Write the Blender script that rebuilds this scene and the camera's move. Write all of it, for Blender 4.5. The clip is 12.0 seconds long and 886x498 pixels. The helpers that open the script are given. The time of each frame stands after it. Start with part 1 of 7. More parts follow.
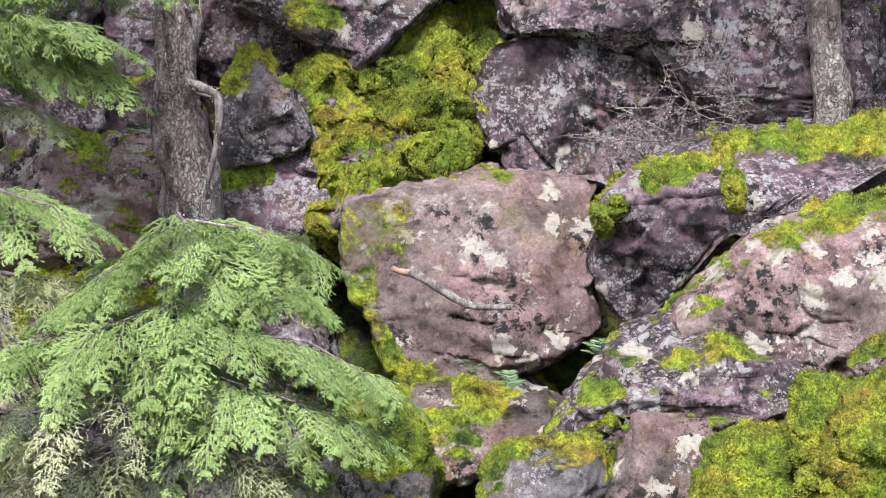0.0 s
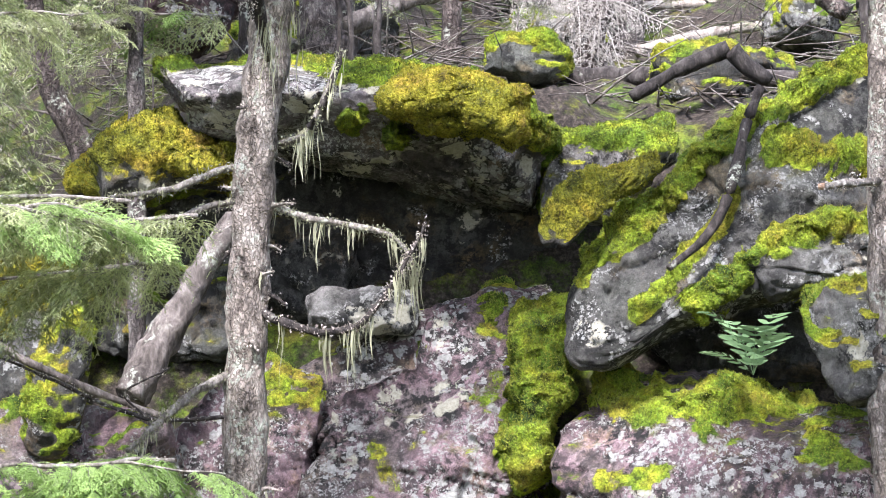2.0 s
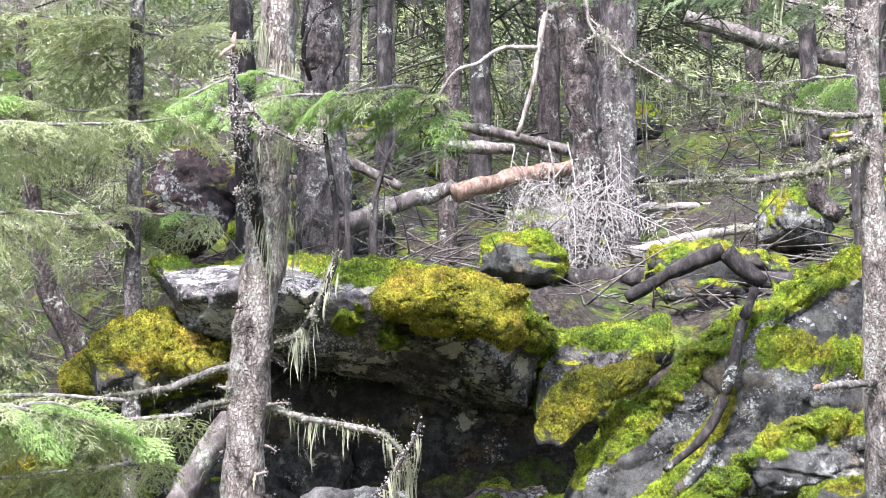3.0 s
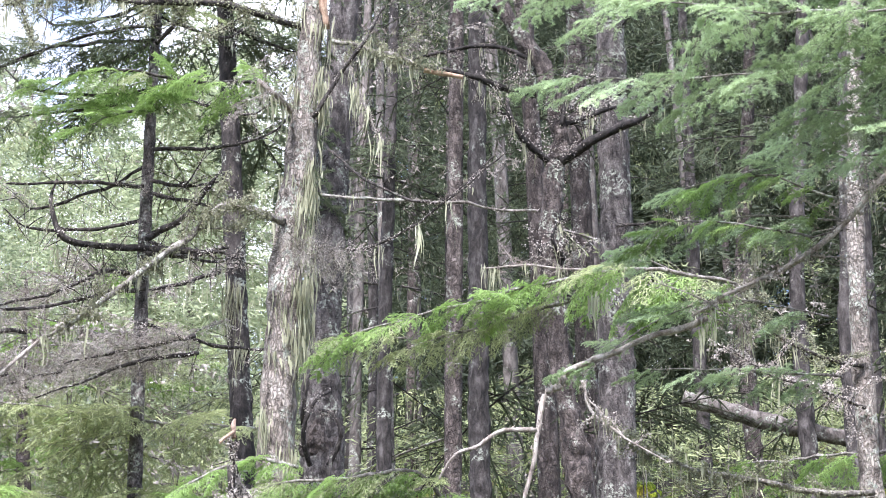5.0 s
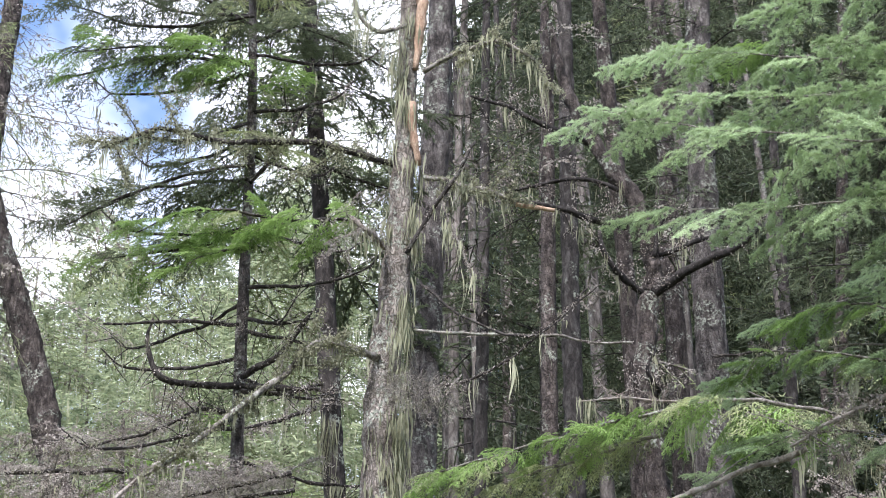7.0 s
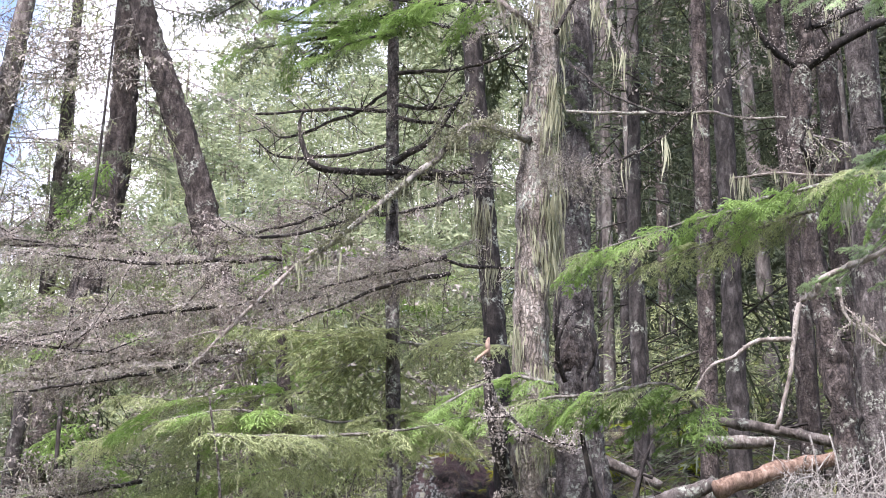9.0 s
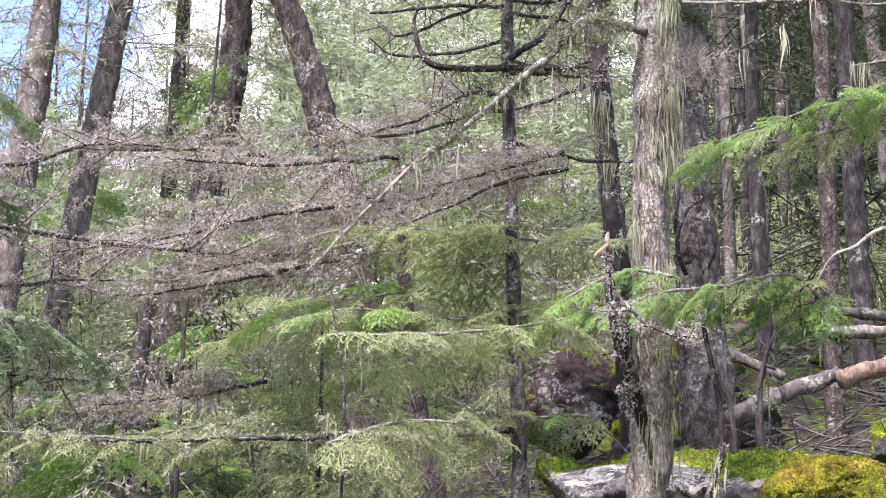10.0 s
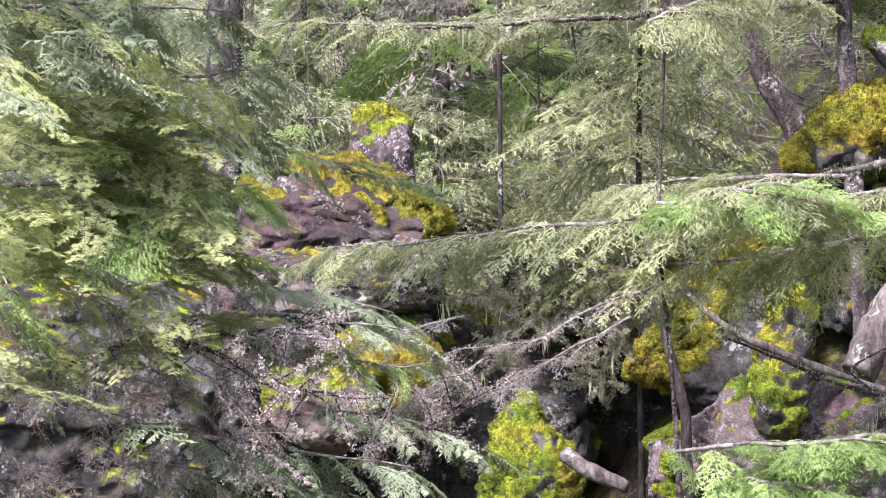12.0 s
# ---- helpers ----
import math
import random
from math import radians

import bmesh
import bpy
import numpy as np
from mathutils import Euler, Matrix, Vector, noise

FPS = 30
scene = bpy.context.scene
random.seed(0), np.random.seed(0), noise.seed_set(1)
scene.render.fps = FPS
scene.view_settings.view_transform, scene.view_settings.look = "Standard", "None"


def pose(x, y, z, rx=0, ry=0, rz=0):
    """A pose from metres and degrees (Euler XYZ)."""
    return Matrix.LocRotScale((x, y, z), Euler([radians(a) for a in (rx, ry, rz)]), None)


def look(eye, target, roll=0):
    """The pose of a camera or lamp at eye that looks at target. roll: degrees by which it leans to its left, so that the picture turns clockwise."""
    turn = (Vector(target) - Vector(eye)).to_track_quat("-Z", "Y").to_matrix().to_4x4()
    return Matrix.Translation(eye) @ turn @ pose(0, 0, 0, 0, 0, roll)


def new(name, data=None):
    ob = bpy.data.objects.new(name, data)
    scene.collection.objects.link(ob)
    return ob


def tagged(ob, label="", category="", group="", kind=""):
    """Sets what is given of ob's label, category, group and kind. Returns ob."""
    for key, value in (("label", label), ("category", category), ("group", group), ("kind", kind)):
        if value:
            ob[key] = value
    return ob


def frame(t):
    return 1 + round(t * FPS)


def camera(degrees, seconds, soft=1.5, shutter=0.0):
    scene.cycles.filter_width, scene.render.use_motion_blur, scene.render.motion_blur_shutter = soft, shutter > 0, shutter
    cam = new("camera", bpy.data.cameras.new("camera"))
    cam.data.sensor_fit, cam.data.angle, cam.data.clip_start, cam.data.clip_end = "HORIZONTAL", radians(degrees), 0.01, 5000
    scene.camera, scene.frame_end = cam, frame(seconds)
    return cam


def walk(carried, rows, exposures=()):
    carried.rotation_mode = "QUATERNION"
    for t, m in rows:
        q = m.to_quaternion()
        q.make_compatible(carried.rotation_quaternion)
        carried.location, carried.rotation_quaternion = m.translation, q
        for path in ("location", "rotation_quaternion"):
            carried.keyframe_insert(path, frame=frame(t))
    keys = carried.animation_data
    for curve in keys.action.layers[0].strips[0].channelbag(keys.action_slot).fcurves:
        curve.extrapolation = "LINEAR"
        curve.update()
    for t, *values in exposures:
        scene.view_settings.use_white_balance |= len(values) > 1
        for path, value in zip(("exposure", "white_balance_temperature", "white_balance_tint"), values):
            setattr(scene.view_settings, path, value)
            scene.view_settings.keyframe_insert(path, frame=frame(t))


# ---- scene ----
EYE = (0.0, 0.0, 1.6)
cam = camera(24.0, 12.0, soft=1.0)
walk(cam, [
    (0, look(EYE, (0.0000, 9.9452, 0.5547), 0.000)),
    (0.5, look(EYE, (-0.1816, 9.9906, 1.2074), 0.098)),
    (1, look(EYE, (-0.2664, 9.9940, 1.8223), 0.181)),
    (1.5, look(EYE, (-0.3070, 9.9627, 2.4059), 0.199)),
    (2, look(EYE, (-0.3153, 9.9052, 2.9372), 0.192)),
    (2.5, look(EYE, (-0.3090, 9.8310, 3.4042), 0.240)),
    (3, look(EYE, (-0.2934, 9.7320, 3.8807), 0.361)),
    (3.5, look(EYE, (-0.2762, 9.6067, 4.3633), 0.451)),
    (3.7, look(EYE, (-0.2652, 9.5494, 4.5562), 0.235)),
    (5.3, look(EYE, (-0.2893, 9.0641, 5.8140), -0.613)),
    (5.5, look(EYE, (-0.3286, 9.0076, 5.9308), -0.567)),
    (6, look(EYE, (-0.4403, 8.8989, 6.1404), -0.465)),
    (6.5, look(EYE, (-0.5598, 8.8442, 6.2333), -0.470)),
    (6.7, look(EYE, (-0.6125, 8.8392, 6.2360), -0.391)),
    (8.3, look(EYE, (-1.1676, 9.0805, 5.6225), 0.084)),
    (8.5, look(EYE, (-1.2474, 9.1133, 5.5233), -0.095)),
    (9, look(EYE, (-1.4702, 9.1919, 5.2534), 0.058)),
    (9.5, look(EYE, (-1.7338, 9.2359, 5.0194), 0.093)),
    (10, look(EYE, (-2.0595, 9.2522, 4.7868), 0.000)),
    (10.5, look(EYE, (-2.4367, 9.2681, 4.4574), -0.377)),
    (11, look(EYE, (-2.8466, 9.2816, 3.9975), -0.623)),
    (11.5, look(EYE, (-3.2715, 9.2651, 3.4587), -0.329)),
    (12, look(EYE, (-3.6481, 9.2285, 2.8354), -0.313)),
], exposures=[(0.0, 1.06, 6200, 26), (1.5, 1.73, 6200, 20), (2.5, 1.8, 6100, 20), (3.7, 1.92, 5950, 22), (5.4, 1.2, 6050, 17), (6.0, 0.46, 6150, 15), (6.6, 0.72, 6150, 15), (8.6, 1.16, 6250, 22), (10.5, 1.45, 6250, 27), (11.2, 1.53, 6150, 31), (12.0, 1.64, 6200, 33)])

# ---- daylight: bright broken cloud over a shaded forest ----
world = bpy.data.worlds.new("sky")
scene.world = world
world.use_nodes = True
wn = world.node_tree
wn.nodes.clear()
w_out = wn.nodes.new("ShaderNodeOutputWorld")
w_bg = wn.nodes.new("ShaderNodeBackground")
w_sky = wn.nodes.new("ShaderNodeTexSky")
w_sky.sky_type, w_sky.sun_disc = "NISHITA", False
w_sky.sun_elevation, w_sky.sun_rotation = radians(50), radians(195)
w_noise = wn.nodes.new("ShaderNodeTexNoise")
w_noise.inputs["Scale"].default_value, w_noise.inputs["Detail"].default_value = 3.0, 6.0
w_ramp = wn.nodes.new("ShaderNodeValToRGB")
w_ramp.color_ramp.elements[0].position, w_ramp.color_ramp.elements[1].position = 0.49, 0.57
w_mix = wn.nodes.new("ShaderNodeMixRGB")
w_mix.inputs[2].default_value = (12.0, 12.3, 12.8, 1)
w_coord = wn.nodes.new("ShaderNodeTexCoord")
wn.links.new(w_coord.outputs["Generated"], w_noise.inputs["Vector"])
wn.links.new(w_noise.outputs["Fac"], w_ramp.inputs[0])
wn.links.new(w_ramp.outputs[0], w_mix.inputs[0])
w_lift = wn.nodes.new("ShaderNodeMixRGB")
w_lift.blend_type = "MULTIPLY"
w_lift.inputs[0].default_value, w_lift.inputs[2].default_value = 1.0, (1.8, 1.8, 1.8, 1)
wn.links.new(w_sky.outputs[0], w_lift.inputs[1])
wn.links.new(w_lift.outputs[0], w_mix.inputs[1])
wn.links.new(w_mix.outputs[0], w_bg.inputs[0])
wn.links.new(w_bg.outputs[0], w_out.inputs[0])
w_bg.inputs[1].default_value = 0.1
sun = new("sun", bpy.data.lights.new("sun", "SUN"))
sun.data.energy, sun.data.angle, sun.data.color = 4.4, radians(11), (1.0, 0.98, 0.95)
sun.matrix_world = look((-9, -22, 45), (0, 12, 3))


# ---- mesh tools ----
def lattice(ix, iy, iz, seed):
    h = (ix * 374761393 + iy * 668265263 + iz * 2147483647 + seed * 1274126177) & 0xFFFFFFFF
    h = ((h ^ (h >> 13)) * 1274126177) & 0xFFFFFFFF
    h = ((h ^ (h >> 16)) * 2246822519) & 0xFFFFFFFF
    return ((h ^ (h >> 15)) & 0xFFFFFF) / float(0xFFFFFF) * 2 - 1


def grain(p, seed=0):
    """Smooth value noise from -1 to 1 at the rows of p."""
    q = np.floor(p).astype(np.int64)
    f = p - q
    f = f * f * (3 - 2 * f)
    total = 0
    for dx in (0, 1):
        for dy in (0, 1):
            for dz in (0, 1):
                w = (f[:, 0] if dx else 1 - f[:, 0]) * (f[:, 1] if dy else 1 - f[:, 1]) * (f[:, 2] if dz else 1 - f[:, 2])
                total = total + w * lattice(q[:, 0] + dx, q[:, 1] + dy, q[:, 2] + dz, seed)
    return total


def fbm(p, octaves=4, seed=0, gain=0.5):
    total, amp = 0, 1.0
    for k in range(octaves):
        total = total + amp * grain(p * 2.0 ** k + 17.3 * k, seed + k)
        amp *= gain
    return total


def mesh_of(name, verts, faces, mat, smooth=True, extra=None):
    """A mesh from arrays: faces all triangles or all quads; extra: float attributes on points."""
    me = bpy.data.meshes.new(name)
    faces = np.asarray(faces, dtype=np.int32)
    n = faces.shape[1]
    me.vertices.add(len(verts))
    me.vertices.foreach_set("co", np.asarray(verts, dtype=np.float32).ravel())
    me.loops.add(faces.size)
    me.loops.foreach_set("vertex_index", faces.ravel())
    me.polygons.add(len(faces))
    me.polygons.foreach_set("loop_start", np.arange(0, faces.size, n, dtype=np.int32))
    me.polygons.foreach_set("use_smooth", np.full(len(faces), smooth))
    for key, values in (extra or {}).items():
        me.attributes.new(key, "FLOAT", "POINT").data.foreach_set("value", np.asarray(values, dtype=np.float32))
    me.update(calc_edges=True)
    me.materials.append(mat)
    return me


def part(name, me, parent, label=""):
    ob = new(name, me)
    ob.parent = parent
    if label:
        ob["label"] = label
    return ob


class Heap:
    """Gathers verts and faces of one mesh."""

    def __init__(self):
        self.v, self.f, self.n = [], [], 0

    def add(self, v, f):
        self.v.append(np.asarray(v, float))
        self.f.append(np.asarray(f, int) + self.n)
        self.n += len(v)

    def mesh(self, name, mat, smooth=True):
        return mesh_of(name, np.concatenate(self.v), np.concatenate(self.f), mat, smooth)


def unit(v):
    return v / np.maximum(np.linalg.norm(v, axis=-1, keepdims=True), 1e-9)


def spline(pts, n):
    """n points along a smooth curve through pts."""
    p = np.asarray(pts, float)
    if len(p) == 2:
        s = np.linspace(0, 1, n)[:, None]
        return p[0] * (1 - s) + p[1] * s
    q = np.vstack([2 * p[0] - p[1], p, 2 * p[-1] - p[-2]])
    u = np.linspace(0, len(p) - 1 - 1e-6, n)
    i = u.astype(int)
    t = (u - i)[:, None]
    a, b, c, d = q[i], q[i + 1], q[i + 2], q[i + 3]
    return 0.5 * (2 * b + (c - a) * t + (2 * a - 5 * b + 4 * c - d) * t * t + (3 * b - a - 3 * c + d) * t ** 3)


def tube(pts, radii, sides=6, rough=0.0, seed=0, freq=6.0):
    """Verts and quads of a closed tube along pts, with a knobbly skin."""
    p = np.asarray(pts, float)
    n = len(p)
    r = np.interp(np.linspace(0, 1, n), np.linspace(0, 1, len(radii)), radii)  # radii: one to each control point
    tan = unit(np.gradient(p, axis=0))
    ref = np.where(np.abs(tan[:, 2:3]) > 0.9, np.array([[1.0, 0, 0]]), np.array([[0, 0, 1.0]]))
    a = unit(np.cross(tan, ref))
    b = np.cross(tan, a)
    ang = np.linspace(0, 2 * np.pi, sides, endpoint=False)
    ring = np.cos(ang)[None, :, None] * a[:, None] + np.sin(ang)[None, :, None] * b[:, None]
    v = p[:, None] + ring * r[:, None, None]
    v = v.reshape(-1, 3)
    if rough:
        v = v + ring.reshape(-1, 3) * (fbm(v * freq, 3, seed) * rough * np.repeat(r, sides))[:, None]
    i, j = np.meshgrid(np.arange(n - 1), np.arange(sides), indexing="ij")
    k = (j + 1) % sides
    f = np.stack([i * sides + j, i * sides + k, (i + 1) * sides + k, (i + 1) * sides + j], -1).reshape(-1, 4)
    v = np.vstack([v, p[:1], p[-1:]])
    s = np.arange(sides)
    c0, c1 = n * sides, n * sides + 1
    cap = np.stack([np.full(sides, c1), (n - 1) * sides + s, (n - 1) * sides + (s + 1) % sides], -1)
    low = np.stack([np.full(sides, c0), (s + 1) % sides, s], -1)
    tri = np.vstack([low, cap])
    quads = np.vstack([f[:, [0, 1, 2]], f[:, [0, 2, 3]]])
    return v, np.vstack([quads, tri])


# ---- materials ----
def material(name, rough=0.9):
    m = bpy.data.materials.new(name)
    m.use_nodes = True
    b = m.node_tree.nodes["Principled BSDF"]
    b.inputs["Roughness"].default_value = rough
    b.inputs["Specular IOR Level"].default_value = 0.25
    return m, m.node_tree, b


def node(tree, kind, **settings):
    n = tree.nodes.new(kind)
    for key, value in settings.items():
        n.inputs[key].default_value = value
    return n


def place_coord(tree, stretch=None):
    """Object coordinates in metres, shifted for each object so that no two share a pattern."""
    c = tree.nodes.new("ShaderNodeTexCoord")
    oi = tree.nodes.new("ShaderNodeObjectInfo")
    mul = tree.nodes.new("ShaderNodeVectorMath")
    mul.operation = "MULTIPLY"
    mul.inputs[1].default_value = (37.0, 53.0, 71.0)
    tree.links.new(oi.outputs["Random"], mul.inputs[0])
    add = tree.nodes.new("ShaderNodeVectorMath")
    tree.links.new(c.outputs["Object"], add.inputs[0])
    tree.links.new(mul.outputs[0], add.inputs[1])
    src = add.outputs[0]
    if stretch:
        mp = tree.nodes.new("ShaderNodeMapping")
        mp.inputs["Scale"].default_value = stretch
        tree.links.new(src, mp.inputs[0])
        src = mp.outputs[0]
    return src


def noise_fac(tree, scale, detail=5.0, stretch=None, rough=0.55, warp=0.0):
    n = node(tree, "ShaderNodeTexNoise", Scale=scale, Detail=detail, Roughness=rough, Distortion=warp)
    tree.links.new(place_coord(tree, stretch), n.inputs["Vector"])
    return n.outputs["Fac"]


def ramp(tree, fac, stops):
    r = tree.nodes.new("ShaderNodeValToRGB")
    e = r.color_ramp.elements
    while len(e) < len(stops):
        e.new(0.5)
    for k, (pos, col) in enumerate(stops):
        e[k].position = pos
        e[k].color = (*col, 1) if len(col) == 3 else col
    tree.links.new(fac, r.inputs[0])
    return r.outputs[0]


def grey(a):
    return (a, a, a)


def step(tree, fac, lo, hi):
    return ramp(tree, fac, [(lo, grey(0)), (hi, grey(1))])


def blend(tree, fac, a, b, mode="MIX"):
    m = tree.nodes.new("ShaderNodeMixRGB")
    m.blend_type = mode
    for k, s in ((0, fac), (1, a), (2, b)):
        if isinstance(s, (int, float)):
            m.inputs[k].default_value = s
        elif isinstance(s, tuple):
            m.inputs[k].default_value = (*s, 1)
        else:
            tree.links.new(s, m.inputs[k])
    return m.outputs[0]


def bump(tree, bsdf, height, strength, distance):
    b = node(tree, "ShaderNodeBump", Strength=strength, Distance=distance)
    tree.links.new(height, b.inputs["Height"])
    tree.links.new(b.outputs[0], bsdf.inputs["Normal"])


def times(tree, a, b):
    return blend(tree, 1.0, a, b, "MULTIPLY")


def calc(tree, op, a, b):
    m = tree.nodes.new("ShaderNodeMath")
    m.operation = op
    for k, q in enumerate((a, b)):
        if isinstance(q, (int, float)):
            m.inputs[k].default_value = q
        else:
            tree.links.new(q, m.inputs[k])
    return m.outputs[0]


def blotches(t, scale, size, wobble=0.1, fray=18.0):
    """Separate ragged spots, each of its own width: one at most to a cell of 1/scale metres."""
    v = t.nodes.new("ShaderNodeTexVoronoi")
    v.inputs["Scale"].default_value = scale
    wob = node(t, "ShaderNodeTexNoise", Scale=fray, Detail=4.0, Roughness=0.65)
    at = place_coord(t)
    t.links.new(at, wob.inputs["Vector"])
    t.links.new(blend(t, wobble, at, wob.outputs["Color"], "LINEAR_LIGHT"), v.inputs["Vector"])
    sep = t.nodes.new("ShaderNodeSeparateColor")
    t.links.new(v.outputs["Color"], sep.inputs[0])
    room = calc(t, "SUBTRACT", calc(t, "MULTIPLY", sep.outputs[0], size), v.outputs["Distance"])
    return step(t, calc(t, "ADD", room, 0.5), 0.5, 0.56)


def rock_material(name, base, dark, light, lichen=0.5, thalli=0.5, stain=0.5, gold=False):
    """Weathered stone: stains, pale crusts, round lichens of several sizes, and moss where the mesh carries it."""
    m, t, b = material(name)
    mid = noise_fac(t, 4.0, 8, rough=0.68, warp=0.5)
    fine = noise_fac(t, 45.0, 5, rough=0.75)
    col = ramp(t, mid, [(0.3, dark), (0.45, base), (0.68, light)])
    ochre = times(t, step(t, noise_fac(t, 2.4, 7, rough=0.72), 0.53, 0.63), grey(0.6))
    col = blend(t, ochre, col, ramp(t, mid, [(0.35, (0.1, 0.07, 0.03)), (0.65, (0.34, 0.23, 0.1))]))
    algae = step(t, noise_fac(t, 1.3, 6, rough=0.65), 0.48, 0.6)
    col = blend(t, times(t, algae, grey(0.5)), col, ramp(t, mid, [(0.35, (0.05, 0.058, 0.045)), (0.65, (0.2, 0.21, 0.175))]))
    col = blend(t, 0.7, col, ramp(t, fine, [(0.3, grey(0.3)), (0.64, grey(1.25))]), "MULTIPLY")
    col = blend(t, 0.5, col, ramp(t, noise_fac(t, 140.0, 3, rough=0.7), [(0.35, grey(0.45)), (0.62, grey(1.3))]), "MULTIPLY")
    col = times(t, col, ramp(t, noise_fac(t, 0.8, 5, rough=0.6), [(0.38, grey(0.55)), (0.58, grey(1.2))]))
    black = times(t, step(t, noise_fac(t, 11.0, 9, rough=0.76), 0.5 - 0.04 * stain, 0.545), step(t, noise_fac(t, 2.1, 4), 0.47 - 0.1 * stain, 0.55))
    col = blend(t, black, col, (0.02, 0.02, 0.019))
    pale = ramp(t, fine, [(0.32, (0.17, 0.172, 0.16)), (0.64, (0.43, 0.43, 0.4))])
    grown = step(t, noise_fac(t, 1.7, 5, rough=0.6), 0.59 - 0.11 * lichen, 0.63 - 0.11 * lichen)
    crust = step(t, noise_fac(t, 9.0, 9, rough=0.74, warp=0.4), 0.595 - 0.03 * lichen, 0.62 - 0.03 * lichen)
    col = blend(t, times(t, crust, grown), col, ramp(t, noise_fac(t, 3.0, 2), [(0.42, (0.31, 0.315, 0.305)), (0.58, (0.29, 0.315, 0.23))]))
    col = blend(t, times(t, blotches(t, 17.0, 0.7, 0.06), grown), col, pale)
    col = blend(t, times(t, blotches(t, 48.0, 0.68, 0.03, 60.0), step(t, noise_fac(t, 3.3, 4), 0.57 - 0.1 * lichen, 0.61 - 0.1 * lichen)), col, pale)
    cream = ramp(t, fine, [(0.3, (0.27, 0.26, 0.2)), (0.6, (0.5, 0.48, 0.38))])
    col = blend(t, times(t, blotches(t, 6.0, 0.62, 0.12), step(t, noise_fac(t, 2.1, 3), 0.62 - 0.12 * thalli, 0.64 - 0.12 * thalli)), col, cream)
    # thin green film round the moss, then the moss itself
    att = t.nodes.new("ShaderNodeAttribute")
    att.attribute_name = "moss"
    rag = blend(t, 0.5, att.outputs["Fac"], noise_fac(t, 9.0, 9, rough=0.76, warp=0.4), "LINEAR_LIGHT")
    col = blend(t, times(t, step(t, rag, 0.2, 0.5), grey(0.55)), col, ramp(t, fine, [(0.35, (0.05, 0.055, 0.012)), (0.65, (0.16, 0.15, 0.04))]))
    mossy = step(t, rag, 0.46, 0.54)
    col = blend(t, mossy, col, moss_colour(t, gold))
    t.links.new(col, b.inputs["Base Color"])
    stone = blend(t, 0.3, blend(t, 0.35, mid, fine), noise_fac(t, 120.0, 4, rough=0.7))
    bump(t, b, blend(t, mossy, stone, noise_fac(t, 30.0, 5, rough=0.7)), 1.0, 0.07)
    return m


GREEN_MOSS = [(0.32, (0.045, 0.085, 0.01)), (0.42, (0.15, 0.24, 0.017)), (0.5, (0.26, 0.345, 0.022)), (0.58, (0.35, 0.35, 0.028)), (0.68, (0.25, 0.18, 0.032))]
GOLD_MOSS = [(0.32, (0.06, 0.075, 0.01)), (0.42, (0.17, 0.18, 0.016)), (0.5, (0.29, 0.28, 0.022)), (0.58, (0.33, 0.265, 0.026)), (0.68, (0.22, 0.15, 0.03))]


def moss_colour(t, gold=False):
    col = ramp(t, noise_fac(t, 2.6, 5, rough=0.6), GOLD_MOSS if gold else GREEN_MOSS)
    col = blend(t, 0.85, col, ramp(t, noise_fac(t, 13.0, 6, rough=0.72), [(0.38, grey(0.12)), (0.58, grey(1.25))]), "MULTIPLY")
    return blend(t, 0.8, col, ramp(t, noise_fac(t, 70.0, 4, rough=0.75), [(0.34, grey(0.25)), (0.64, grey(1.35))]), "MULTIPLY")


def bark_material(name, dark, mid, pale, scale=1.0, lichen=0.5, plates=0.0):
    """Bark: long ridges, or with plates a skin of small flakes parted by dark cracks; crusts of grey lichen."""
    m, t, b = material(name)
    ridge = noise_fac(t, 16.0 * scale, 6, (1, 1, 0.4), rough=0.65, warp=0.5)
    fine = noise_fac(t, 80.0 * scale, 4, (1, 1, 0.6), rough=0.7)
    col = ramp(t, ridge, [(0.34, dark), (0.5, mid), (0.66, pale)])
    height = blend(t, 0.35, ridge, fine)
    if plates:
        v = t.nodes.new("ShaderNodeTexVoronoi")
        v.feature = "DISTANCE_TO_EDGE"
        v.inputs["Scale"].default_value = 42.0 * plates
        at = place_coord(t, (1, 1, 0.55))
        wob = node(t, "ShaderNodeTexNoise", Scale=30.0, Detail=4.0)
        t.links.new(at, wob.inputs["Vector"])
        t.links.new(blend(t, 0.035, at, wob.outputs["Color"], "LINEAR_LIGHT"), v.inputs["Vector"])
        gap = step(t, v.outputs["Distance"], 0.0, 0.22)
        col = times(t, col, ramp(t, gap, [(0.0, grey(0.68)), (0.8, grey(1.05))]))
        height = blend(t, 0.5, height, gap)
    col = blend(t, 0.6, col, ramp(t, fine, [(0.3, grey(0.35)), (0.7, grey(1.1))]), "MULTIPLY")
    patch = times(t, step(t, noise_fac(t, 30.0, 6, rough=0.72), 0.5, 0.56), step(t, noise_fac(t, 4.0, 4), 0.62 - 0.2 * lichen, 0.7 - 0.2 * lichen))
    col = blend(t, patch, col, ramp(t, fine, [(0.3, (0.22, 0.235, 0.19)), (0.7, (0.46, 0.48, 0.4))]))
    t.links.new(col, b.inputs["Base Color"])
    bump(t, b, height, 1.0, 0.03)
    return m


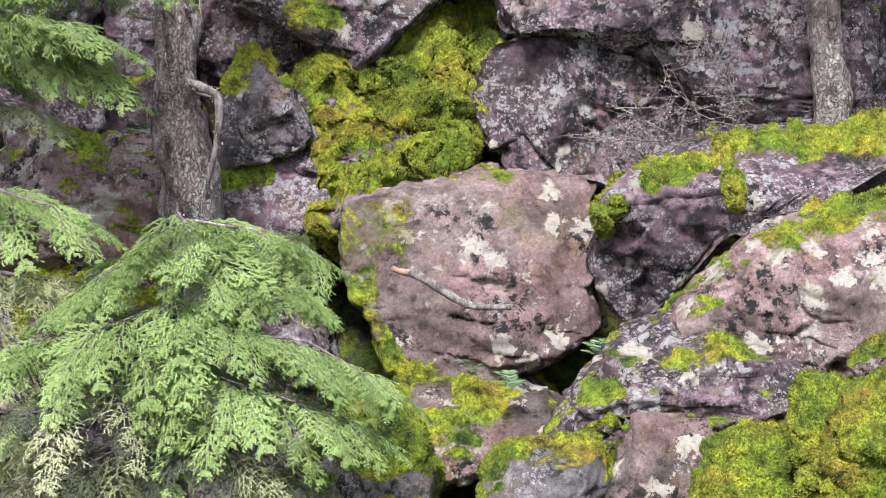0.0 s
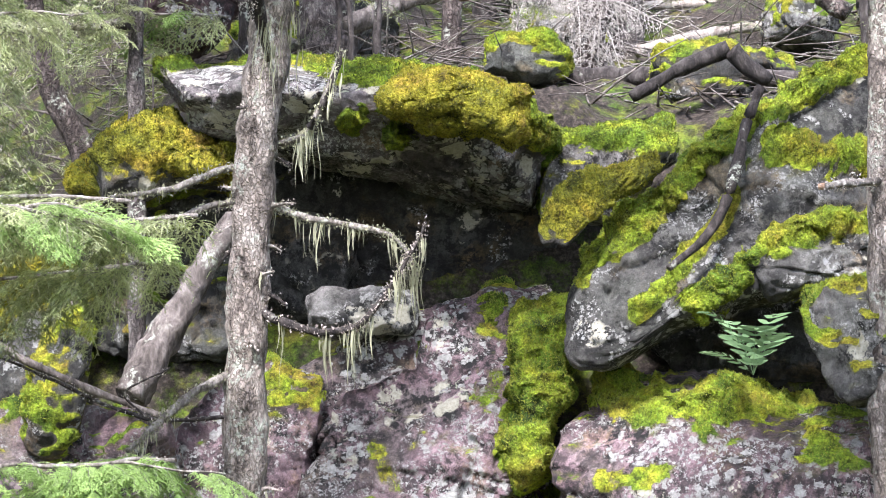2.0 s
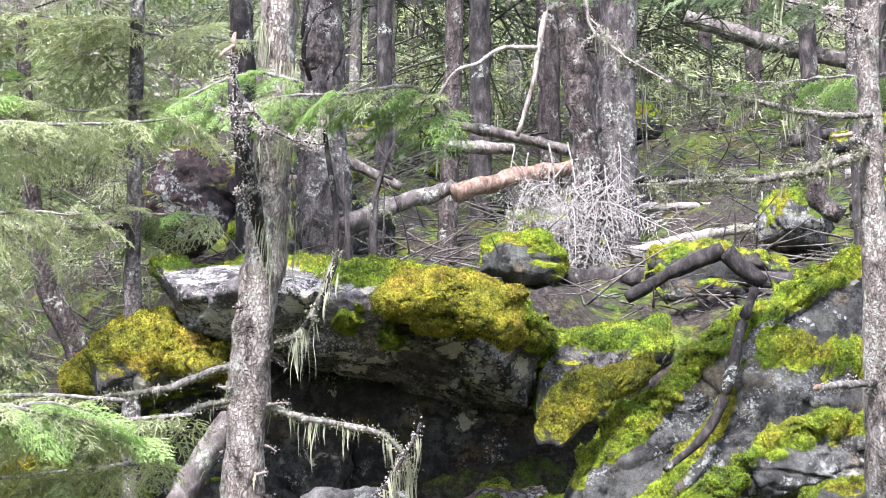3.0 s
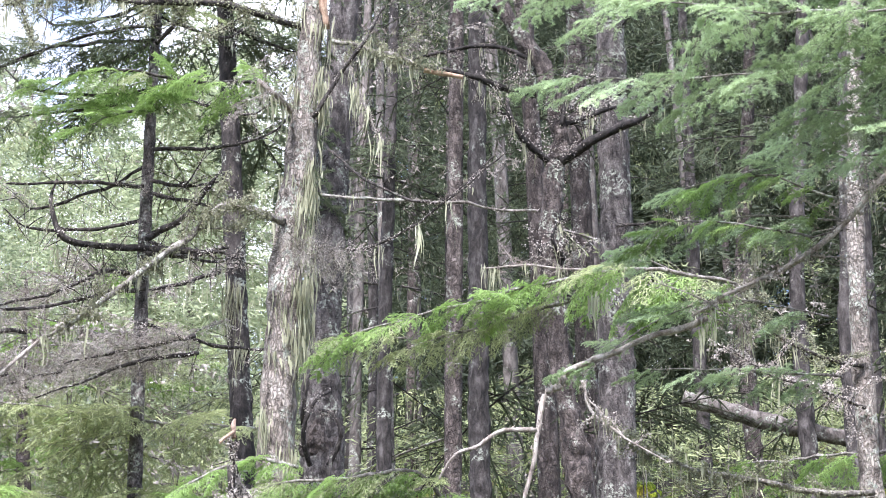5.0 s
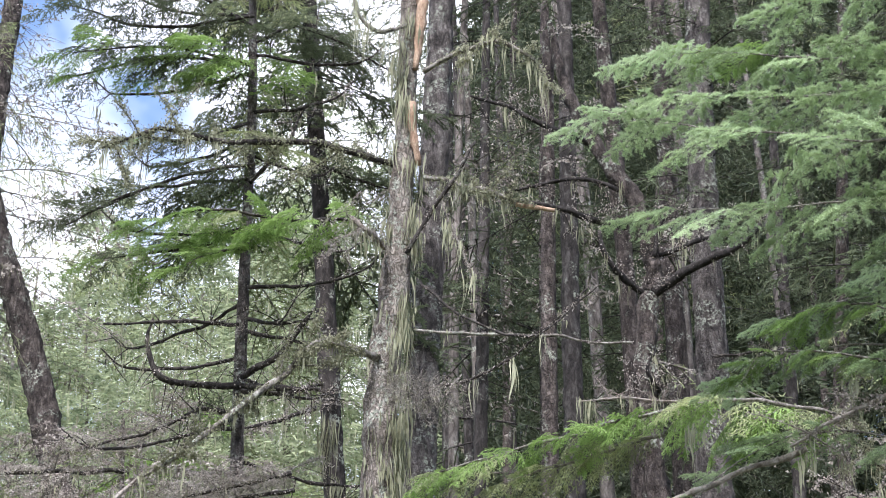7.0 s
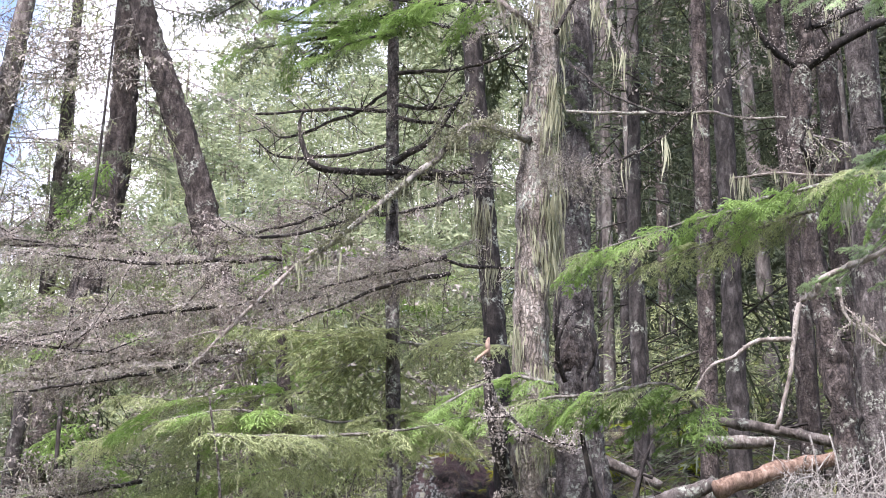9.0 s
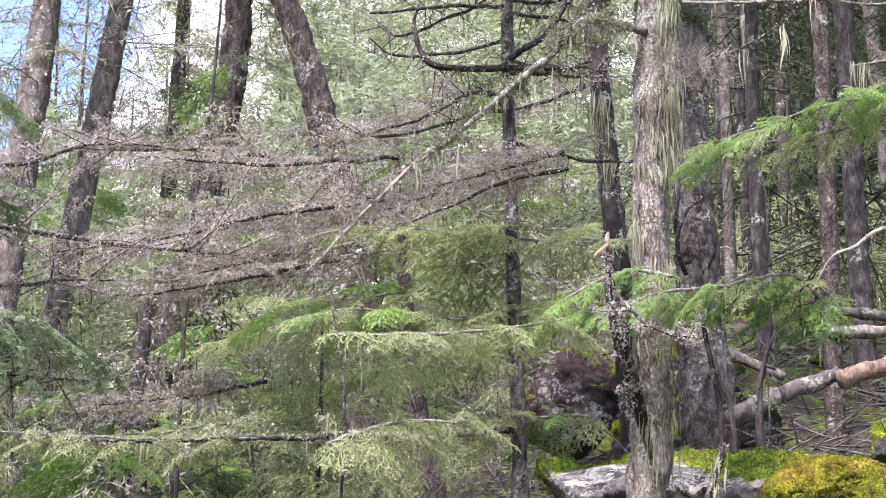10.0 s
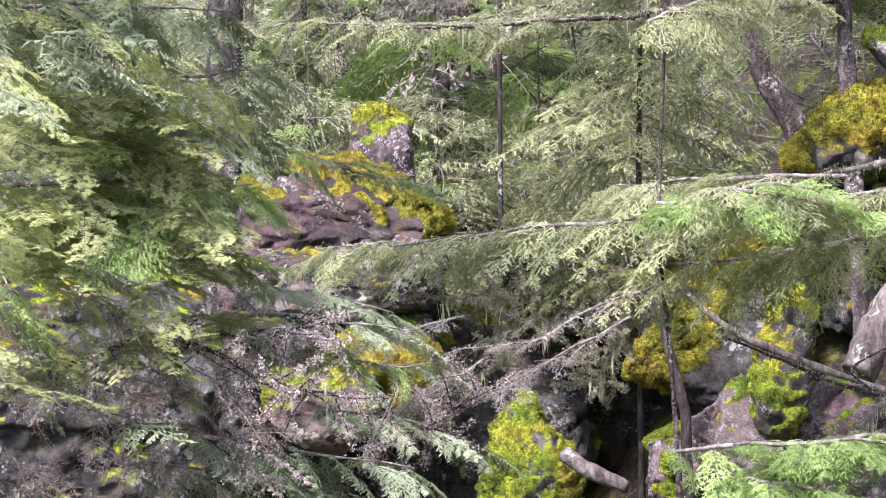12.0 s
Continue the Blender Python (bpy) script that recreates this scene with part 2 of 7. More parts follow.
def leaf_material(name, stops, through_light=0.35):
    m, t, b = material(name, 0.6)
    oi = t.nodes.new("ShaderNodeObjectInfo")
    geo = t.nodes.new("ShaderNodeNewGeometry")
    mixf = blend(t, 0.65, geo.outputs["Random Per Island"], noise_fac(t, 7.0, 4, rough=0.65))
    mixf = blend(t, 0.3, mixf, oi.outputs["Random"])
    col = ramp(t, mixf, stops)
    t.links.new(col, b.inputs["Base Color"])
    tr = t.nodes.new("ShaderNodeBsdfTranslucent")
    t.links.new(col, tr.inputs[0])
    mx = t.nodes.new("ShaderNodeMixShader")
    mx.inputs[0].default_value = through_light
    t.links.new(b.outputs[0], mx.inputs[1])
    t.links.new(tr.outputs[0], mx.inputs[2])
    t.links.new(mx.outputs[0], t.nodes["Material Output"].inputs[0])
    return m


ROCK_PURPLE = rock_material("purple_stone", (0.2, 0.134, 0.145), (0.052, 0.037, 0.042), (0.36, 0.262, 0.28), 0.75, 0.4, 1.7)
ROCK_BROWN = rock_material("brown_stone", (0.27, 0.185, 0.16), (0.1, 0.067, 0.063), (0.44, 0.335, 0.3), -0.1, 1.5, 0.1)
ROCK_GREY = rock_material("grey_stone", (0.2, 0.19, 0.18), (0.08, 0.078, 0.075), (0.34, 0.33, 0.32), 0.6, 0.4, 0.6)
ROCK_LICHEN = rock_material("white_lichened_stone", (0.17, 0.15, 0.147), (0.06, 0.053, 0.052), (0.3, 0.27, 0.27), 0.75, 1.2, 1.7)
ROCK_RUST = rock_material("dark_red_brown_stone", (0.06, 0.037, 0.038), (0.02, 0.014, 0.015), (0.14, 0.094, 0.094), 0.2, 0.3, 0.7, True)
ROCK_SLAB = rock_material("dark_lichened_slab", (0.115, 0.112, 0.102), (0.045, 0.044, 0.041), (0.2, 0.2, 0.18), 0.5, 0.1, 1.0)
# dark base tone; on rocks in recesses it stands in for shade
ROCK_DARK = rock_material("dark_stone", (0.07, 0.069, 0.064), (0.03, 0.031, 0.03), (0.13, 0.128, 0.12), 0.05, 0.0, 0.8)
ROCK_GOLD = rock_material("dark_stone_under_golden_moss", (0.085, 0.08, 0.074), (0.03, 0.031, 0.03), (0.16, 0.155, 0.145), 0.2, 0.0, 0.8, True)
BARK_GREY = bark_material("scaly_grey_bark", (0.05, 0.042, 0.036), (0.17, 0.145, 0.125), (0.33, 0.3, 0.27), 1.0, 0.6)
BARK_DARK = bark_material("dark_bark", (0.015, 0.013, 0.012), (0.05, 0.043, 0.039), (0.12, 0.107, 0.1), 1.0, 0.1)
BARK_BROWN = bark_material("brown_bark", (0.045, 0.038, 0.033), (0.135, 0.116, 0.103), (0.25, 0.222, 0.2), 0.8, 0.3)
BARK_SCALY = bark_material("scaly_lichened_bark", (0.06, 0.05, 0.042), (0.26, 0.222, 0.188), (0.45, 0.405, 0.35), 0.8, 0.65, 1.0)
BARK_FLECKED = bark_material("flecked_grey_brown_bark", (0.03, 0.026, 0.024), (0.125, 0.108, 0.1), (0.27, 0.245, 0.225), 0.8, 0.55, 1.0)
BARK_RED = bark_material("red_brown_bark", (0.022, 0.018, 0.016), (0.085, 0.068, 0.06), (0.19, 0.16, 0.143), 0.9, 0.3, 0.7)
BARK_DIM = bark_material("dim_lichened_bark", (0.01, 0.009, 0.008), (0.035, 0.029, 0.026), (0.09, 0.078, 0.07), 1.0, 0.3)
BARK_BLACK = bark_material("blackened_bark", (0.01, 0.009, 0.008), (0.028, 0.024, 0.022), (0.07, 0.062, 0.056), 1.0, -0.6)
DEADWOOD = bark_material("bleached_wood", (0.16, 0.13, 0.11), (0.33, 0.29, 0.25), (0.5, 0.46, 0.41), 1.2, 0.2)
PEELED = bark_material("peeled_log_wood", (0.09, 0.06, 0.045), (0.25, 0.165, 0.12), (0.42, 0.31, 0.24), 1.2, -0.1)
CUTWOOD = bark_material("fresh_broken_wood", (0.24, 0.15, 0.1), (0.42, 0.29, 0.2), (0.56, 0.42, 0.31), 1.5, -0.6)


# ---- the ground ----
def land(x, y):
    """Height of the forest floor: a dip before the rocks, a bank behind them, then a long slope."""
    r = np.hypot(x, y)
    az = np.degrees(np.arctan2(-x, y))
    right = np.interp(r, [0, 5, 9.5, 12.6, 14.6, 17, 25, 60, 90], [0, -0.1, -1.6, -1.0, 4.5, 5.4, 9.0, 22, 25])
    left = np.interp(r, [0, 5, 9.5, 12.6, 15.0, 17.0, 20.0, 25, 60, 90], [0, -0.1, -1.2, -0.6, 1.0, 2.6, 4.0, 5.6, 15, 18])
    k = np.clip((az - 9) / 8, 0, 1)
    back = np.clip((np.abs(az) - 70) / 50, 0, 1)
    h = right * (1 - k) + left * k
    return h * (1 - back)


def make_ground():
    radii = np.concatenate([np.linspace(0.0, 10, 30), np.linspace(10.15, 26, 150), np.linspace(26.5, 90, 90), np.geomspace(95, 4000, 20)])
    az = np.radians(np.concatenate([np.arange(-40, 60, 0.35), np.arange(60, 320, 5.0)]))
    r, a = np.meshgrid(radii, az, indexing="ij")
    x, y = 0.3 - np.sin(a) * r, np.cos(a) * r - 0.4
    p = np.stack([x, y, 0 * x], -1).reshape(-1, 3)
    z = land(p[:, 0], p[:, 1]) + fbm(p * 0.9, 4, 3) * 0.22 * np.clip(r.ravel() / 6, 0.1, 1) + fbm(p * 6, 3, 5) * 0.035
    p[:, 2] = z
    n, m = r.shape
    i, j = np.meshgrid(np.arange(n - 1), np.arange(m), indexing="ij")
    k = (j + 1) % m
    f = np.stack([i * m + j, (i + 1) * m + j, (i + 1) * m + k, i * m + k], -1).reshape(-1, 4)
    m_, t, b = material("forest_floor")
    litter = noise_fac(t, 28.0, 6, rough=0.75)
    # brown litter, its tone lowered to stand in for the canopy's shade
    col = ramp(t, litter, [(0.32, (0.007, 0.006, 0.005)), (0.5, (0.03, 0.024, 0.019)), (0.68, (0.105, 0.085, 0.068))])
    mossy = step(t, noise_fac(t, 1.9, 8, rough=0.75), 0.47, 0.57)
    col = blend(t, times(t, mossy, grey(0.9)), col, times(t, moss_colour(t), (0.4, 0.45, 0.6)))
    t.links.new(col, b.inputs["Base Color"])
    bump(t, b, litter, 0.8, 0.04)
    return tagged(new("ground", mesh_of("ground", p, f, m_)), "forest floor of brown needle litter and moss", "ground", kind="structure")


ground = make_ground()


# ---- rocks ----
def cube_sphere(n):
    """Directions and quads of a cube blown up to a sphere, n squares to an edge, welded by rounding."""
    s = np.tan(np.linspace(-1, 1, n + 1) * np.pi / 4)
    u, v = np.meshgrid(s, s, indexing="ij")
    one = np.ones_like(u)
    sides = [(one, u, v), (-one, v, u), (v, one, u), (u, -one, v), (u, v, one), (v, u, -one)]
    pts = np.concatenate([np.stack(q, -1).reshape(-1, 3) for q in sides])
    i, j = np.meshgrid(np.arange(n), np.arange(n), indexing="ij")
    q = np.stack([i * (n + 1) + j, (i + 1) * (n + 1) + j, (i + 1) * (n + 1) + j + 1, i * (n + 1) + j + 1], -1).reshape(-1, 4)
    f = np.concatenate([q + k * (n + 1) ** 2 for k in range(6)])
    _, first, back = np.unique(np.round(pts * 1e5).astype(np.int64), axis=0, return_index=True, return_inverse=True)
    return pts[first], back.ravel()[f]


SPHERES = {}


def normals_of(v, f):
    n = np.zeros_like(v)
    fn = np.cross(v[f[:, 2]] - v[f[:, 0]], v[f[:, 3]] - v[f[:, 1]])
    for k in range(4):
        np.add.at(n, f[:, k], fn)
    return unit(n)


MOSS_GOLD = leaf_material("golden_moss_tuft", [(0.3, (0.07, 0.08, 0.01)), (0.5, (0.23, 0.22, 0.018)), (0.7, (0.38, 0.32, 0.035))], 0.4)
MOSS_TUFT = leaf_material("moss_tuft", [(0.25, (0.07, 0.1, 0.014)), (0.5, (0.21, 0.25, 0.028)), (0.75, (0.34, 0.345, 0.055))], 0.4)


def finish_rock(label, centre, p, f, seed, moss, mat, thick, name, flat=None, patches=()):
    """Grow moss on the upper faces of a shaped block, link it, and set short moss blades on it."""
    rng = np.random.default_rng(seed)
    nor = normals_of(p, f)
    wp = p + np.array(centre)
    grow = nor[:, 2] * 0.75 + 0.55 * fbm(wp * 1.6, 4, 77) + 0.3 * fbm(wp * 6, 3, 78) + (moss - 0.8) * 1.5
    for line, width, *film in patches:
        d = np.full(len(p), 9.0)
        line = np.array(line)
        for a, b in zip(line[:-1], line[1:]):
            k = np.clip(((flat - a) @ (b - a)) / max((b - a) @ (b - a), 1e-9), 0, 1)[:, None]
            d = np.minimum(d, np.linalg.norm(flat - a - (b - a) * k, axis=1))
        d = d + width * (0.6 * fbm(wp * 4, 3, 81) + 0.5 * fbm(wp * 13, 2, 82))
        faces_out = np.clip((nor @ unit(-np.array(centre)) + 0.25) * 4, 0, 1) + np.clip(nor[:, 2], 0, 1)
        cover = np.clip((width - d) / (0.5 * width), -1, 1)
        grow = np.maximum(grow, np.where(faces_out > 0.3, np.where(cover > 0, np.minimum(cover, 1) * (film[0] if film else 0.55), cover), -1))
    mask = np.clip(grow * 1.6 + 0.5, 0, 1)
    lift = np.clip(grow * 2.0, 0, 1)
    p = p + (unit(nor + (0, 0, 0.6)) * (lift * thick * (0.75 + 1.0 * fbm(wp * (3, 3, 7), 2, 79) + 0.9 * np.abs(fbm(wp * (8, 8, 14), 3, 80))))[:, None])
    ob = new(name, mesh_of(name, p, f, mat or ROCK_PURPLE, True, {"moss": mask}))
    ob.location = centre
    tagged(ob, label, "rock")
    nor = normals_of(p, f)
    fc, fn, fm = p[f].mean(1), nor[f].mean(1), lift[f].mean(1)
    area = np.linalg.norm(np.cross(p[f[:, 2]] - p[f[:, 0]], p[f[:, 3]] - p[f[:, 1]]), axis=1) / 2
    want = np.where((fm > 0.2) & (fn @ unit(-np.array(centre)) > -0.25), area * 7000 * fm, 0)
    count = np.floor(want + rng.random(len(want))).astype(int)
    idx = np.repeat(np.arange(len(f)), count)
    if len(idx) > 40:
        uv = rng.random((len(idx), 2))
        a, b, c, e = (p[f[idx, k]] for k in range(4))
        u, v = uv[:, :1], uv[:, 1:]
        base = a * (1 - u) * (1 - v) + b * u * (1 - v) + c * u * v + e * (1 - u) * v
        g = unit(fn[idx] + rng.normal(size=(len(idx), 3)) * 0.45 + (0, 0, 0.25))
        side = unit(np.cross(g, rng.normal(size=(len(idx), 3))))
        ln, wd = rng.uniform(0.008, 0.02, (len(idx), 1)), rng.uniform(0.003, 0.007, (len(idx), 1))
        v3 = np.stack([base - side * wd - g * 0.004, base + side * wd - g * 0.004, base + g * ln], 1).reshape(-1, 3)
        part("moss", mesh_of("moss", v3, np.arange(len(v3)).reshape(-1, 3), MOSS_GOLD if mat in (ROCK_GOLD, ROCK_RUST) else MOSS_TUFT, False), ob, "golden cushion moss" if mat in (ROCK_GOLD, ROCK_RUST) else "yellow-green cushion moss")["kind"] = "stuff"
    return ob


def shards(p, seed):
    """Broken cells: for each point the random height of its cell and how near it lies to the cell's edge."""
    q = np.floor(p).astype(np.int64)
    best = np.full(len(p), 9.0)
    second, rise = best.copy(), np.zeros(len(p))
    for dx in (-1, 0, 1):
        for dy in (-1, 0, 1):
            for dz in (-1, 0, 1):
                c = q + (dx, dy, dz)
                j = [lattice(c[:, 0], c[:, 1], c[:, 2], seed + k) * 0.42 + 0.5 for k in range(3)]
                d = np.sqrt(((c + np.stack(j, 1) - p) ** 2).sum(1))
                near = d < best
                second = np.where(near, best, np.minimum(second, d))
                rise = np.where(near, lattice(c[:, 0], c[:, 1], c[:, 2], seed + 3), rise)
                best = np.where(near, d, best)
    return rise, second - best


def weather(p, out, rad, seed, bed):
    """Lumps, beds, cracks and grit on a block."""
    q = p + seed * 7.7
    wob = q + 0.12 * np.stack([fbm(q * 2.5, 2, seed + 40 + k) for k in range(3)], 1)
    p = p + out * (fbm(q * 1.3, 3, seed) * 0.09 * rad)[:, None]
    rise, edge = shards(wob * np.array([1.5, 1.5, 2.2]), seed + 50)
    p = p + out * ((rise * 0.1 - np.clip(0.05 - edge, 0, 1) * 0.9) * rad)[:, None]
    rise, edge = shards(wob * np.array([3.6, 3.6, 6.5]), seed + 60)
    p = p + out * (rise * 0.045 * rad)[:, None]
    layers = q[:, 2] * 4.2 + q[:, 0] * 0.6 + 0.5 * fbm(q * 0.9, 3, seed + 9)
    saw = layers - np.floor(layers)
    ledge = np.clip(fbm(q * 1.7, 2, seed + 15) + 0.35, 0, 1)
    p = p + out * (((0.5 - saw) * 0.1 - np.clip(saw - 0.9, 0, 1) * 0.9) * bed * ledge * rad)[:, None]
    crack = np.abs(fbm(q * 0.9, 3, seed + 21))
    p = p - out * (np.clip(0.035 - crack, 0, 1) * 2.2 * rad)[:, None]
    rough = np.abs(fbm(q * 5, 3, seed + 5))
    return p + out * (0.02 - rough * 0.05 + fbm(q * 20, 2, seed + 6) * 0.008)[:, None]


def sphere_for(w, h, cell):
    n = int(np.clip(max(w, h) * 1.1 / cell, 16, 70))
    if n not in SPHERES:
        SPHERES[n] = cube_sphere(n)
    return SPHERES[n]


def chop(p, rng, cuts, lo=0.66, hi=0.92):
    for _ in range(cuts):
        a = unit(rng.normal(size=3) * (1, 0.9, 0.8))
        over = p @ a - (p @ a).max() * rng.uniform(lo, hi)
        p = p - np.where(over > 0, over * 0.97, 0)[:, None] * a
    return p


def rock(label, centre, w, h, depth=1.0, turn=(0, 0, 0), seed=1, boxy=4.0, moss=0.5, cuts=7, mat=None, cell=0.03, bed=0.5, thick=0.045, name="boulder"):
    """A weathered block: w across, h high, depth as a share of w; cuts: flat breaks; moss: how far its upper faces are overgrown."""
    rng = np.random.default_rng(seed)
    d, f = sphere_for(w, h, cell)
    d = d / (np.abs(d) ** boxy).sum(1, keepdims=True) ** (1 / boxy)
    size = np.array([w, w * depth, h]) / 2
    p = chop(d.copy(), rng, cuts)
    p = p / np.abs(p).max(0) * size
    p = weather(p, unit(d / size), min(size), seed, bed)
    az = math.degrees(math.atan2(-centre[0], centre[1]))
    m = np.array(Euler([radians(a) for a in (turn[0], turn[1], turn[2] + az)]).to_matrix())
    return finish_rock(label, centre, p @ m.T, f, seed, moss, mat, thick, name)


def block(label, centre, corners, depth=0.8, lean=0.0, crown=0.0, seed=1, boxy=3.0, moss=0.5, cuts=5, mat=None, cell=0.028, bed=0.5, thick=0.045, name="boulder", patches=()):
    """A block with a given face: corners (across, up) round its centre in metres; lean: how far its face falls back
    for each metre of height; crown: how far its top third falls back besides; patches: mats of moss, each a line (across, up) and half its width."""
    rng = np.random.default_rng(seed)
    c = np.array(corners)
    ang, rad = np.arctan2(c[:, 1], c[:, 0]), np.hypot(c[:, 0], c[:, 1])
    w, h = np.ptp(c[:, 0]), np.ptp(c[:, 1])
    d, f = sphere_for(w, h, cell)
    flat = np.hypot(d[:, 0], d[:, 2])
    th = np.arctan2(d[:, 2], d[:, 0])
    # straight edges between the corners, slightly worn
    fine = np.linspace(-np.pi, np.pi, 721)
    k = np.searchsorted(ang, fine) % len(ang)
    a0, a1, r0, r1 = ang[k - 1], ang[k], rad[k - 1], rad[k]
    x0, z0, x1, z1 = r0 * np.cos(a0), r0 * np.sin(a0), r1 * np.cos(a1), r1 * np.sin(a1)
    cx, cz = np.cos(fine), np.sin(fine)
    den = cx * (z1 - z0) - cz * (x1 - x0)
    reach = np.abs((x0 * z1 - z0 * x1) / np.where(np.abs(den) < 1e-6, 1e-6, den))
    reach = np.clip(reach, 0.05, rad.max() * 1.05)
    reach = np.convolve(np.concatenate([reach[-10:], reach, reach[:10]]), np.ones(9) / 9, "same")[10:-10]
    edge = np.interp(th, fine, reach)
    norm = (flat ** boxy + np.abs(d[:, 1]) ** boxy) ** (1 / boxy)
    half = depth * min(w, h) / 2 if depth < 0 else depth * (w + h) / 4
    u = flat / norm
    p = np.stack([np.cos(th) * edge * u, d[:, 1] / norm * half, np.sin(th) * edge * u], 1)
    size = np.array([w / 2, half, h / 2])
    q = p / size
    for _ in range(cuts):
        a = unit(rng.normal(size=3) * (0.55, 1.0, 0.55))
        a[1] = -abs(a[1])
        over = q @ a - (q @ a).max() * rng.uniform(0.6, 0.9)
        q[:, 1] -= np.where(over > 0, over * 0.97, 0) * a[1] * 1.6
    p[:, 1] = q[:, 1] * half
    out = unit(np.stack([np.cos(th) * u / w, d[:, 1] / norm / half / 2, np.sin(th) * u / h], 1))
    p = weather(p, out, min(size) * 0.8, seed, bed)
    up = (p[:, 2] - c[:, 1].min()) / h
    p[:, 1] += lean * (p[:, 2]) + crown * np.clip((up - 0.6) / 0.4, 0, 1) ** 1.5
    az = math.degrees(math.atan2(-centre[0], centre[1]))
    m = np.array(Euler((0, 0, radians(az))).to_matrix())
    back = np.array([-math.sin(radians(az)), math.cos(radians(az)), 0]) * half * 0.5
    return finish_rock(label, tuple(np.array(centre) + back), p @ m.T, f, seed, moss, mat, thick, name, p[:, [0, 2]], patches)


# lower tier, at the foot of the outcrop
block("reddish-brown split slab with pale lichen spots below the mossy slope", (0.21, 12.10, 0.16), ((-0.80, -0.01), (-0.65, -0.35), (-0.49, -0.65), (0.04, -0.65), (0.37, -0.51), (0.73, -0.27), (0.63, -0.08), (0.69, 0.32), (0.66, 0.58), (0.04, 0.61), (-0.42, 0.55), (-0.79, 0.45)), 0.6, 0.15, 0.25, 3, 5, -0.05, 5, ROCK_BROWN, bed=1.3, patches=((((-0.75, 0.04), (-0.68, 0.37), (-0.45, 0.3)), 0.14, -0.04), (((-0.69, -0.1), (-0.56, -0.5), (-0.22, -0.62)), 0.1, 0.05)))
block("flat reddish ledge at the foot of the slab", (0.07, 11.60, -0.71), ((-0.66, -0.39), (-0.21, -0.33), (0.14, -0.16), (0.49, -0.06), (0.65, 0.20), (0.39, 0.29), (-0.21, 0.26), (-0.59, 0.20)), 0.8, 0.5, 0.2, 4, 4, 0.35, 4, ROCK_BROWN)
block("long rounded boulder with mossy crown and pale lichen", (1.57, 11.39, 0.57), ((-0.75, -0.10), (-0.78, -0.29), (-0.67, -0.54), (-0.46, -0.66), (-0.27, -0.40), (0.00, -0.12), (1.40, 0.06), (0.52, 0.08), (1.39, 0.55), (0.71, 0.49), (-0.00, 0.45), (-0.40, 0.34), (-0.68, 0.12)), 0.6, -0.4, 1.0, 5, 2.8, 0.1, 4, ROCK_PURPLE, patches=((((-0.68, -0.05), (-0.59, 0.11)), 0.07), (((-0.44, 0.21), (-0.01, 0.35), (0.03, 0.12)), 0.07), (((0.39, 0.4), (0.84, 0.42)), 0.08)))
block("long mossy boulder lying under a larger one", (1.88, 10.74, 0.27), ((-0.78, -0.24), (-0.48, -0.41), (-0.04, -0.46), (0.94, -0.45), (0.93, 0.48), (0.37, 0.42), (0.03, 0.37), (-0.37, 0.25), (-0.60, 0.03)), 0.6, 0.35, 0.3, 6, 2.8, 0.5, 4, ROCK_BROWN)
block("low pale lichen-crusted boulder", (1.13, 10.44, -0.26), ((-0.57, -0.11), (-0.65, -0.28), (-0.22, -0.15), (-0.42, -0.28), (0.18, -0.17), (0.49, -0.13), (0.85, 0.04), (0.62, 0.20), (0.43, 0.20), (0.06, 0.37), (-0.26, 0.27), (-0.48, 0.04)), 0.8, 0.5, 0.2, 7, 3.0, 0.45, 4, ROCK_PURPLE)
block("small pinkish wedge of stone under a boulder", (1.07, 10.24, -0.61), ((-0.26, -0.12), (-0.28, -0.35), (0.17, -0.17), (0.27, 0.12), (0.22, 0.26), (-0.12, 0.26)), 0.8, 0.3, 0.0, 8, 4, 0.15, 4, ROCK_BROWN)
block("low rock thick with yellow-green moss", (1.59, 9.97, -0.63), ((-0.38, -0.36), (0.28, -0.33), (0.35, 0.06), (0.16, 0.22), (-0.09, 0.26), (-0.32, 0.15)), 0.9, 0.5, 0.1, 9, 2.6, 0.95, 3, ROCK_GREY, thick=0.045)
block("round hummock of bright moss", (1.83, 9.73, -0.30), ((-0.14, -0.12), (0.06, -0.19), (0.23, -0.02), (0.13, 0.15), (-0.08, 0.17), (-0.20, 0.02)), 0.9, 0.5, 0.1, 80, 2.4, 1.1, 1, ROCK_GREY, thick=0.045)
block("golden cushion moss over a boulder", (2.10, 9.47, -0.33), ((-0.30, -0.10), (-0.04, -0.33), (0.34, -0.26), (0.33, 0.37), (-0.05, 0.25), (-0.28, 0.06)), 0.9, 0.5, 0.1, 81, 2.5, 1.2, 1, ROCK_GREY, thick=0.05)
block("moss-edged rock at the end of the long boulder", (2.31, 9.94, 0.06), ((-0.35, -0.09), (-0.19, -0.19), (0.32, -0.15), (0.30, 0.34), (-0.09, 0.09)), 0.8, 0.4, 0.1, 82, 2.8, 0.5, 4, ROCK_BROWN, thick=0.045)
block("golden mossy stone at the foot of the pile", (2.07, 9.37, -0.58), ((-0.33, -0.28), (0.35, -0.24), (0.34, 0.20), (-0.06, 0.21), (-0.29, 0.12)), 0.9, 0.5, 0.1, 83, 2.6, 1.1, 2, ROCK_GREY, thick=0.07)
rock("mossy stone at the base of the slope", (0.55, 10.39, -0.74), 0.66, 0.50, 0.9, (0, -20, 0), 10, 2.8, 0.7, 4, ROCK_GREY)
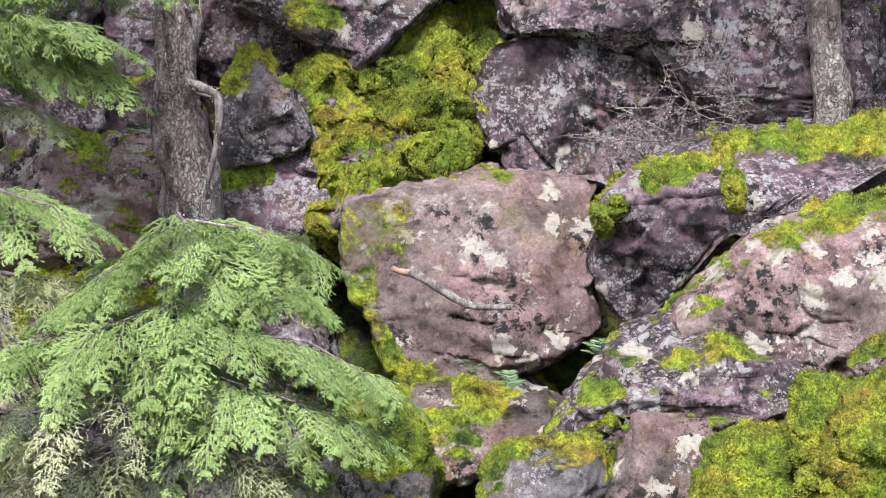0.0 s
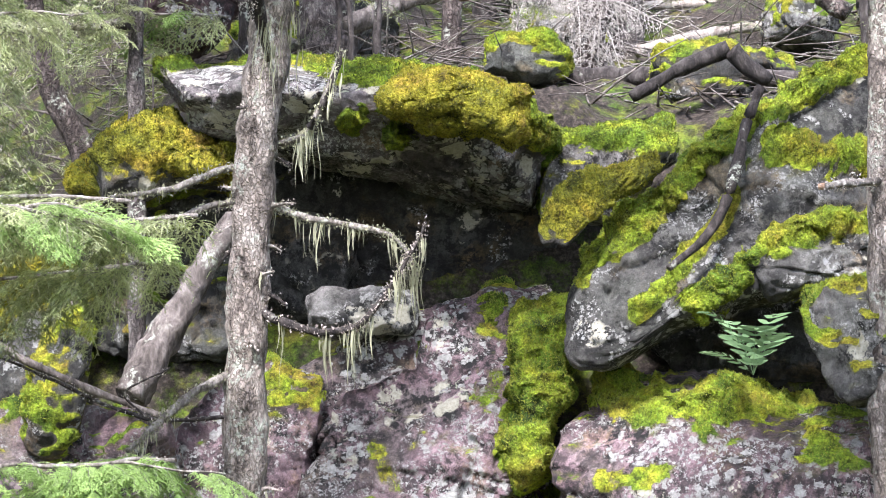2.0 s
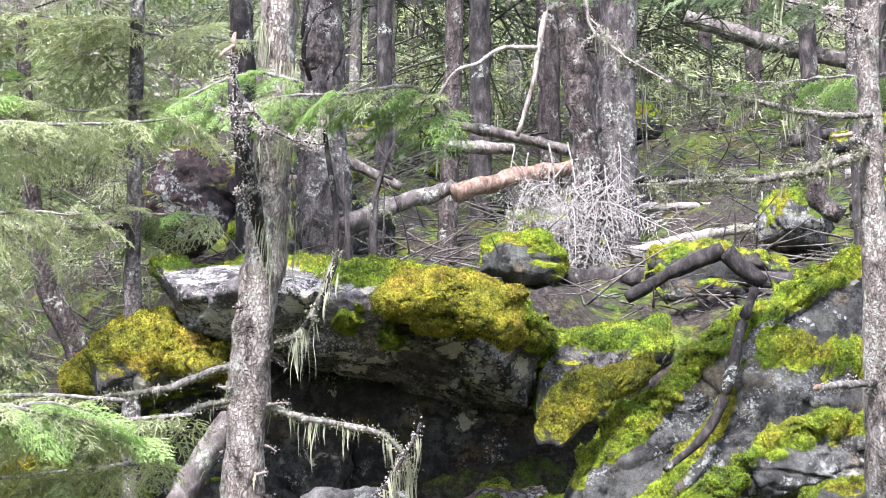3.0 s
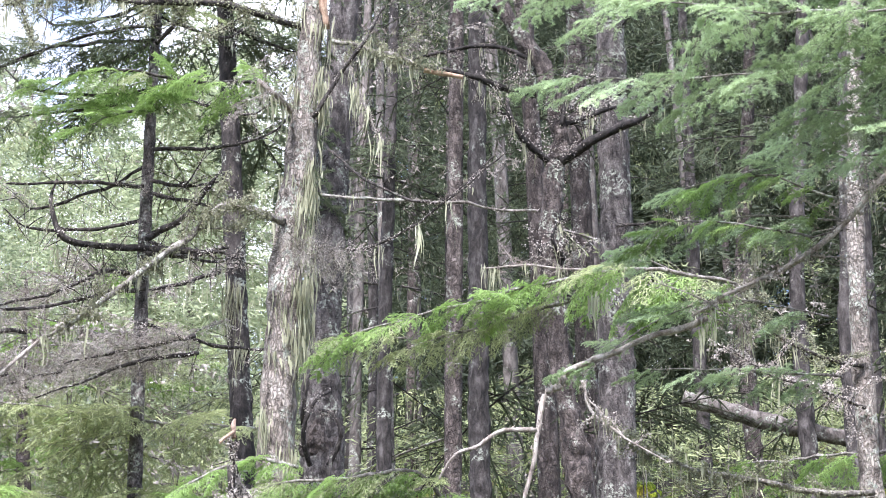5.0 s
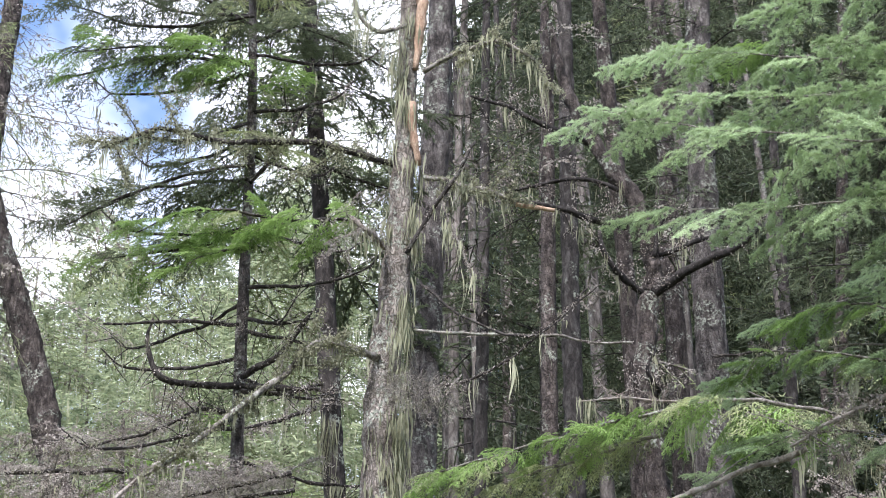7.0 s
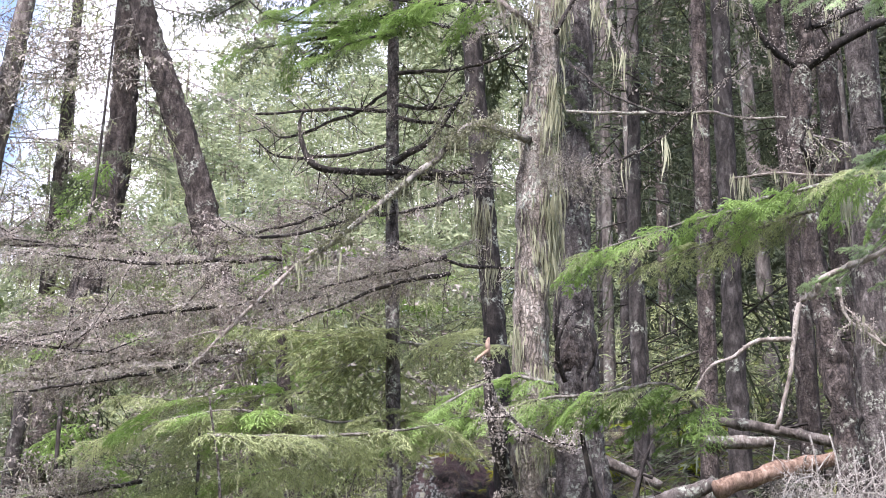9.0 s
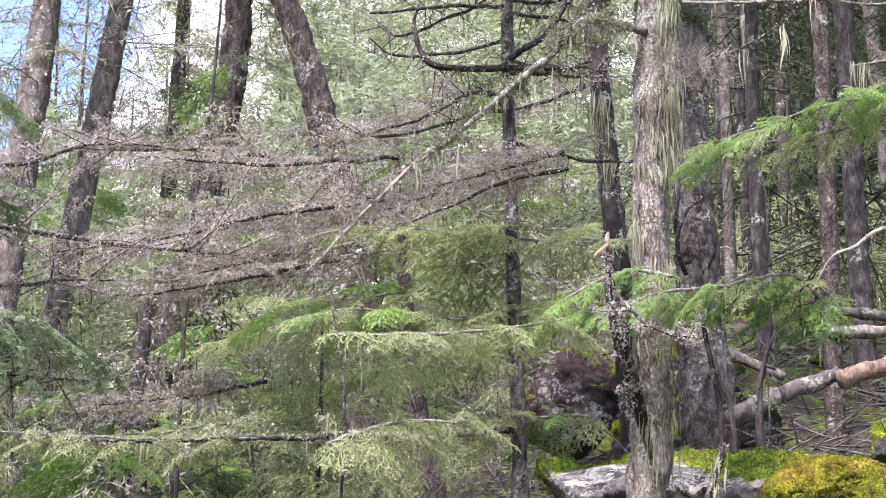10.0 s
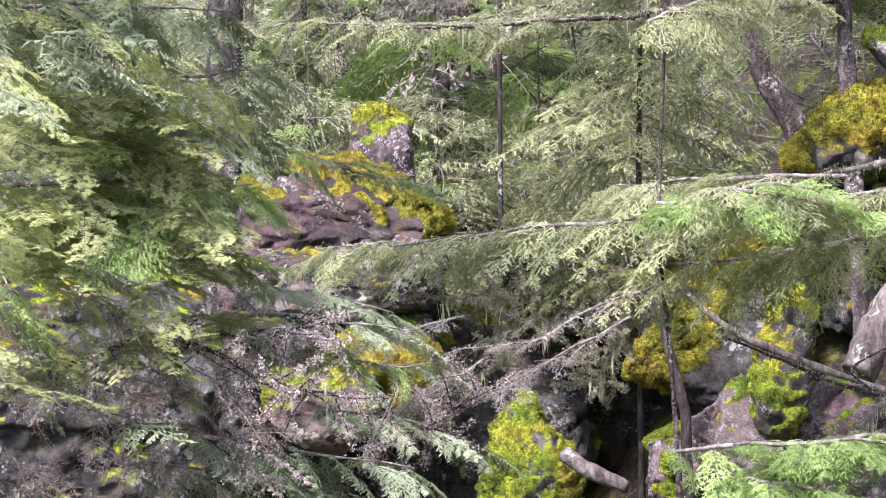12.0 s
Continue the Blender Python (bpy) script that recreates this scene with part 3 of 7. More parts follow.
rock("moss-edged stone beside the slab", (-0.38, 11.19, -0.85), 0.62, 0.69, 0.9, (0, -30, 0), 11, 3, 0.8, 3, ROCK_GREY)
block("purple block with a moss-capped ledge", (-0.92, 12.47, 0.52), ((-0.41, -0.27), (0.18, -0.48), (0.21, -0.14), (0.30, 0.27), (0.16, 0.39), (-0.44, 0.24)), 0.7, 0.1, 0.2, 12, 4, 0.4, 4, ROCK_PURPLE, patches=((((-0.24, 0.32), (0.03, 0.37), (0.26, 0.36)), 0.06), (((-0.45, 0.18), (-0.14, 0.22)), 0.05)))
block("pale lichen-spotted purple block under the moss", (-1.10, 12.55, 1.08), ((-0.28, -0.30), (-0.01, -0.30), (0.37, -0.13), (0.20, 0.18), (-0.04, 0.40), (-0.24, 0.15)), 0.7, 0.25, 0.2, 43, 4, 0.05, 4, ROCK_LICHEN, patches=((((-0.20, 0.19), (-0.03, 0.38), (0.20, 0.26)), 0.06),))
block("steep rock buried under a slope of yellow-green moss", (-0.35, 12.85, 1.11), ((-0.60, -0.39), (-0.29, -0.56), (-0.43, -0.91), (-0.08, -0.53), (0.51, -0.39), (0.49, 0.14), (0.70, 0.49), (0.65, 0.94), (0.27, 0.66), (-0.08, 0.31), (-0.43, 0.17), (-0.71, 0.07)), 0.6, 0.6, 0.1, 13, 3.0, 0.42, 6, ROCK_PURPLE, thick=0.09, bed=1.6, patches=((((-0.88, 0.29), (-0.57, 0.23), (-0.15, 0.09), (0.27, 0.02)), 0.12), (((-0.29, -0.16), (0.06, -0.05), (0.48, -0.19)), 0.12), (((-0.22, -0.47), (0.13, -0.26), (0.41, -0.26)), 0.12), (((0.06, 0.29), (0.34, 0.47), (0.61, 0.57)), 0.13), (((0.20, 0.02), (0.51, 0.33)), 0.12), (((-0.36, -0.72), (-0.33, -0.96)), 0.07), (((0.37, 0.05), (0.44, -0.23)), 0.1)))
block("strip of rock under deep green moss between two boulders", (0.20, 13.10, 2.40), ((-0.17, -0.19), (-0.14, -0.62), (0.00, -0.48), (0.05, -0.05), (0.21, 0.20), (0.14, 0.66), (-0.11, 0.48)), 0.8, 0.35, 0.0, 44, 3.0, 1.2, 3, ROCK_DARK, thick=0.07)
block("purple lichen-spotted block behind the trunk", (-2.35, 12.68, 1.14), ((-0.28, -0.33), (0.16, -0.37), (0.33, 0.04), (0.20, 0.25), (-0.07, 0.29), (-0.34, 0.12)), 0.7, 0.15, 0.1, 14, 4, 0.25, 5, ROCK_PURPLE)
block("dark-sided purple stone behind the trunk", (-1.81, 12.87, 1.08), ((-0.41, -0.32), (-0.03, -0.25), (0.39, -0.25), (0.32, 0.17), (0.08, 0.38), (-0.37, 0.27)), 0.7, 0.1, 0.1, 45, 4, 0.3, 5, ROCK_PURPLE)
rock("reddish sloping ledge with litter and moss", (-2.19, 12.51, 0.46), 1.34, 0.89, 0.9, (-20, 5, 0), 15, 4, 0.45, 4, ROCK_BROWN)
rock("broad mossy purple rock behind the sapling", (-1.76, 12.48, -0.57), 2.36, 1.80, 0.5, (-6, 0, 0), 16, 4, 0.45, 7, ROCK_PURPLE)
# middle tier
block("huge lichen-covered boulder with a bright moss top", (1.28, 12.51, 1.885), ((-0.96, -0.36), (-0.70, -0.32), (-0.12, -0.49), (0.45, -0.93), (1.38, -1.02), (1.39, 0.43), (0.79, 0.46), (0.46, 0.50), (0.09, 0.66), (-0.70, 0.70), (-1.00, 0.33), (-1.07, 0.05)), 0.5, 0.12, 0.5, 17, 2.6, 0.42, 5, ROCK_PURPLE, thick=0.06, patches=((((-0.75, 0.58), (-0.38, 0.52), (-0.03, 0.47), (0.48, 0.57)), 0.13), (((-0.72, 0.0), (-0.45, 0.02), (-0.34, 0.1)), 0.05, 0.08)))
block("angular lichen-crusted block wedged under the huge boulder", (0.89, 12.57, 1.10), ((-0.51, -0.38), (0.16, -0.44), (0.66, -0.40), (0.83, -0.07), (0.33, 0.30), (-0.17, 0.47), (-0.56, 0.40), (-0.73, 0.13)), 0.7, -0.05, 0.0, 46, 3.4, 0.3, 6, ROCK_PURPLE)
block("purple rock face with crusts of pale lichen", (-0.45, 13.19, 2.29), ((-0.77, -0.23), (-0.88, -0.51), (-0.61, -0.65), (-0.08, -0.97), (0.25, -0.69), (0.53, -0.36), (0.53, -0.01), (0.83, 0.42), (0.71, 0.89), (0.31, 0.87), (-0.08, 0.71), (-0.15, 0.35), (-0.58, 0.17)), 0.55, 0.3, 0.15, 18, 3.4, 0.12, 6, ROCK_PURPLE, patches=((((-0.53, 0.41), (-0.21, 0.54)), 0.1), (((-0.38, -0.22), (-0.27, -0.39)), 0.08, 0.02), (((-0.42, -0.57), (-0.24, -0.61)), 0.1, 0.06), (((0.3, 0.16), (0.37, 0.25)), 0.1, 0.02), (((0.6, 0.65), (0.64, 0.29), (0.51, -0.03), (0.48, -0.2)), 0.11)))
block("dark hollowed stone under the rock face", (-1.13, 13.25, 1.48), ((-0.41, -0.28), (-0.05, -0.28), (0.45, -0.35), (0.60, -0.14), (0.09, 0.18), (-0.20, 0.51), (-0.48, 0.36)), 0.6, -0.3, 0.0, 47, 3.4, 0.3, 5, ROCK_PURPLE)
block("ochre-stained lower rock face behind the trunk", (-1.67, 13.09, 2.11), ((-0.53, -0.06), (-0.42, -0.56), (0.08, -0.63), (0.33, -0.38), (0.43, -0.05), (0.50, 0.45), (0.18, 0.59), (-0.14, 0.48), (-0.42, 0.15)), 0.6, 0.2, 0.1, 19, 3.4, 0.45, 6, ROCK_PURPLE)
rock("mossy purple rock under the leaning log", (-2.65, 12.93, 1.80), 1.28, 1.12, 0.7, (-10, 0, 0), 20, 4, 0.4, 7, ROCK_PURPLE)
rock("stacked purple stones behind the boughs", (-2.15, 13.12, 1.13), 1.20, 0.92, 0.7, (-4, 0, 0), 48, 5, 0.3, 7, ROCK_PURPLE)
# the overhang's shade is put into the dark stone of its back wall
block("back wall of the overhang, toned dark for its shade", (-0.73, 14.08, 3.60), ((-0.57, -0.00), (-0.41, -0.39), (0.12, -0.46), (0.66, -0.31), (1.12, -0.35), (1.16, 0.67), (-1.05, 0.73), (-1.03, 0.11)), 0.4, 0.0, 0.0, 21, 5, 0.0, 5, ROCK_DARK)
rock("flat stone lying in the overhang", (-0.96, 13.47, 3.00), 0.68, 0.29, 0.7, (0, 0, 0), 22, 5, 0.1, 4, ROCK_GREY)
rock("stone under the overhang, toned dark for shade", (-1.44, 14.13, 3.33), 0.73, 0.78, 0.7, (0, 0, 0), 49, 5, 0.0, 5, ROCK_DARK)
block("great overhanging cap rock with moss and white lichen", (-0.93, 12.87, 4.27), ((-1.09, -0.09), (-0.77, -0.17), (-0.13, -0.25), (0.87, -0.53), (0.51, -0.30), (1.15, -0.60), (1.18, -0.33), (1.27, -0.19), (1.15, 0.03), (0.76, 0.21), (0.29, 0.25), (-0.14, 0.34), (-0.50, 0.44), (-0.85, 0.41), (-1.20, 0.36), (-1.31, 0.30), (-1.20, 0.11)), 0.75, -0.7, 1.2, 23, 2.8, 0.2, 6, ROCK_LICHEN, thick=0.06, patches=((((-1.3, 0.32), (-1.1, 0.37)), 0.06), (((-0.42, 0.42), (-0.25, 0.4)), 0.07), (((-0.15, 0.28), (0.29, 0.19), (0.69, 0.1)), 0.13), (((0.9, 0.02), (1.23, -0.18)), 0.12), (((0.19, -0.06), (0.23, -0.19)), 0.07), (((-0.1, -0.1), (-0.03, -0.12)), 0.07)))
block("hump of golden moss on the cap rock", (-0.30, 12.60, 4.21), ((-0.18, -0.08), (0.13, -0.12), (0.39, -0.27), (0.31, 0.05), (0.06, 0.20), (-0.25, 0.21), (-0.46, 0.03)), 0.5, 0.5, 0.1, 50, 2.4, 1.5, 0, ROCK_GOLD, thick=0.06)
block("lobe beside the cap rock, thick with yellow moss", (-2.23, 13.21, 3.98), ((-0.39, -0.26), (-0.10, -0.25), (0.12, -0.13), (0.41, -0.16), (0.40, 0.06), (0.18, 0.13), (0.03, 0.33), (-0.26, 0.23), (-0.40, 0.04)), 0.8, 0.3, 0.1, 24, 3, 0.9, 3, ROCK_GOLD, thick=0.07)
block("small yellow moss stone at the forest edge", (-2.78, 13.62, 3.90), ((-0.15, -0.03), (-0.10, -0.11), (0.16, -0.10), (0.13, 0.09), (-0.04, 0.14)), 0.8, 0.3, 0.1, 53, 2.6, 1.3, 1, ROCK_GOLD, thick=0.05)
block("shoulder of yellow moss beside the overhang", (0.52, 12.59, 3.59), ((-0.34, -0.17), (-0.30, -0.26), (-0.16, -0.28), (-0.01, -0.11), (0.20, 0.08), (0.41, 0.21), (0.37, 0.31), (0.06, 0.22), (-0.23, 0.01)), 0.13, 0.5, 0.0, 25, 2.2, 0.98, 1, ROCK_GOLD, thick=0.045)
block("mossy stone between the cap rock and the leaning slab", (0.63, 13.59, 3.99), ((-0.41, -0.35), (0.04, -0.35), (0.49, 0.06), (0.42, 0.32), (-0.14, 0.26), (-0.40, 0.07)), 0.8, 0.4, 0.1, 54, 3, 0.75, 3, ROCK_GREY)
block("great leaning slab striped with ridges of bright green moss", (1.45, 12.75, 3.45), ((-1.07, -0.37), (-1.07, -0.86), (-0.78, -0.87), (-0.5, -0.66), (-0.24, -0.58), (0.45, -0.39), (1.23, -0.2), (1.19, 1.35), (0.81, 1.31), (0.28, 0.95), (-0.22, 0.57), (-0.71, 0.08)), 0.4, 0.35, 0.0, 26, 3.0, -0.05, 6, ROCK_SLAB, thick=0.06,
    patches=((((-1.0, -0.27), (-0.68, -0.01), (-0.22, 0.46), (0.07, 0.72)), 0.1), (((0.16, 0.76), (0.45, 0.96), (0.8, 1.17), (1.1, 1.22)), 0.1), (((0.2, 0.5), (0.47, 0.46), (1.1, 0.47)), 0.13), (((-0.65, -0.58), (-0.44, -0.38), (-0.23, -0.07), (-0.05, 0.1)), 0.055), (((-0.29, -0.49), (0.12, -0.15), (0.46, -0.01), (1.1, 0.05)), 0.075)))
block("broad lichened rock face behind the blocks", (-0.55, 13.49, 2.45), ((-0.83, -0.64), (-0.17, -0.71), (0.70, -0.64), (0.77, 0.53), (0.55, 0.75), (-0.18, 0.53), (-0.84, 0.19)), 0.4, 0.1, 0.0, 76, 3.2, 0.3, 6, ROCK_PURPLE)
# dark stone colour supplies the shade of the hollow
block("hollow rock behind the leaning slabs, toned dark for shade", (1.76, 13.79, 2.95), ((-0.94, -0.02), (-0.53, -0.40), (0.96, -0.41), (0.99, 0.55), (-0.48, 0.28)), 0.4, 0.0, 0.0, 28, 4, 0.0, 4, ROCK_DARK)
rock("small mossy knob beside the boulder", (2.12, 12.32, 2.69), 0.69, 0.70, 0.9, (0, 0, 0), 29, 3.4, 0.75, 4, ROCK_GREY)
rock("upright moss-clad stone by the log", (-2.70, 12.45, 2.52), 0.30, 0.98, 0.9, (0, 8, 0), 31, 3.2, 0.8, 3, ROCK_DARK)
rock("dark rock behind the thin trunk", (-2.26, 14.02, 3.28), 1.29, 1.16, 0.6, (0, 0, 0), 32, 5, 0.4, 6, ROCK_DARK)
rock("dark forked boulder on the slope above", (-2.54, 16.40, 5.81), 0.81, 0.92, 0.8, (0, 0, 0), 33, 2.8, 0.5, 9, ROCK_RUST)
rock("mossy rock high behind the boulders", (1.46, 15.43, 4.93), 0.76, 0.48, 0.9, (0, 0, 0), 56, 3.4, 0.6, 6, ROCK_DARK)
rock("low mossy stone on the forest floor", (0.14, 15.60, 5.13), 0.61, 0.35, 0.9, (0, 0, 0), 57, 3.4, 0.7, 6, ROCK_DARK)
# outcrop beyond the saplings
block("red-brown outcrop with a tilted mantle of orange moss", (-6.18, 13.56, 3.67), ((-0.72, -0.05), (-0.72, -0.42), (-0.15, -0.38), (0.34, -0.30), (0.72, -0.26), (0.81, -0.03), (0.42, 0.32), (0.09, 0.45), (-0.15, 0.42), (-0.64, 0.24)), 0.8, 0.4, 0.1, 34, 3, 0.05, 5, ROCK_RUST, thick=0.05, patches=((((-0.15, 0.47), (0.18, 0.39), (0.5, 0.2), (0.81, 0.0)), 0.18), (((0.18, 0.16), (0.34, -0.06)), 0.06), (((-0.64, 0.24), (-0.39, 0.16)), 0.07)))
block("upright purple stone on the outcrop", (-6.00, 13.97, 4.21), ((-0.26, -0.25), (0.10, -0.31), (0.24, -0.25), (0.18, 0.26), (-0.07, 0.32), (-0.19, 0.24)), 0.8, 0.05, 0.0, 35, 4, 0.5, 5, ROCK_PURPLE)
block("purple ledge below the orange moss", (-6.11, 13.26, 3.21), ((-0.76, -0.30), (-0.40, -0.32), (0.15, -0.26), (0.73, -0.21), (0.79, 0.25), (0.47, 0.32), (-0.17, 0.32), (-0.80, 0.21)), 0.7, 0.0, 0.1, 36, 4, 0.3, 5, ROCK_RUST)
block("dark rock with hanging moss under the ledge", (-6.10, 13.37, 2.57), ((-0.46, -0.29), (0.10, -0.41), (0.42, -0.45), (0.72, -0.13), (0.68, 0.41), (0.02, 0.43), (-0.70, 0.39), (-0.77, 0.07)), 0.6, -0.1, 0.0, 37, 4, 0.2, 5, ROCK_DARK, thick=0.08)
block("drape of golden moss on the dark rock", (-5.59, 13.05, 2.55), ((-0.27, -0.07), (0.03, -0.14), (0.15, -0.34), (0.32, -0.11), (0.28, 0.20), (-0.00, 0.05), (-0.16, 0.24), (-0.35, 0.16)), 0.7, 0.5, 0.0, 58, 3, 1.4, 2, ROCK_GOLD, thick=0.07)
rock("rusty mossy rock at the foot of the outcrop", (-5.90, 12.80, 2.27), 0.76, 0.49, 0.8, (0, 10, 0), 59, 3.4, 0.6, 5, ROCK_BROWN)
block("mound of bright moss at the mouth of the cave", (-4.54, 13.03, 1.80), ((-0.32, -0.45), (0.26, -0.45), (0.3, -0.06), (0.26, 0.13), (0.08, 0.35), (-0.03, 0.48), (-0.22, 0.24)), 0.8, 0.3, 0.1, 38, 3.0, 1.0, 5, ROCK_GREY, thick=0.07)
block("leaning rock with a strip of golden moss over a cave", (-3.41, 13.47, 2.83), ((-0.6, -0.34), (-0.34, -0.38), (-0.12, -0.57), (0.28, -0.65), (0.59, -0.13), (0.71, 0.35), (0.5, 0.51), (0.01, 0.44), (-0.26, 0.11)), 0.5, 0.3, 0.0, 39, 3.2, -0.1, 4, ROCK_GOLD, thick=0.06, patches=((((-0.56, -0.3), (-0.22, 0.0), (0.12, 0.3), (0.55, 0.43)), 0.2, 0.9), (((-0.27, -0.31), (-0.04, -0.12), (0.15, 0.17)), 0.1, 0.7)))
# added roof rock: keeps sun and sky off the back of the cave
rock("mossy rock added over the cave to block light", (-4.25, 14.3, 3.1), 2.0, 0.6, 1.1, (6, 14, 0), 62, 3.2, 0.45, 6, ROCK_DARK)
# cave darkness is partly painted: the back wall has the dark stone colour
rock("back of the little cave, toned dark for shade", (-4.5, 15.7, 2.30), 2.0, 1.7, 0.5, (0, 0, 0), 40, 5, 0.0, 5, ROCK_DARK)
block("grey lichen-spotted rock beside the cave", (-3.32, 12.88, 1.96), ((-0.36, -0.37), (0.17, -0.58), (0.69, -0.51), (0.68, 0.12), (0.5, 0.36), (0.1, 0.33), (-0.02, 0.23), (-0.38, 0.06)), 0.7, 0.3, 0.1, 41, 3.4, 0.1, 6, ROCK_PURPLE, patches=((((-0.35, 0.1), (-0.2, 0.13)), 0.07), (((-0.21, -0.12), (-0.25, -0.25)), 0.07), (((0.3, 0.3), (0.4, 0.0)), 0.08)))
# these three rocks carry the shade of boughs and outcrop in their dark stone
rock("rock under the cedar boughs, toned dark for their shade", (-7.45, 12.09, 2.25), 1.86, 1.74, 0.6, (0, 0, 0), 42, 4, 0.4, 6, ROCK_DARK)
rock("rock mass behind the outcrop, toned dark for shade", (-6.60, 14.57, 2.85), 1.95, 2.52, 0.6, (0, 0, 0), 60, 4, 0.3, 7, ROCK_DARK)
rock("ledge between the outcrop and the cave, toned dark for shade", (-5.35, 14.75, 2.30), 1.30, 1.45, 0.6, (0, 0, 0), 61, 4, 0.5, 7, ROCK_DARK)


# ---- trunks, branches, foliage ----
NEEDLE_BRIGHT = leaf_material("fresh_needles", [(0.3, (0.13, 0.215, 0.055)), (0.5, (0.28, 0.41, 0.125)), (0.68, (0.41, 0.56, 0.21))], 0.42)
NEEDLE_FIR = leaf_material("fir_needles", [(0.3, (0.2, 0.27, 0.13)), (0.5, (0.4, 0.51, 0.28)), (0.68, (0.55, 0.66, 0.42))], 0.42)
# far needles in two tones: paler for the sunlit edge, darkened for the shaded slope
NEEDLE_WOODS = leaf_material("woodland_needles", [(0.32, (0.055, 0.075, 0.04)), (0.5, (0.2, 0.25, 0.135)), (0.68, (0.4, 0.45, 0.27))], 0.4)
NEEDLE_SHADED = leaf_material("deep_green_needles", [(0.25, (0.025, 0.032, 0.02)), (0.5, (0.065, 0.082, 0.048)), (0.75, (0.15, 0.175, 0.105))], 0.3)
FERN_LEAF = leaf_material("fern_leaf", [(0.25, (0.12, 0.2, 0.09)), (0.5, (0.2, 0.32, 0.15)), (0.75, (0.3, 0.44, 0.23))], 0.35)
NEEDLE_CEDAR = leaf_material("cedar_sprays", [(0.3, (0.15, 0.2, 0.1)), (0.5, (0.3, 0.37, 0.215)), (0.7, (0.44, 0.51, 0.33))], 0.35)
NEEDLE_GREY = leaf_material("grey_green_needles", [(0.3, (0.16, 0.19, 0.085)), (0.5, (0.37, 0.42, 0.205)), (0.7, (0.55, 0.59, 0.335))], 0.4)
NEEDLE_OLIVE = leaf_material("olive_needles", [(0.3, (0.16, 0.195, 0.065)), (0.5, (0.35, 0.4, 0.15)), (0.7, (0.53, 0.58, 0.27))], 0.4)
# dark tone; low on the sapling it stands in for shade between boughs
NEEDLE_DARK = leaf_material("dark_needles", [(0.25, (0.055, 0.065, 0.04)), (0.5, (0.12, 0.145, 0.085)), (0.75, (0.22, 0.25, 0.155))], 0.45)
BEARD = leaf_material("beard_lichen", [(0.3, (0.15, 0.152, 0.095)), (0.5, (0.29, 0.293, 0.19)), (0.7, (0.43, 0.435, 0.3))], 0.35)
CRUSTED = leaf_material("grey_twig_lichen", [(0.3, (0.16, 0.135, 0.115)), (0.5, (0.38, 0.335, 0.295)), (0.7, (0.58, 0.53, 0.475))], 0.25)
PALE = leaf_material("bleached_twigs", [(0.25, (0.34, 0.315, 0.28)), (0.5, (0.5, 0.465, 0.42)), (0.75, (0.64, 0.6, 0.55))], 0.3)
BROWNED = leaf_material("withered_needles", [(0.25, (0.12, 0.08, 0.05)), (0.5, (0.22, 0.15, 0.1)), (0.75, (0.34, 0.26, 0.19))], 0.3)
PALEWOOD = bark_material("bleached_twig_wood", (0.24, 0.22, 0.195), (0.42, 0.39, 0.35), (0.58, 0.55, 0.5), 1.5, 0.0)
TWIG = bark_material("lichened_twig", (0.07, 0.06, 0.05), (0.2, 0.18, 0.155), (0.4, 0.37, 0.33), 1.5, 0.5)
DARKTWIG = bark_material("dark_twig", (0.015, 0.013, 0.012), (0.045, 0.038, 0.034), (0.12, 0.107, 0.095), 1.5, 0.0)


def blades(base, way, width, rng, flat=0.0):
    """Narrow triangles from base points along way; flat: how far they lie level, as on a spread spray."""
    free = unit(np.cross(way, rng.normal(size=way.shape)))
    level = unit(np.cross(way, (0, 0, 1.0) + rng.normal(size=way.shape) * 0.25))
    side = unit(free * (1 - flat) + level * flat) * width
    v = np.stack([base - side, base + side, base + way], 1).reshape(-1, 3)
    return v, np.arange(len(v)).reshape(-1, 3)


def strip(c, w, across):
    """A ribbon along c, half as wide as w on each side."""
    s = across[None, :] * np.asarray(w)[:, None]
    n = len(c)
    i = np.arange(n - 1)
    return np.concatenate([c - s, c + s]), np.concatenate([np.stack([i, i + n, i + n + 1], 1), np.stack([i, i + n + 1, i + 1], 1)])


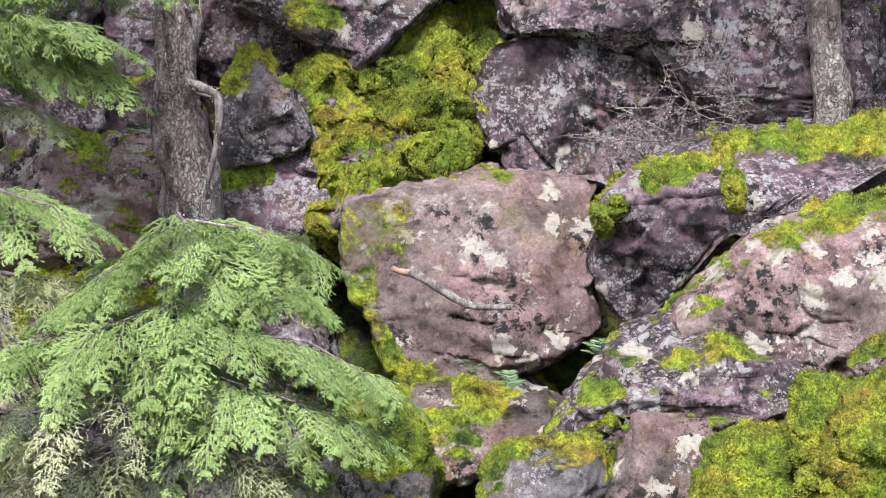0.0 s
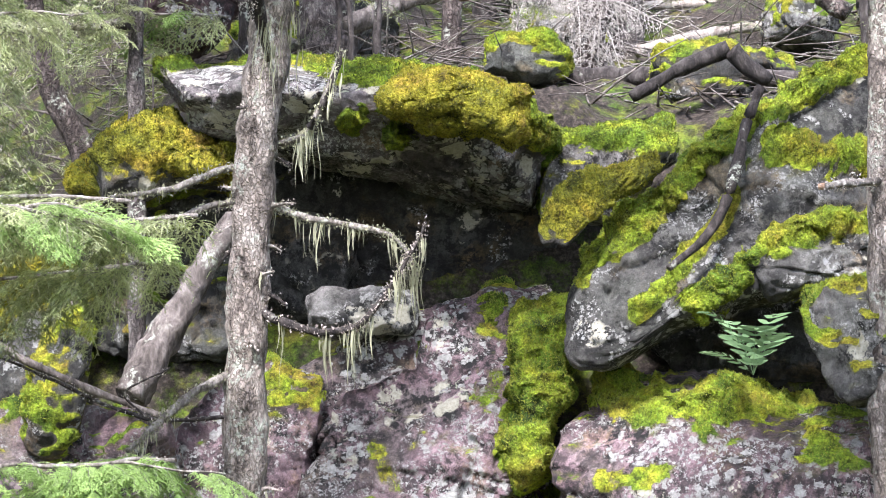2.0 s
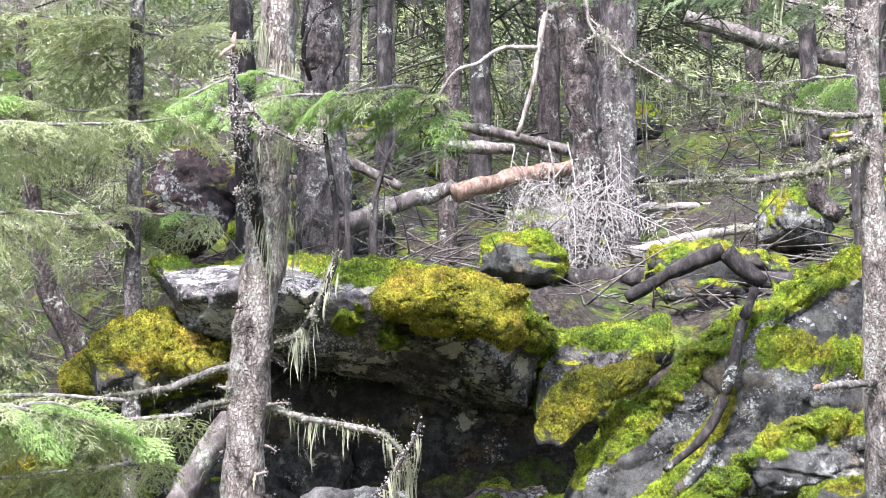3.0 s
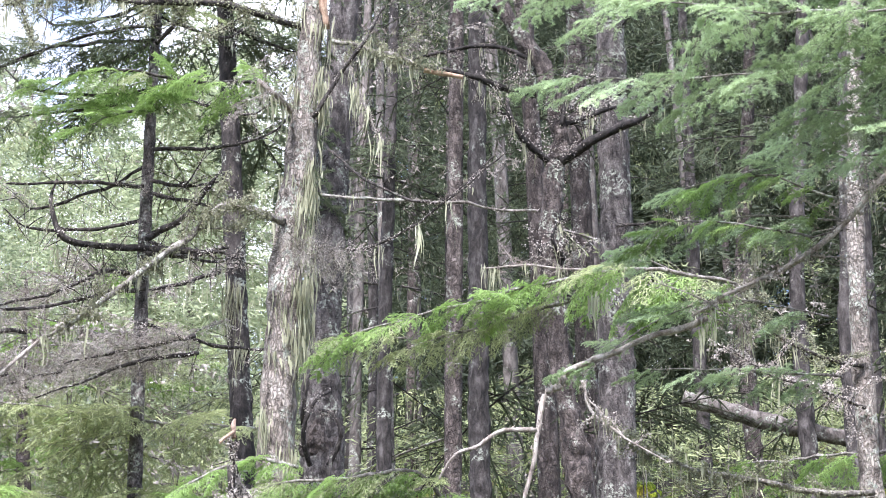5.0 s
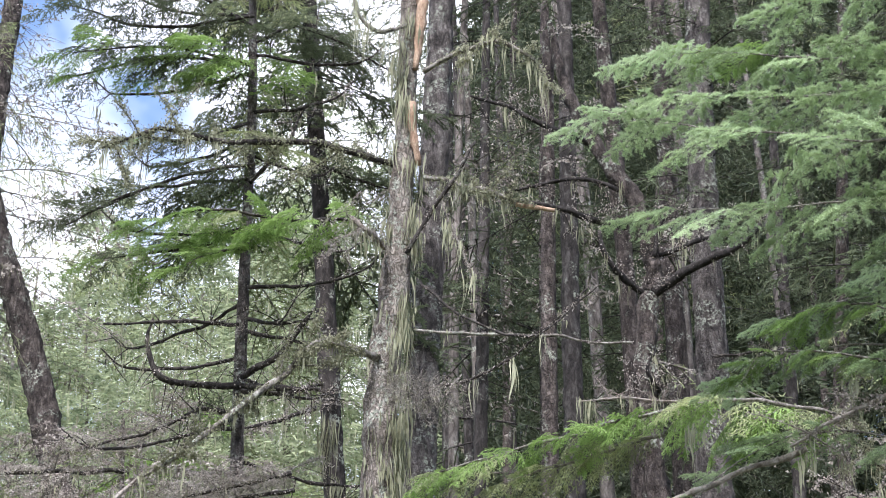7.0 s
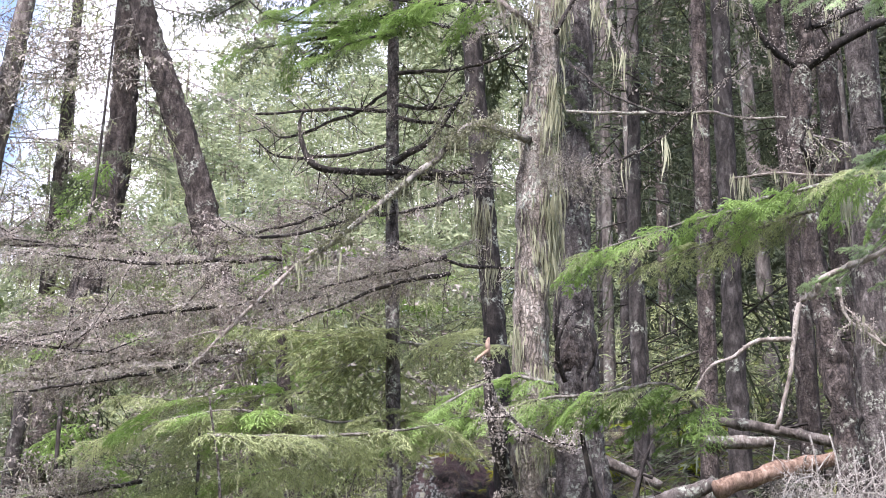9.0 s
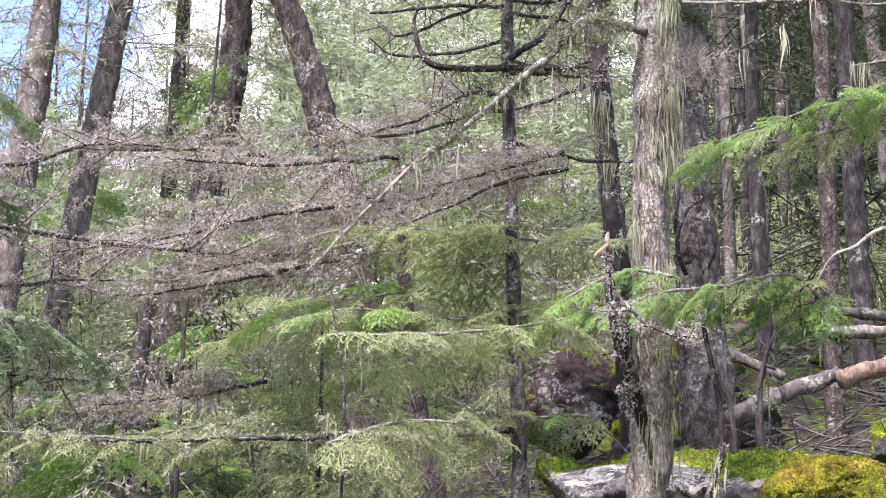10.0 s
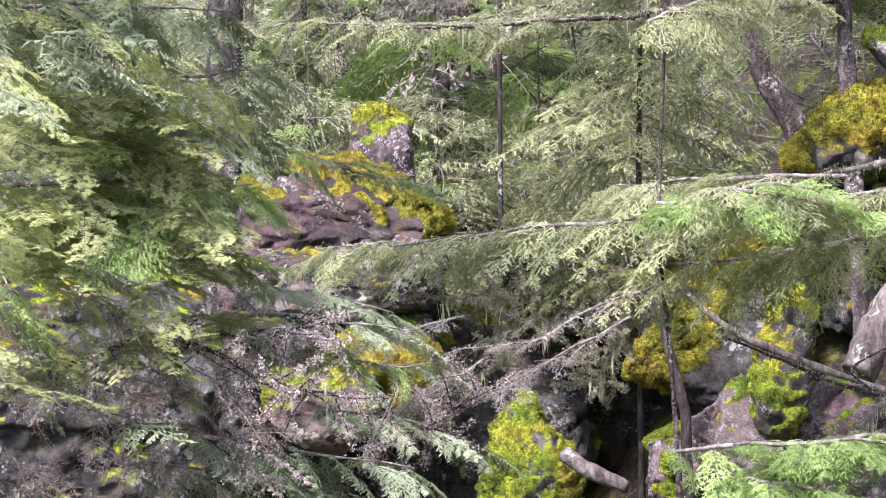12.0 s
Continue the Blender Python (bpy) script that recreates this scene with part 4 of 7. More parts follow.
def spray_mesh(name, mat, seed, length=1.0, spread=0.42, twigs=46, needle=0.02, droop=0.25, lay=0.25, per=34, width=0.003, fine=3, wood=None, stem_r=0.01, hang=0.35, strands=0, leafy=0.0):
    """A flat conifer bough along +x: a bent stem, side twigs that shorten to the tip, needles or flakes on each."""
    rng = np.random.default_rng(seed)
    hp, tips = Heap(), []
    s16 = np.linspace(0, 1, 16)
    stem = np.stack([length * s16, 0.05 * length * np.sin(s16 * 3 + seed), -droop * length * s16 ** 1.8], 1)
    hp.add(*tube(stem, [stem_r, stem_r * 0.2], 4))
    base, way, webs = [], [], []
    u = np.linspace(0, 1, 7)[:, None]
    for k in range(twigs):
        s = (k + 1.5 + rng.random()) / (twigs + 2)
        root = np.array([np.interp(s, s16, stem[:, c]) for c in range(3)])
        side = 1 if k % 2 else -1
        ln = length * (spread * (1 - s) ** 0.7 * min(1, s * 4 + 0.25) * rng.uniform(0.55, 1.15) + 0.05)
        ang = radians(rng.uniform(35, 65)) * side
        w = np.array([math.cos(ang), math.sin(ang), rng.normal() * 0.12])
        path = root + w * ln * u + np.array([0, 0, -1]) * ln * hang * rng.uniform(0.5, 1.5) * u ** 2
        hp.add(*strip(path, np.linspace(0.0035, 0.001, 7) * length, np.array([-math.sin(ang), math.cos(ang), 0])))
        lines = [(path, ln)]
        for _ in range(fine):
            q = rng.uniform(0.15, 0.85)
            a2 = ang + radians(rng.choice([-1, 1]) * rng.uniform(30, 50))
            l2 = ln * 0.42 * (1 - q * 0.5)
            w2 = np.array([math.cos(a2), math.sin(a2), -0.25 + rng.normal() * 0.15])
            lines.append((path[int(q * 6)] + w2 * l2 * u + np.array([0, 0, -0.3]) * l2 * u ** 2, l2))
            if lay > 0.5:
                hp.add(*strip(lines[-1][0], np.linspace(0.002, 0.0008, 7) * length, np.array([-math.sin(a2), math.cos(a2), 0])))
        for line, ll in lines:
            m = max(5, int(per * ll / (length * spread)))
            q = rng.random(m) * 6
            i = np.minimum(q.astype(int), 5)
            ahead = unit(line[i + 1] - line[i])
            flat = unit(np.cross(ahead, (0, 0, 1.0))) * rng.choice([-1, 1], m)[:, None]
            wy = unit(ahead * 0.7 + flat * rng.uniform(0.3, 1.0, (m, 1)) + rng.normal(size=(m, 3)) * lay)
            base.append(line[i] + (line[i + 1] - line[i]) * (q - i)[:, None])
            way.append(wy * needle * rng.uniform(0.7, 1.2, (m, 1)))
            tips.append(line[3])
            if leafy:
                d = unit(line[3] - line[0])
                across = unit(np.cross(d, (0, 0, 1.0)) + rng.normal(size=3) * 0.3)
                webs.append(strip(line[::2], np.array([0.5, 1.0, 0.8, 0.15]) * leafy, across))
    nf = sum(len(x) for x in hp.f)
    hp.add(*blades(np.concatenate(base), np.concatenate(way), width, rng, 0.8 if lay < 0.6 else 0.0))
    for web in webs:
        hp.add(*web)
    n2 = sum(len(x) for x in hp.f)
    for _ in range(strands):
        beard(hp, rng, tips[rng.integers(len(tips))], 0.16 * length, 3, 0.01 * length)
    me = hp.mesh(name, mat, False)
    me.materials.append(wood or TWIG)
    me.materials.append(BEARD)
    idx = np.zeros(len(me.polygons), dtype=np.int32)
    idx[:nf] = 1
    idx[n2:] = 2
    me.polygons.foreach_set("material_index", idx)
    return me


def frond_mesh(name, mat, seed, length=1.0, spread=0.45, pairs=15, side=8, needle=0.02, gap=0.009, width=0.003, web=0.005, droop=0.3, hang=0.4, lay=0.15, brush=0.0, wood=None, stem_r=0.006, strands=0):
    """A living conifer bough along +x: twigs to both sides, side twigs on these, needles in two flat rows on each;
    web: half the width of the leafy band along a twig; brush: share of needles that stand up all round, as on fir."""
    rng = np.random.default_rng(seed)
    hp = Heap()
    s16 = np.linspace(0, 1, 16)
    stem = np.stack([length * s16, 0.06 * length * np.sin(s16 * 3.3 + seed), -droop * length * s16 ** 1.8], 1)
    hp.add(*tube(stem, [stem_r, stem_r * 0.2], 4))
    u = np.linspace(0, 1, 7)[:, None]
    lines, tips = [], []

    def twig(at, ang, ln, sag, bend, rise):
        turn = ang + bend * u[:, 0]
        step_ = np.stack([np.cos(turn), np.sin(turn), np.full(7, rise)], 1) * ln / 6
        path = at + np.concatenate([np.zeros((1, 3)), np.cumsum(step_[:-1], 0)])
        return path - np.array([0, 0, 1.0]) * sag * ln * u ** 2

    for k in range(pairs * 2):
        q = (k // 2 + 0.8 + rng.uniform(-0.35, 0.35)) / (pairs + 0.6)
        at = np.array([np.interp(q, s16, stem[:, c]) for c in range(3)])
        sg = 1 if k % 2 else -1
        ln = length * (spread * (1 - q) ** 0.75 * min(1, q * 3.5 + 0.3) * rng.uniform(0.6, 1.15) + 0.05)
        ang = sg * radians(rng.uniform(42, 72))
        path = twig(at, ang, ln, hang * rng.uniform(0.5, 1.6), -sg * rng.uniform(0.1, 0.6), rng.normal() * 0.12)
        hp.add(*strip(path, np.linspace(0.0035, 0.001, 7) * length, np.array([-math.sin(ang), math.cos(ang), 0])))
        lines.append((path, ln))
        tips.append(path[5])
        for j in range(side):
            r = (j + 0.6 + rng.uniform(-0.4, 0.4)) / side
            i = min(5, int(r * 6))
            d = path[i + 1] - path[i]
            a2 = math.atan2(d[1], d[0]) + (1 if j % 2 else -1) * radians(rng.uniform(35, 60))
            l2 = ln * 0.42 * (1 - r * 0.75) * rng.uniform(0.7, 1.2) + 0.018 * length
            lines.append((twig(path[i] + d * (r * 6 - i), a2, l2, hang * rng.uniform(0.3, 1.3), rng.normal() * 0.3, rng.normal() * 0.12 - 0.1), l2))
    lines.append((spline(stem[8:], 7), length * 0.5))
    nf = sum(len(x) for x in hp.f)
    base, way = [], []
    for line, ll in lines:
        m = max(6, int(2 * ll / gap))
        q = np.sort(rng.random(m)) * 5.98
        i = q.astype(int)
        ahead = unit(line[i + 1] - line[i])
        flat = unit(np.cross(ahead, (0, 0, 1.0))) * np.where(np.arange(m) % 2, 1, -1)[:, None]
        up = rng.normal(size=(m, 3)) * lay + np.array([0, 0, 1.0]) * (rng.random((m, 1)) < brush) * rng.uniform(0.4, 1.3, (m, 1))
        taper = np.interp(q, [0, 1.5, 4.5, 6], [0.75, 1.0, 0.9, 0.5])[:, None]
        base.append(line[i] + (line[i + 1] - line[i]) * (q - i)[:, None])
        way.append(unit(ahead * rng.uniform(0.35, 0.8, (m, 1)) + flat + up) * needle * taper * rng.uniform(0.75, 1.15, (m, 1)))
        if web:
            d = unit(line[4] - line[0])
            hp.add(*strip(line[::2], np.array([0.5, 1.0, 0.9, 0.2]) * web, unit(np.cross(d, (0, 0, 1.0)) + rng.normal(size=3) * 0.2)))
    hp.add(*blades(np.concatenate(base), np.concatenate(way), width, rng, 0.85))
    n2 = sum(len(x) for x in hp.f)
    for _ in range(strands):
        beard(hp, rng, tips[rng.integers(len(tips))], 0.16 * length, 3, 0.01 * length)
    me = hp.mesh(name, mat, False)
    me.materials.append(wood or TWIG)
    me.materials.append(BEARD)
    idx = np.zeros(len(me.polygons), dtype=np.int32)
    idx[:nf] = 1
    idx[n2:] = 2
    me.polygons.foreach_set("material_index", idx)
    return me


def beard(hp, rng, at, length, n=10, spread=0.05):
    """Hanging strands of lichen from a place: fine threads and some ragged bands."""
    u = np.linspace(0, 1, 9)
    for k in range(n):
        a = np.array(at) + rng.normal(size=3) * spread
        ln = length * rng.uniform(0.3, 1.1)
        sway = rng.normal(size=2) * 0.06 * ln
        c = np.stack([a[0] + sway[0] * u + 0.03 * ln * np.sin(u * 5 + a[1] * 40), a[1] + sway[1] * u, a[2] - ln * u], 1)
        band = rng.uniform(0.004, 0.01) if k % 3 == 0 else rng.uniform(0.0015, 0.004)
        w = band * np.interp(u, [0, 0.25, 1], [0.4, 1, 0.08]) * rng.uniform(0.5, 1.25, 9)
        t = rng.uniform(0, 3.14)
        hp.add(*strip(c, w, np.array([math.cos(t), math.sin(t), 0])))


HEMLOCK = [frond_mesh("bough", NEEDLE_BRIGHT, q, 1.0, 0.44, 12, 8, 0.026, 0.009, 0.0042, 0.006, 0.34, 0.5) for q in (1, 2, 3)]
GREYSPRAY = [frond_mesh("bough", NEEDLE_GREY, q, 1.0, 0.44, 11, 6, 0.026, 0.013, 0.0045, 0.005, 0.36, 0.5, 0.25, strands=2) for q in (4, 5, 6)]
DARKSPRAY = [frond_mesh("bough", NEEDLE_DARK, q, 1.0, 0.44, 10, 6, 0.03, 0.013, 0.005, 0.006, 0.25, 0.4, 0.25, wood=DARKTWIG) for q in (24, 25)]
FIR = [frond_mesh("bough", NEEDLE_FIR, q, 1.0, 0.44, 8, 3, 0.058, 0.006, 0.0036, 0.0, 0.12, 0.25, 0.15, 0.45) for q in (14, 15, 16)]
FARSPRAY = [spray_mesh("bough", NEEDLE_DARK, s, 2.0, 0.46, 20, 0.06, 0.25, 0.3, 15, 0.009, 2, DARKTWIG, leafy=0.006) for s in (7, 8, 9)]
FARLIGHT = [spray_mesh("bough", NEEDLE_GREY, s, 2.0, 0.46, 20, 0.055, 0.3, 0.3, 16, 0.008, 2, strands=5, leafy=0.005) for s in (10, 11, 12)]
BARE = [spray_mesh("bare_bough", CRUSTED, s, 1.0, 0.5, 17, 0.028, 0.22, 1.0, 20, 0.007, 3, strands=6) for s in (17, 18, 19)]
FARBARE = [spray_mesh("bare_bough", CRUSTED, s, 2.0, 0.45, 13, 0.055, 0.1, 1.0, 9, 0.015, 2, strands=4) for s in (20, 21)]
CEDAR = [frond_mesh("bough", NEEDLE_CEDAR, q, 1.0, 0.4, 10, 9, 0.024, 0.014, 0.006, 0.009, 0.28, 0.4, 0.12) for q in (28, 29, 30)]
PALETWIGS = [spray_mesh("bare_bough", PALE, s, 1.0, 0.5, 16, 0.022, 0.25, 1.0, 9, 0.004, 3, wood=PALEWOOD) for s in (26, 27)]
SHADEFIR = [frond_mesh("bough", NEEDLE_OLIVE, q, 1.0, 0.42, 8, 3, 0.05, 0.011, 0.0055, 0.004, 0.16, 0.22, 0.07) for q in (31, 32, 33)]
BROWNSPRAY = [spray_mesh("withered_bough", BROWNED, s, 1.0, 0.42, 24, 0.028, 0.4, 0.5, 18, 0.005, 3) for s in (22, 23)]


def crust(hp, rng, path, amount, size=0.012, out=0.015):
    """Ragged flakes of lichen along a twig."""
    n = max(3, int(amount))
    q = rng.random(n) * (len(path) - 1)
    i = np.minimum(q.astype(int), len(path) - 2)
    b = path[i] + (path[i + 1] - path[i]) * (q - i)[:, None] + rng.normal(size=(n, 3)) * out
    hp.add(*blades(b, unit(rng.normal(size=(n, 3))) * size * rng.uniform(0.6, 1.8, (n, 1)), size * 0.45, rng))


def trunk_mesh(pts, radii, mat, sides=20, seed=0, rough=0.09, freq=9.0, step_len=0.05):
    p = np.asarray(pts, float)
    length = np.linalg.norm(np.diff(p, axis=0), axis=1).sum()
    path = spline(p, int(np.clip(length / step_len, 8, 260)))
    v, f = tube(path, radii, sides, rough, seed, freq)
    return mesh_of("trunk", v, f, mat)


def tree(label, pts, radii, mat, seed=0, sides=20, rough=0.09, name="tree", category="tree", rooted=True):
    """A standing trunk through pts, its thing at the base; rooted: its foot goes down into the ground."""
    pts, radii = [tuple(p) for p in pts], list(radii)
    if category == "tree":
        kept = [0]
        for k in range(1, len(pts)):
            if pts[k][2] > pts[kept[-1]][2] + 0.35:
                kept.append(k)
        radii = [radii[min(k, len(radii) - 1)] for k in kept]
        pts = [pts[k] for k in kept]
    if rooted:
        z = float(land(np.array([pts[0][0]]), np.array([pts[0][1]]))[0]) - 0.3
        if z < pts[0][2] - 0.1:
            pts.insert(0, (pts[0][0], pts[0][1], z))
            radii.insert(0, radii[0] * 1.1)
    base = np.array(pts[0], float)
    root = new(name)
    root.location = base
    root.empty_display_size = 0.2
    tagged(root, label, category)
    part("trunk" if category == "tree" else "stem", trunk_mesh(np.array(pts) - base, radii, mat, sides, seed, rough, step_len=0.04 if sides > 12 else 0.6), root)
    return root


def place(root, me, at, yaw, pitch=0.0, roll=0.0, size=1.0):
    """A shared mesh as a part at a world place under a thing that stands unturned."""
    ob = part(me.name.split(".")[0], me, root)
    ob.matrix_basis = Matrix.LocRotScale(Vector(at) - root.location, Euler((radians(roll), radians(-pitch), radians(yaw))), (size,) * 3)
    return ob


def limb(root, pts, r0, r1, seed=0, mat=None, lichen=1.0, beards=0, drop=0.25, twigs=0, twig_len=0.25, name="branch", label="", flake=None):
    """A bare limb through world points, with lichen crust, strands and side twigs."""
    rng = np.random.default_rng(seed + 500)
    p = np.array(pts, float) - np.array(root.location)
    length = np.linalg.norm(np.diff(p, axis=0), axis=1).sum()
    path = spline(p, max(8, int(length / 0.04)))
    path = path + np.stack([fbm(path * 5, 2, seed + k) for k in range(3)], 1) * 0.014
    hp, lich = Heap(), Heap()
    hp.add(*tube(path, [r0, r0 * 0.75 + r1 * 0.25, r1], 7, 0.3, seed, 25.0))
    lines = [path]
    u = np.linspace(0, 1, 8)[:, None]
    for _ in range(twigs):
        a = path[int(rng.uniform(0.12, 1.0) * (len(path) - 1))]
        w = unit(rng.normal(size=3) * (1, 0.7, 0.8))
        ln = twig_len * rng.uniform(0.3, 1.0)
        tp = a + w * ln * u + rng.normal(size=3) * 0.25 * ln * u ** 2
        hp.add(*tube(tp, [min(0.005, r0 * 0.6), 0.0015], 4))
        lines.append(tp)
        if rng.random() < 0.7:
            t2 = tp[4] + unit(w + rng.normal(size=3) * 0.7) * ln * 0.5 * u
            hp.add(*tube(t2, [0.003, 0.001], 3))
            lines.append(t2)
    ob = part(name, hp.mesh(name, mat or TWIG), root, label)
    if lichen:
        for ln in lines:
            n = np.linalg.norm(np.diff(ln, axis=0), axis=1).sum() * 380 * lichen
            crust(lich, rng, ln, n * (1.0 if r0 > 0.015 else 1.3), 0.013 if r0 > 0.015 else 0.009, 0.005 + r0 * 0.5)
        part("lichen", lich.mesh("lichen", flake or (BEARD if lichen >= 2.0 else CRUSTED), False), ob, "ragged grey lichen")["kind"] = "stuff"
    if beards:
        hang = Heap()
        for _ in range(beards):
            ln = lines[0] if rng.random() < 0.7 else lines[rng.integers(len(lines))]
            beard(hang, rng, ln[rng.integers(len(ln) // 5, len(ln))], drop * rng.uniform(0.4, 1.3), 7, 0.018)
        part("beard_lichen", hang.mesh("beard_lichen", BEARD, False), ob, "pale green hanging beard lichen")["kind"] = "stuff"
    return ob


def bough_line(root, pts, n, size, kind, seed=0, r0=0.012, fan=50, pitch=-12, bare=False, mat=None, tip=True):
    """A living limb through world points that carries n boughs fanned to both sides, smaller to its tip."""
    rng = np.random.default_rng(seed + 900)
    limb(root, pts, r0, r0 * 0.35, seed, mat or TWIG, 0.5 if bare else 0.15, 0)
    path = spline(pts, 60)
    for k in range(n):
        s = (k + 0.6 + rng.uniform(-0.3, 0.3)) / n
        i = int(np.clip(s * 58, 0, 57))
        w = path[i + 1] - path[i]
        yaw = math.degrees(math.atan2(w[1], w[0])) + (1 if k % 2 else -1) * rng.uniform(0.4, 1.2) * fan
        place(root, kind[rng.integers(len(kind))], path[i], yaw, pitch + rng.normal() * 10, rng.normal() * 16, size * rng.uniform(0.7, 1.15) * (1.15 - 0.45 * s))
    if tip:
        w = path[-1] - path[-6]
        place(root, kind[seed % len(kind)], path[-4], math.degrees(math.atan2(w[1], w[0])), pitch, 0, size * 0.75)


def crown(root, low, high, n, s_low, s_high, kind, seed=0, yaw=(0, 360), pitch=(-25, 5)):
    """n boughs round a stem from low to high."""
    rng = np.random.default_rng(seed + 1300)
    a, b = np.array(low), np.array(high)
    for k in range(n):
        s = (k + rng.random()) / n
        place(root, kind[rng.integers(len(kind))], a + (b - a) * s, rng.uniform(*yaw), rng.uniform(*pitch), rng.normal() * 14, (s_low + (s_high - s_low) * s) * rng.uniform(0.75, 1.2))


def drape(root, pts, r, n, drop, seed=0, strands=8):
    """Curtains of beard lichen round a trunk."""
    rng = np.random.default_rng(seed + 1700)
    path = spline(pts, 80) - np.array(root.location)
    hp = Heap()
    knots = [(rng.uniform(0, 79), rng.uniform(0, 6.283)) for _ in range(max(2, n // 5))]
    for _ in range(n):
        s, t = knots[rng.integers(len(knots))]
        s, t = int(np.clip(s + rng.normal() * 0.7, 0, 79)), t + rng.normal() * 0.35
        a = path[s]
        beard(hp, rng, a + np.array([math.cos(t), math.sin(t), 0]) * r * rng.uniform(0.9, 1.4), drop * rng.uniform(0.5, 1.4), strands, 0.022)
    part("beard_lichen", hp.mesh("beard_lichen", BEARD, False), root, "pale green curtains of beard lichen")["kind"] = "stuff"


# main lichen-draped tree before the rocks
main_tree = tree("grey scaly-barked conifer with dead lichen-draped limbs", [(-1.38, 11.52, 0.46), (-1.47, 11.51, 1.12), (-1.46, 11.51, 1.67), (-1.46, 11.51, 2.34), (-1.45, 11.51, 3.03), (-1.41, 11.51, 3.85), (-1.38, 11.52, 4.11), (-1.35, 11.52, 4.50), (-1.30, 11.63, 6.57), (-1.25, 11.63, 6.43), (-1.21, 11.64, 7.59), (-1.17, 11.64, 8.32), (-1.15, 11.64, 9.17), (-1.12, 11.65, 10.33), (-1.10, 11.65, 12.11)],
    [0.176, 0.132, 0.120, 0.116, 0.116, 0.116, 0.116, 0.113, 0.101, 0.094, 0.085, 0.069, 0.063, 0.053, 0.044], BARK_SCALY, 1, 36, 0.16)
limb(main_tree, [(-1.53, 11.50, 3.62), (-1.74, 11.27, 3.50), (-1.96, 11.13, 3.41), (-2.17, 11.09, 3.37)], 0.022, 0.01, 1, None, 2.0, 4, 0.12)
limb(main_tree, [(-1.51, 11.50, 3.43), (-1.69, 11.38, 3.37), (-1.85, 11.25, 3.29), (-2.02, 11.22, 3.25)], 0.02, 0.01, 2, None, 2.0, 4, 0.1)
limb(main_tree, [(-1.33, 11.52, 3.40), (-1.13, 11.44, 3.32), (-0.81, 11.37, 3.26), (-0.61, 11.28, 3.17), (-0.50, 11.29, 2.97)], 0.022, 0.007, 3, None, 2.0, 13, 0.22)
limb(main_tree, [(-1.39, 11.52, 2.81), (-1.23, 11.33, 2.73), (-1.00, 11.26, 2.66), (-0.79, 11.27, 2.72), (-0.61, 11.18, 2.97), (-0.45, 11.19, 3.25)], 0.024, 0.009, 4, DARKTWIG, 1.6, 16, 0.26)
limb(main_tree, [(-1.53, 11.50, 2.45), (-1.71, 11.27, 2.33), (-1.87, 11.14, 2.18), (-2.02, 11.02, 2.01)], 0.028, 0.012, 5, None, 2.4, 6, 0.14)
limb(main_tree, [(-1.57, 11.49, 2.22), (-1.91, 11.34, 2.19), (-2.19, 11.19, 2.28), (-2.52, 11.01, 2.43), (-2.72, 10.97, 2.51)], 0.012, 0.008, 6, DARKTWIG, 0.5, 0)
limb(main_tree, [(-1.94, 11.34, 2.19), (-2.09, 11.31, 2.33), (-1.85, 11.35, 2.47)], 0.009, 0.004, 7, DARKTWIG, 0.5, 0)
limb(main_tree, [(-1.42, 11.46, 1.33), (-1.30, 11.33, 1.28), (-1.23, 11.33, 1.23), (-1.23, 11.33, 1.03), (-1.27, 11.33, 0.81), (-1.32, 11.42, 0.62)], 0.024, 0.014, 8, TWIG, 0.5, 0, label="grey curved dead branch")
limb(main_tree, [(-1.30, 11.53, 3.75), (-1.12, 11.34, 3.78), (-1.05, 11.25, 3.89), (-0.93, 11.26, 4.25)], 0.02, 0.01, 9, None, 2.0, 12, 0.22)
limb(main_tree, [(-1.31, 11.53, 6.87), (-1.49, 11.30, 6.84), (-1.63, 11.18, 6.82), (-1.82, 11.05, 6.56), (-2.08, 10.90, 6.26), (-2.35, 10.75, 5.96), (-2.52, 10.71, 5.81)], 0.025, 0.01, 10, None, 2.6, 16, 0.2, 14, 0.3)
limb(main_tree, [(-2.44, 10.83, 5.97), (-2.72, 10.66, 5.63), (-2.93, 10.50, 5.32), (-3.10, 10.45, 5.12)], 0.012, 0.005, 30, DEADWOOD, 1.2, 6, 0.15, 16, 0.35)
limb(main_tree, [(-1.23, 11.64, 8.28), (-1.44, 11.41, 8.24), (-1.74, 11.27, 8.25), (-2.21, 11.08, 8.17), (-2.59, 10.90, 8.17), (-2.94, 10.81, 8.01)], 0.024, 0.008, 11, DARKTWIG, 2.2, 14, 0.22, 24, 0.4)
limb(main_tree, [(-1.09, 11.55, 7.05), (-0.72, 11.48, 6.98), (-0.31, 11.40, 6.91), (0.23, 11.40, 6.84)], 0.011, 0.007, 12, TWIG, 0.4, 1, 0.1)
limb(main_tree, [(-1.05, 11.55, 7.36), (-0.79, 11.37, 7.07), (-0.44, 11.29, 6.86), (-0.31, 11.30, 6.89), (0.00, 11.30, 7.19)], 0.009, 0.005, 13, DARKTWIG, 0.6, 1, 0.1)
limb(main_tree, [(-0.97, 11.56, 6.65), (-0.65, 11.38, 6.68), (-0.34, 11.29, 6.85), (0.04, 11.30, 7.19)], 0.008, 0.004, 14, DARKTWIG, 0.6, 3, 0.2)
limb(main_tree, [(-1.02, 11.56, 8.14), (-0.79, 11.37, 7.97), (-0.57, 11.29, 7.84), (-0.44, 11.29, 7.76)], 0.016, 0.008, 15, None, 2.2, 12, 0.2, 14, 0.2)
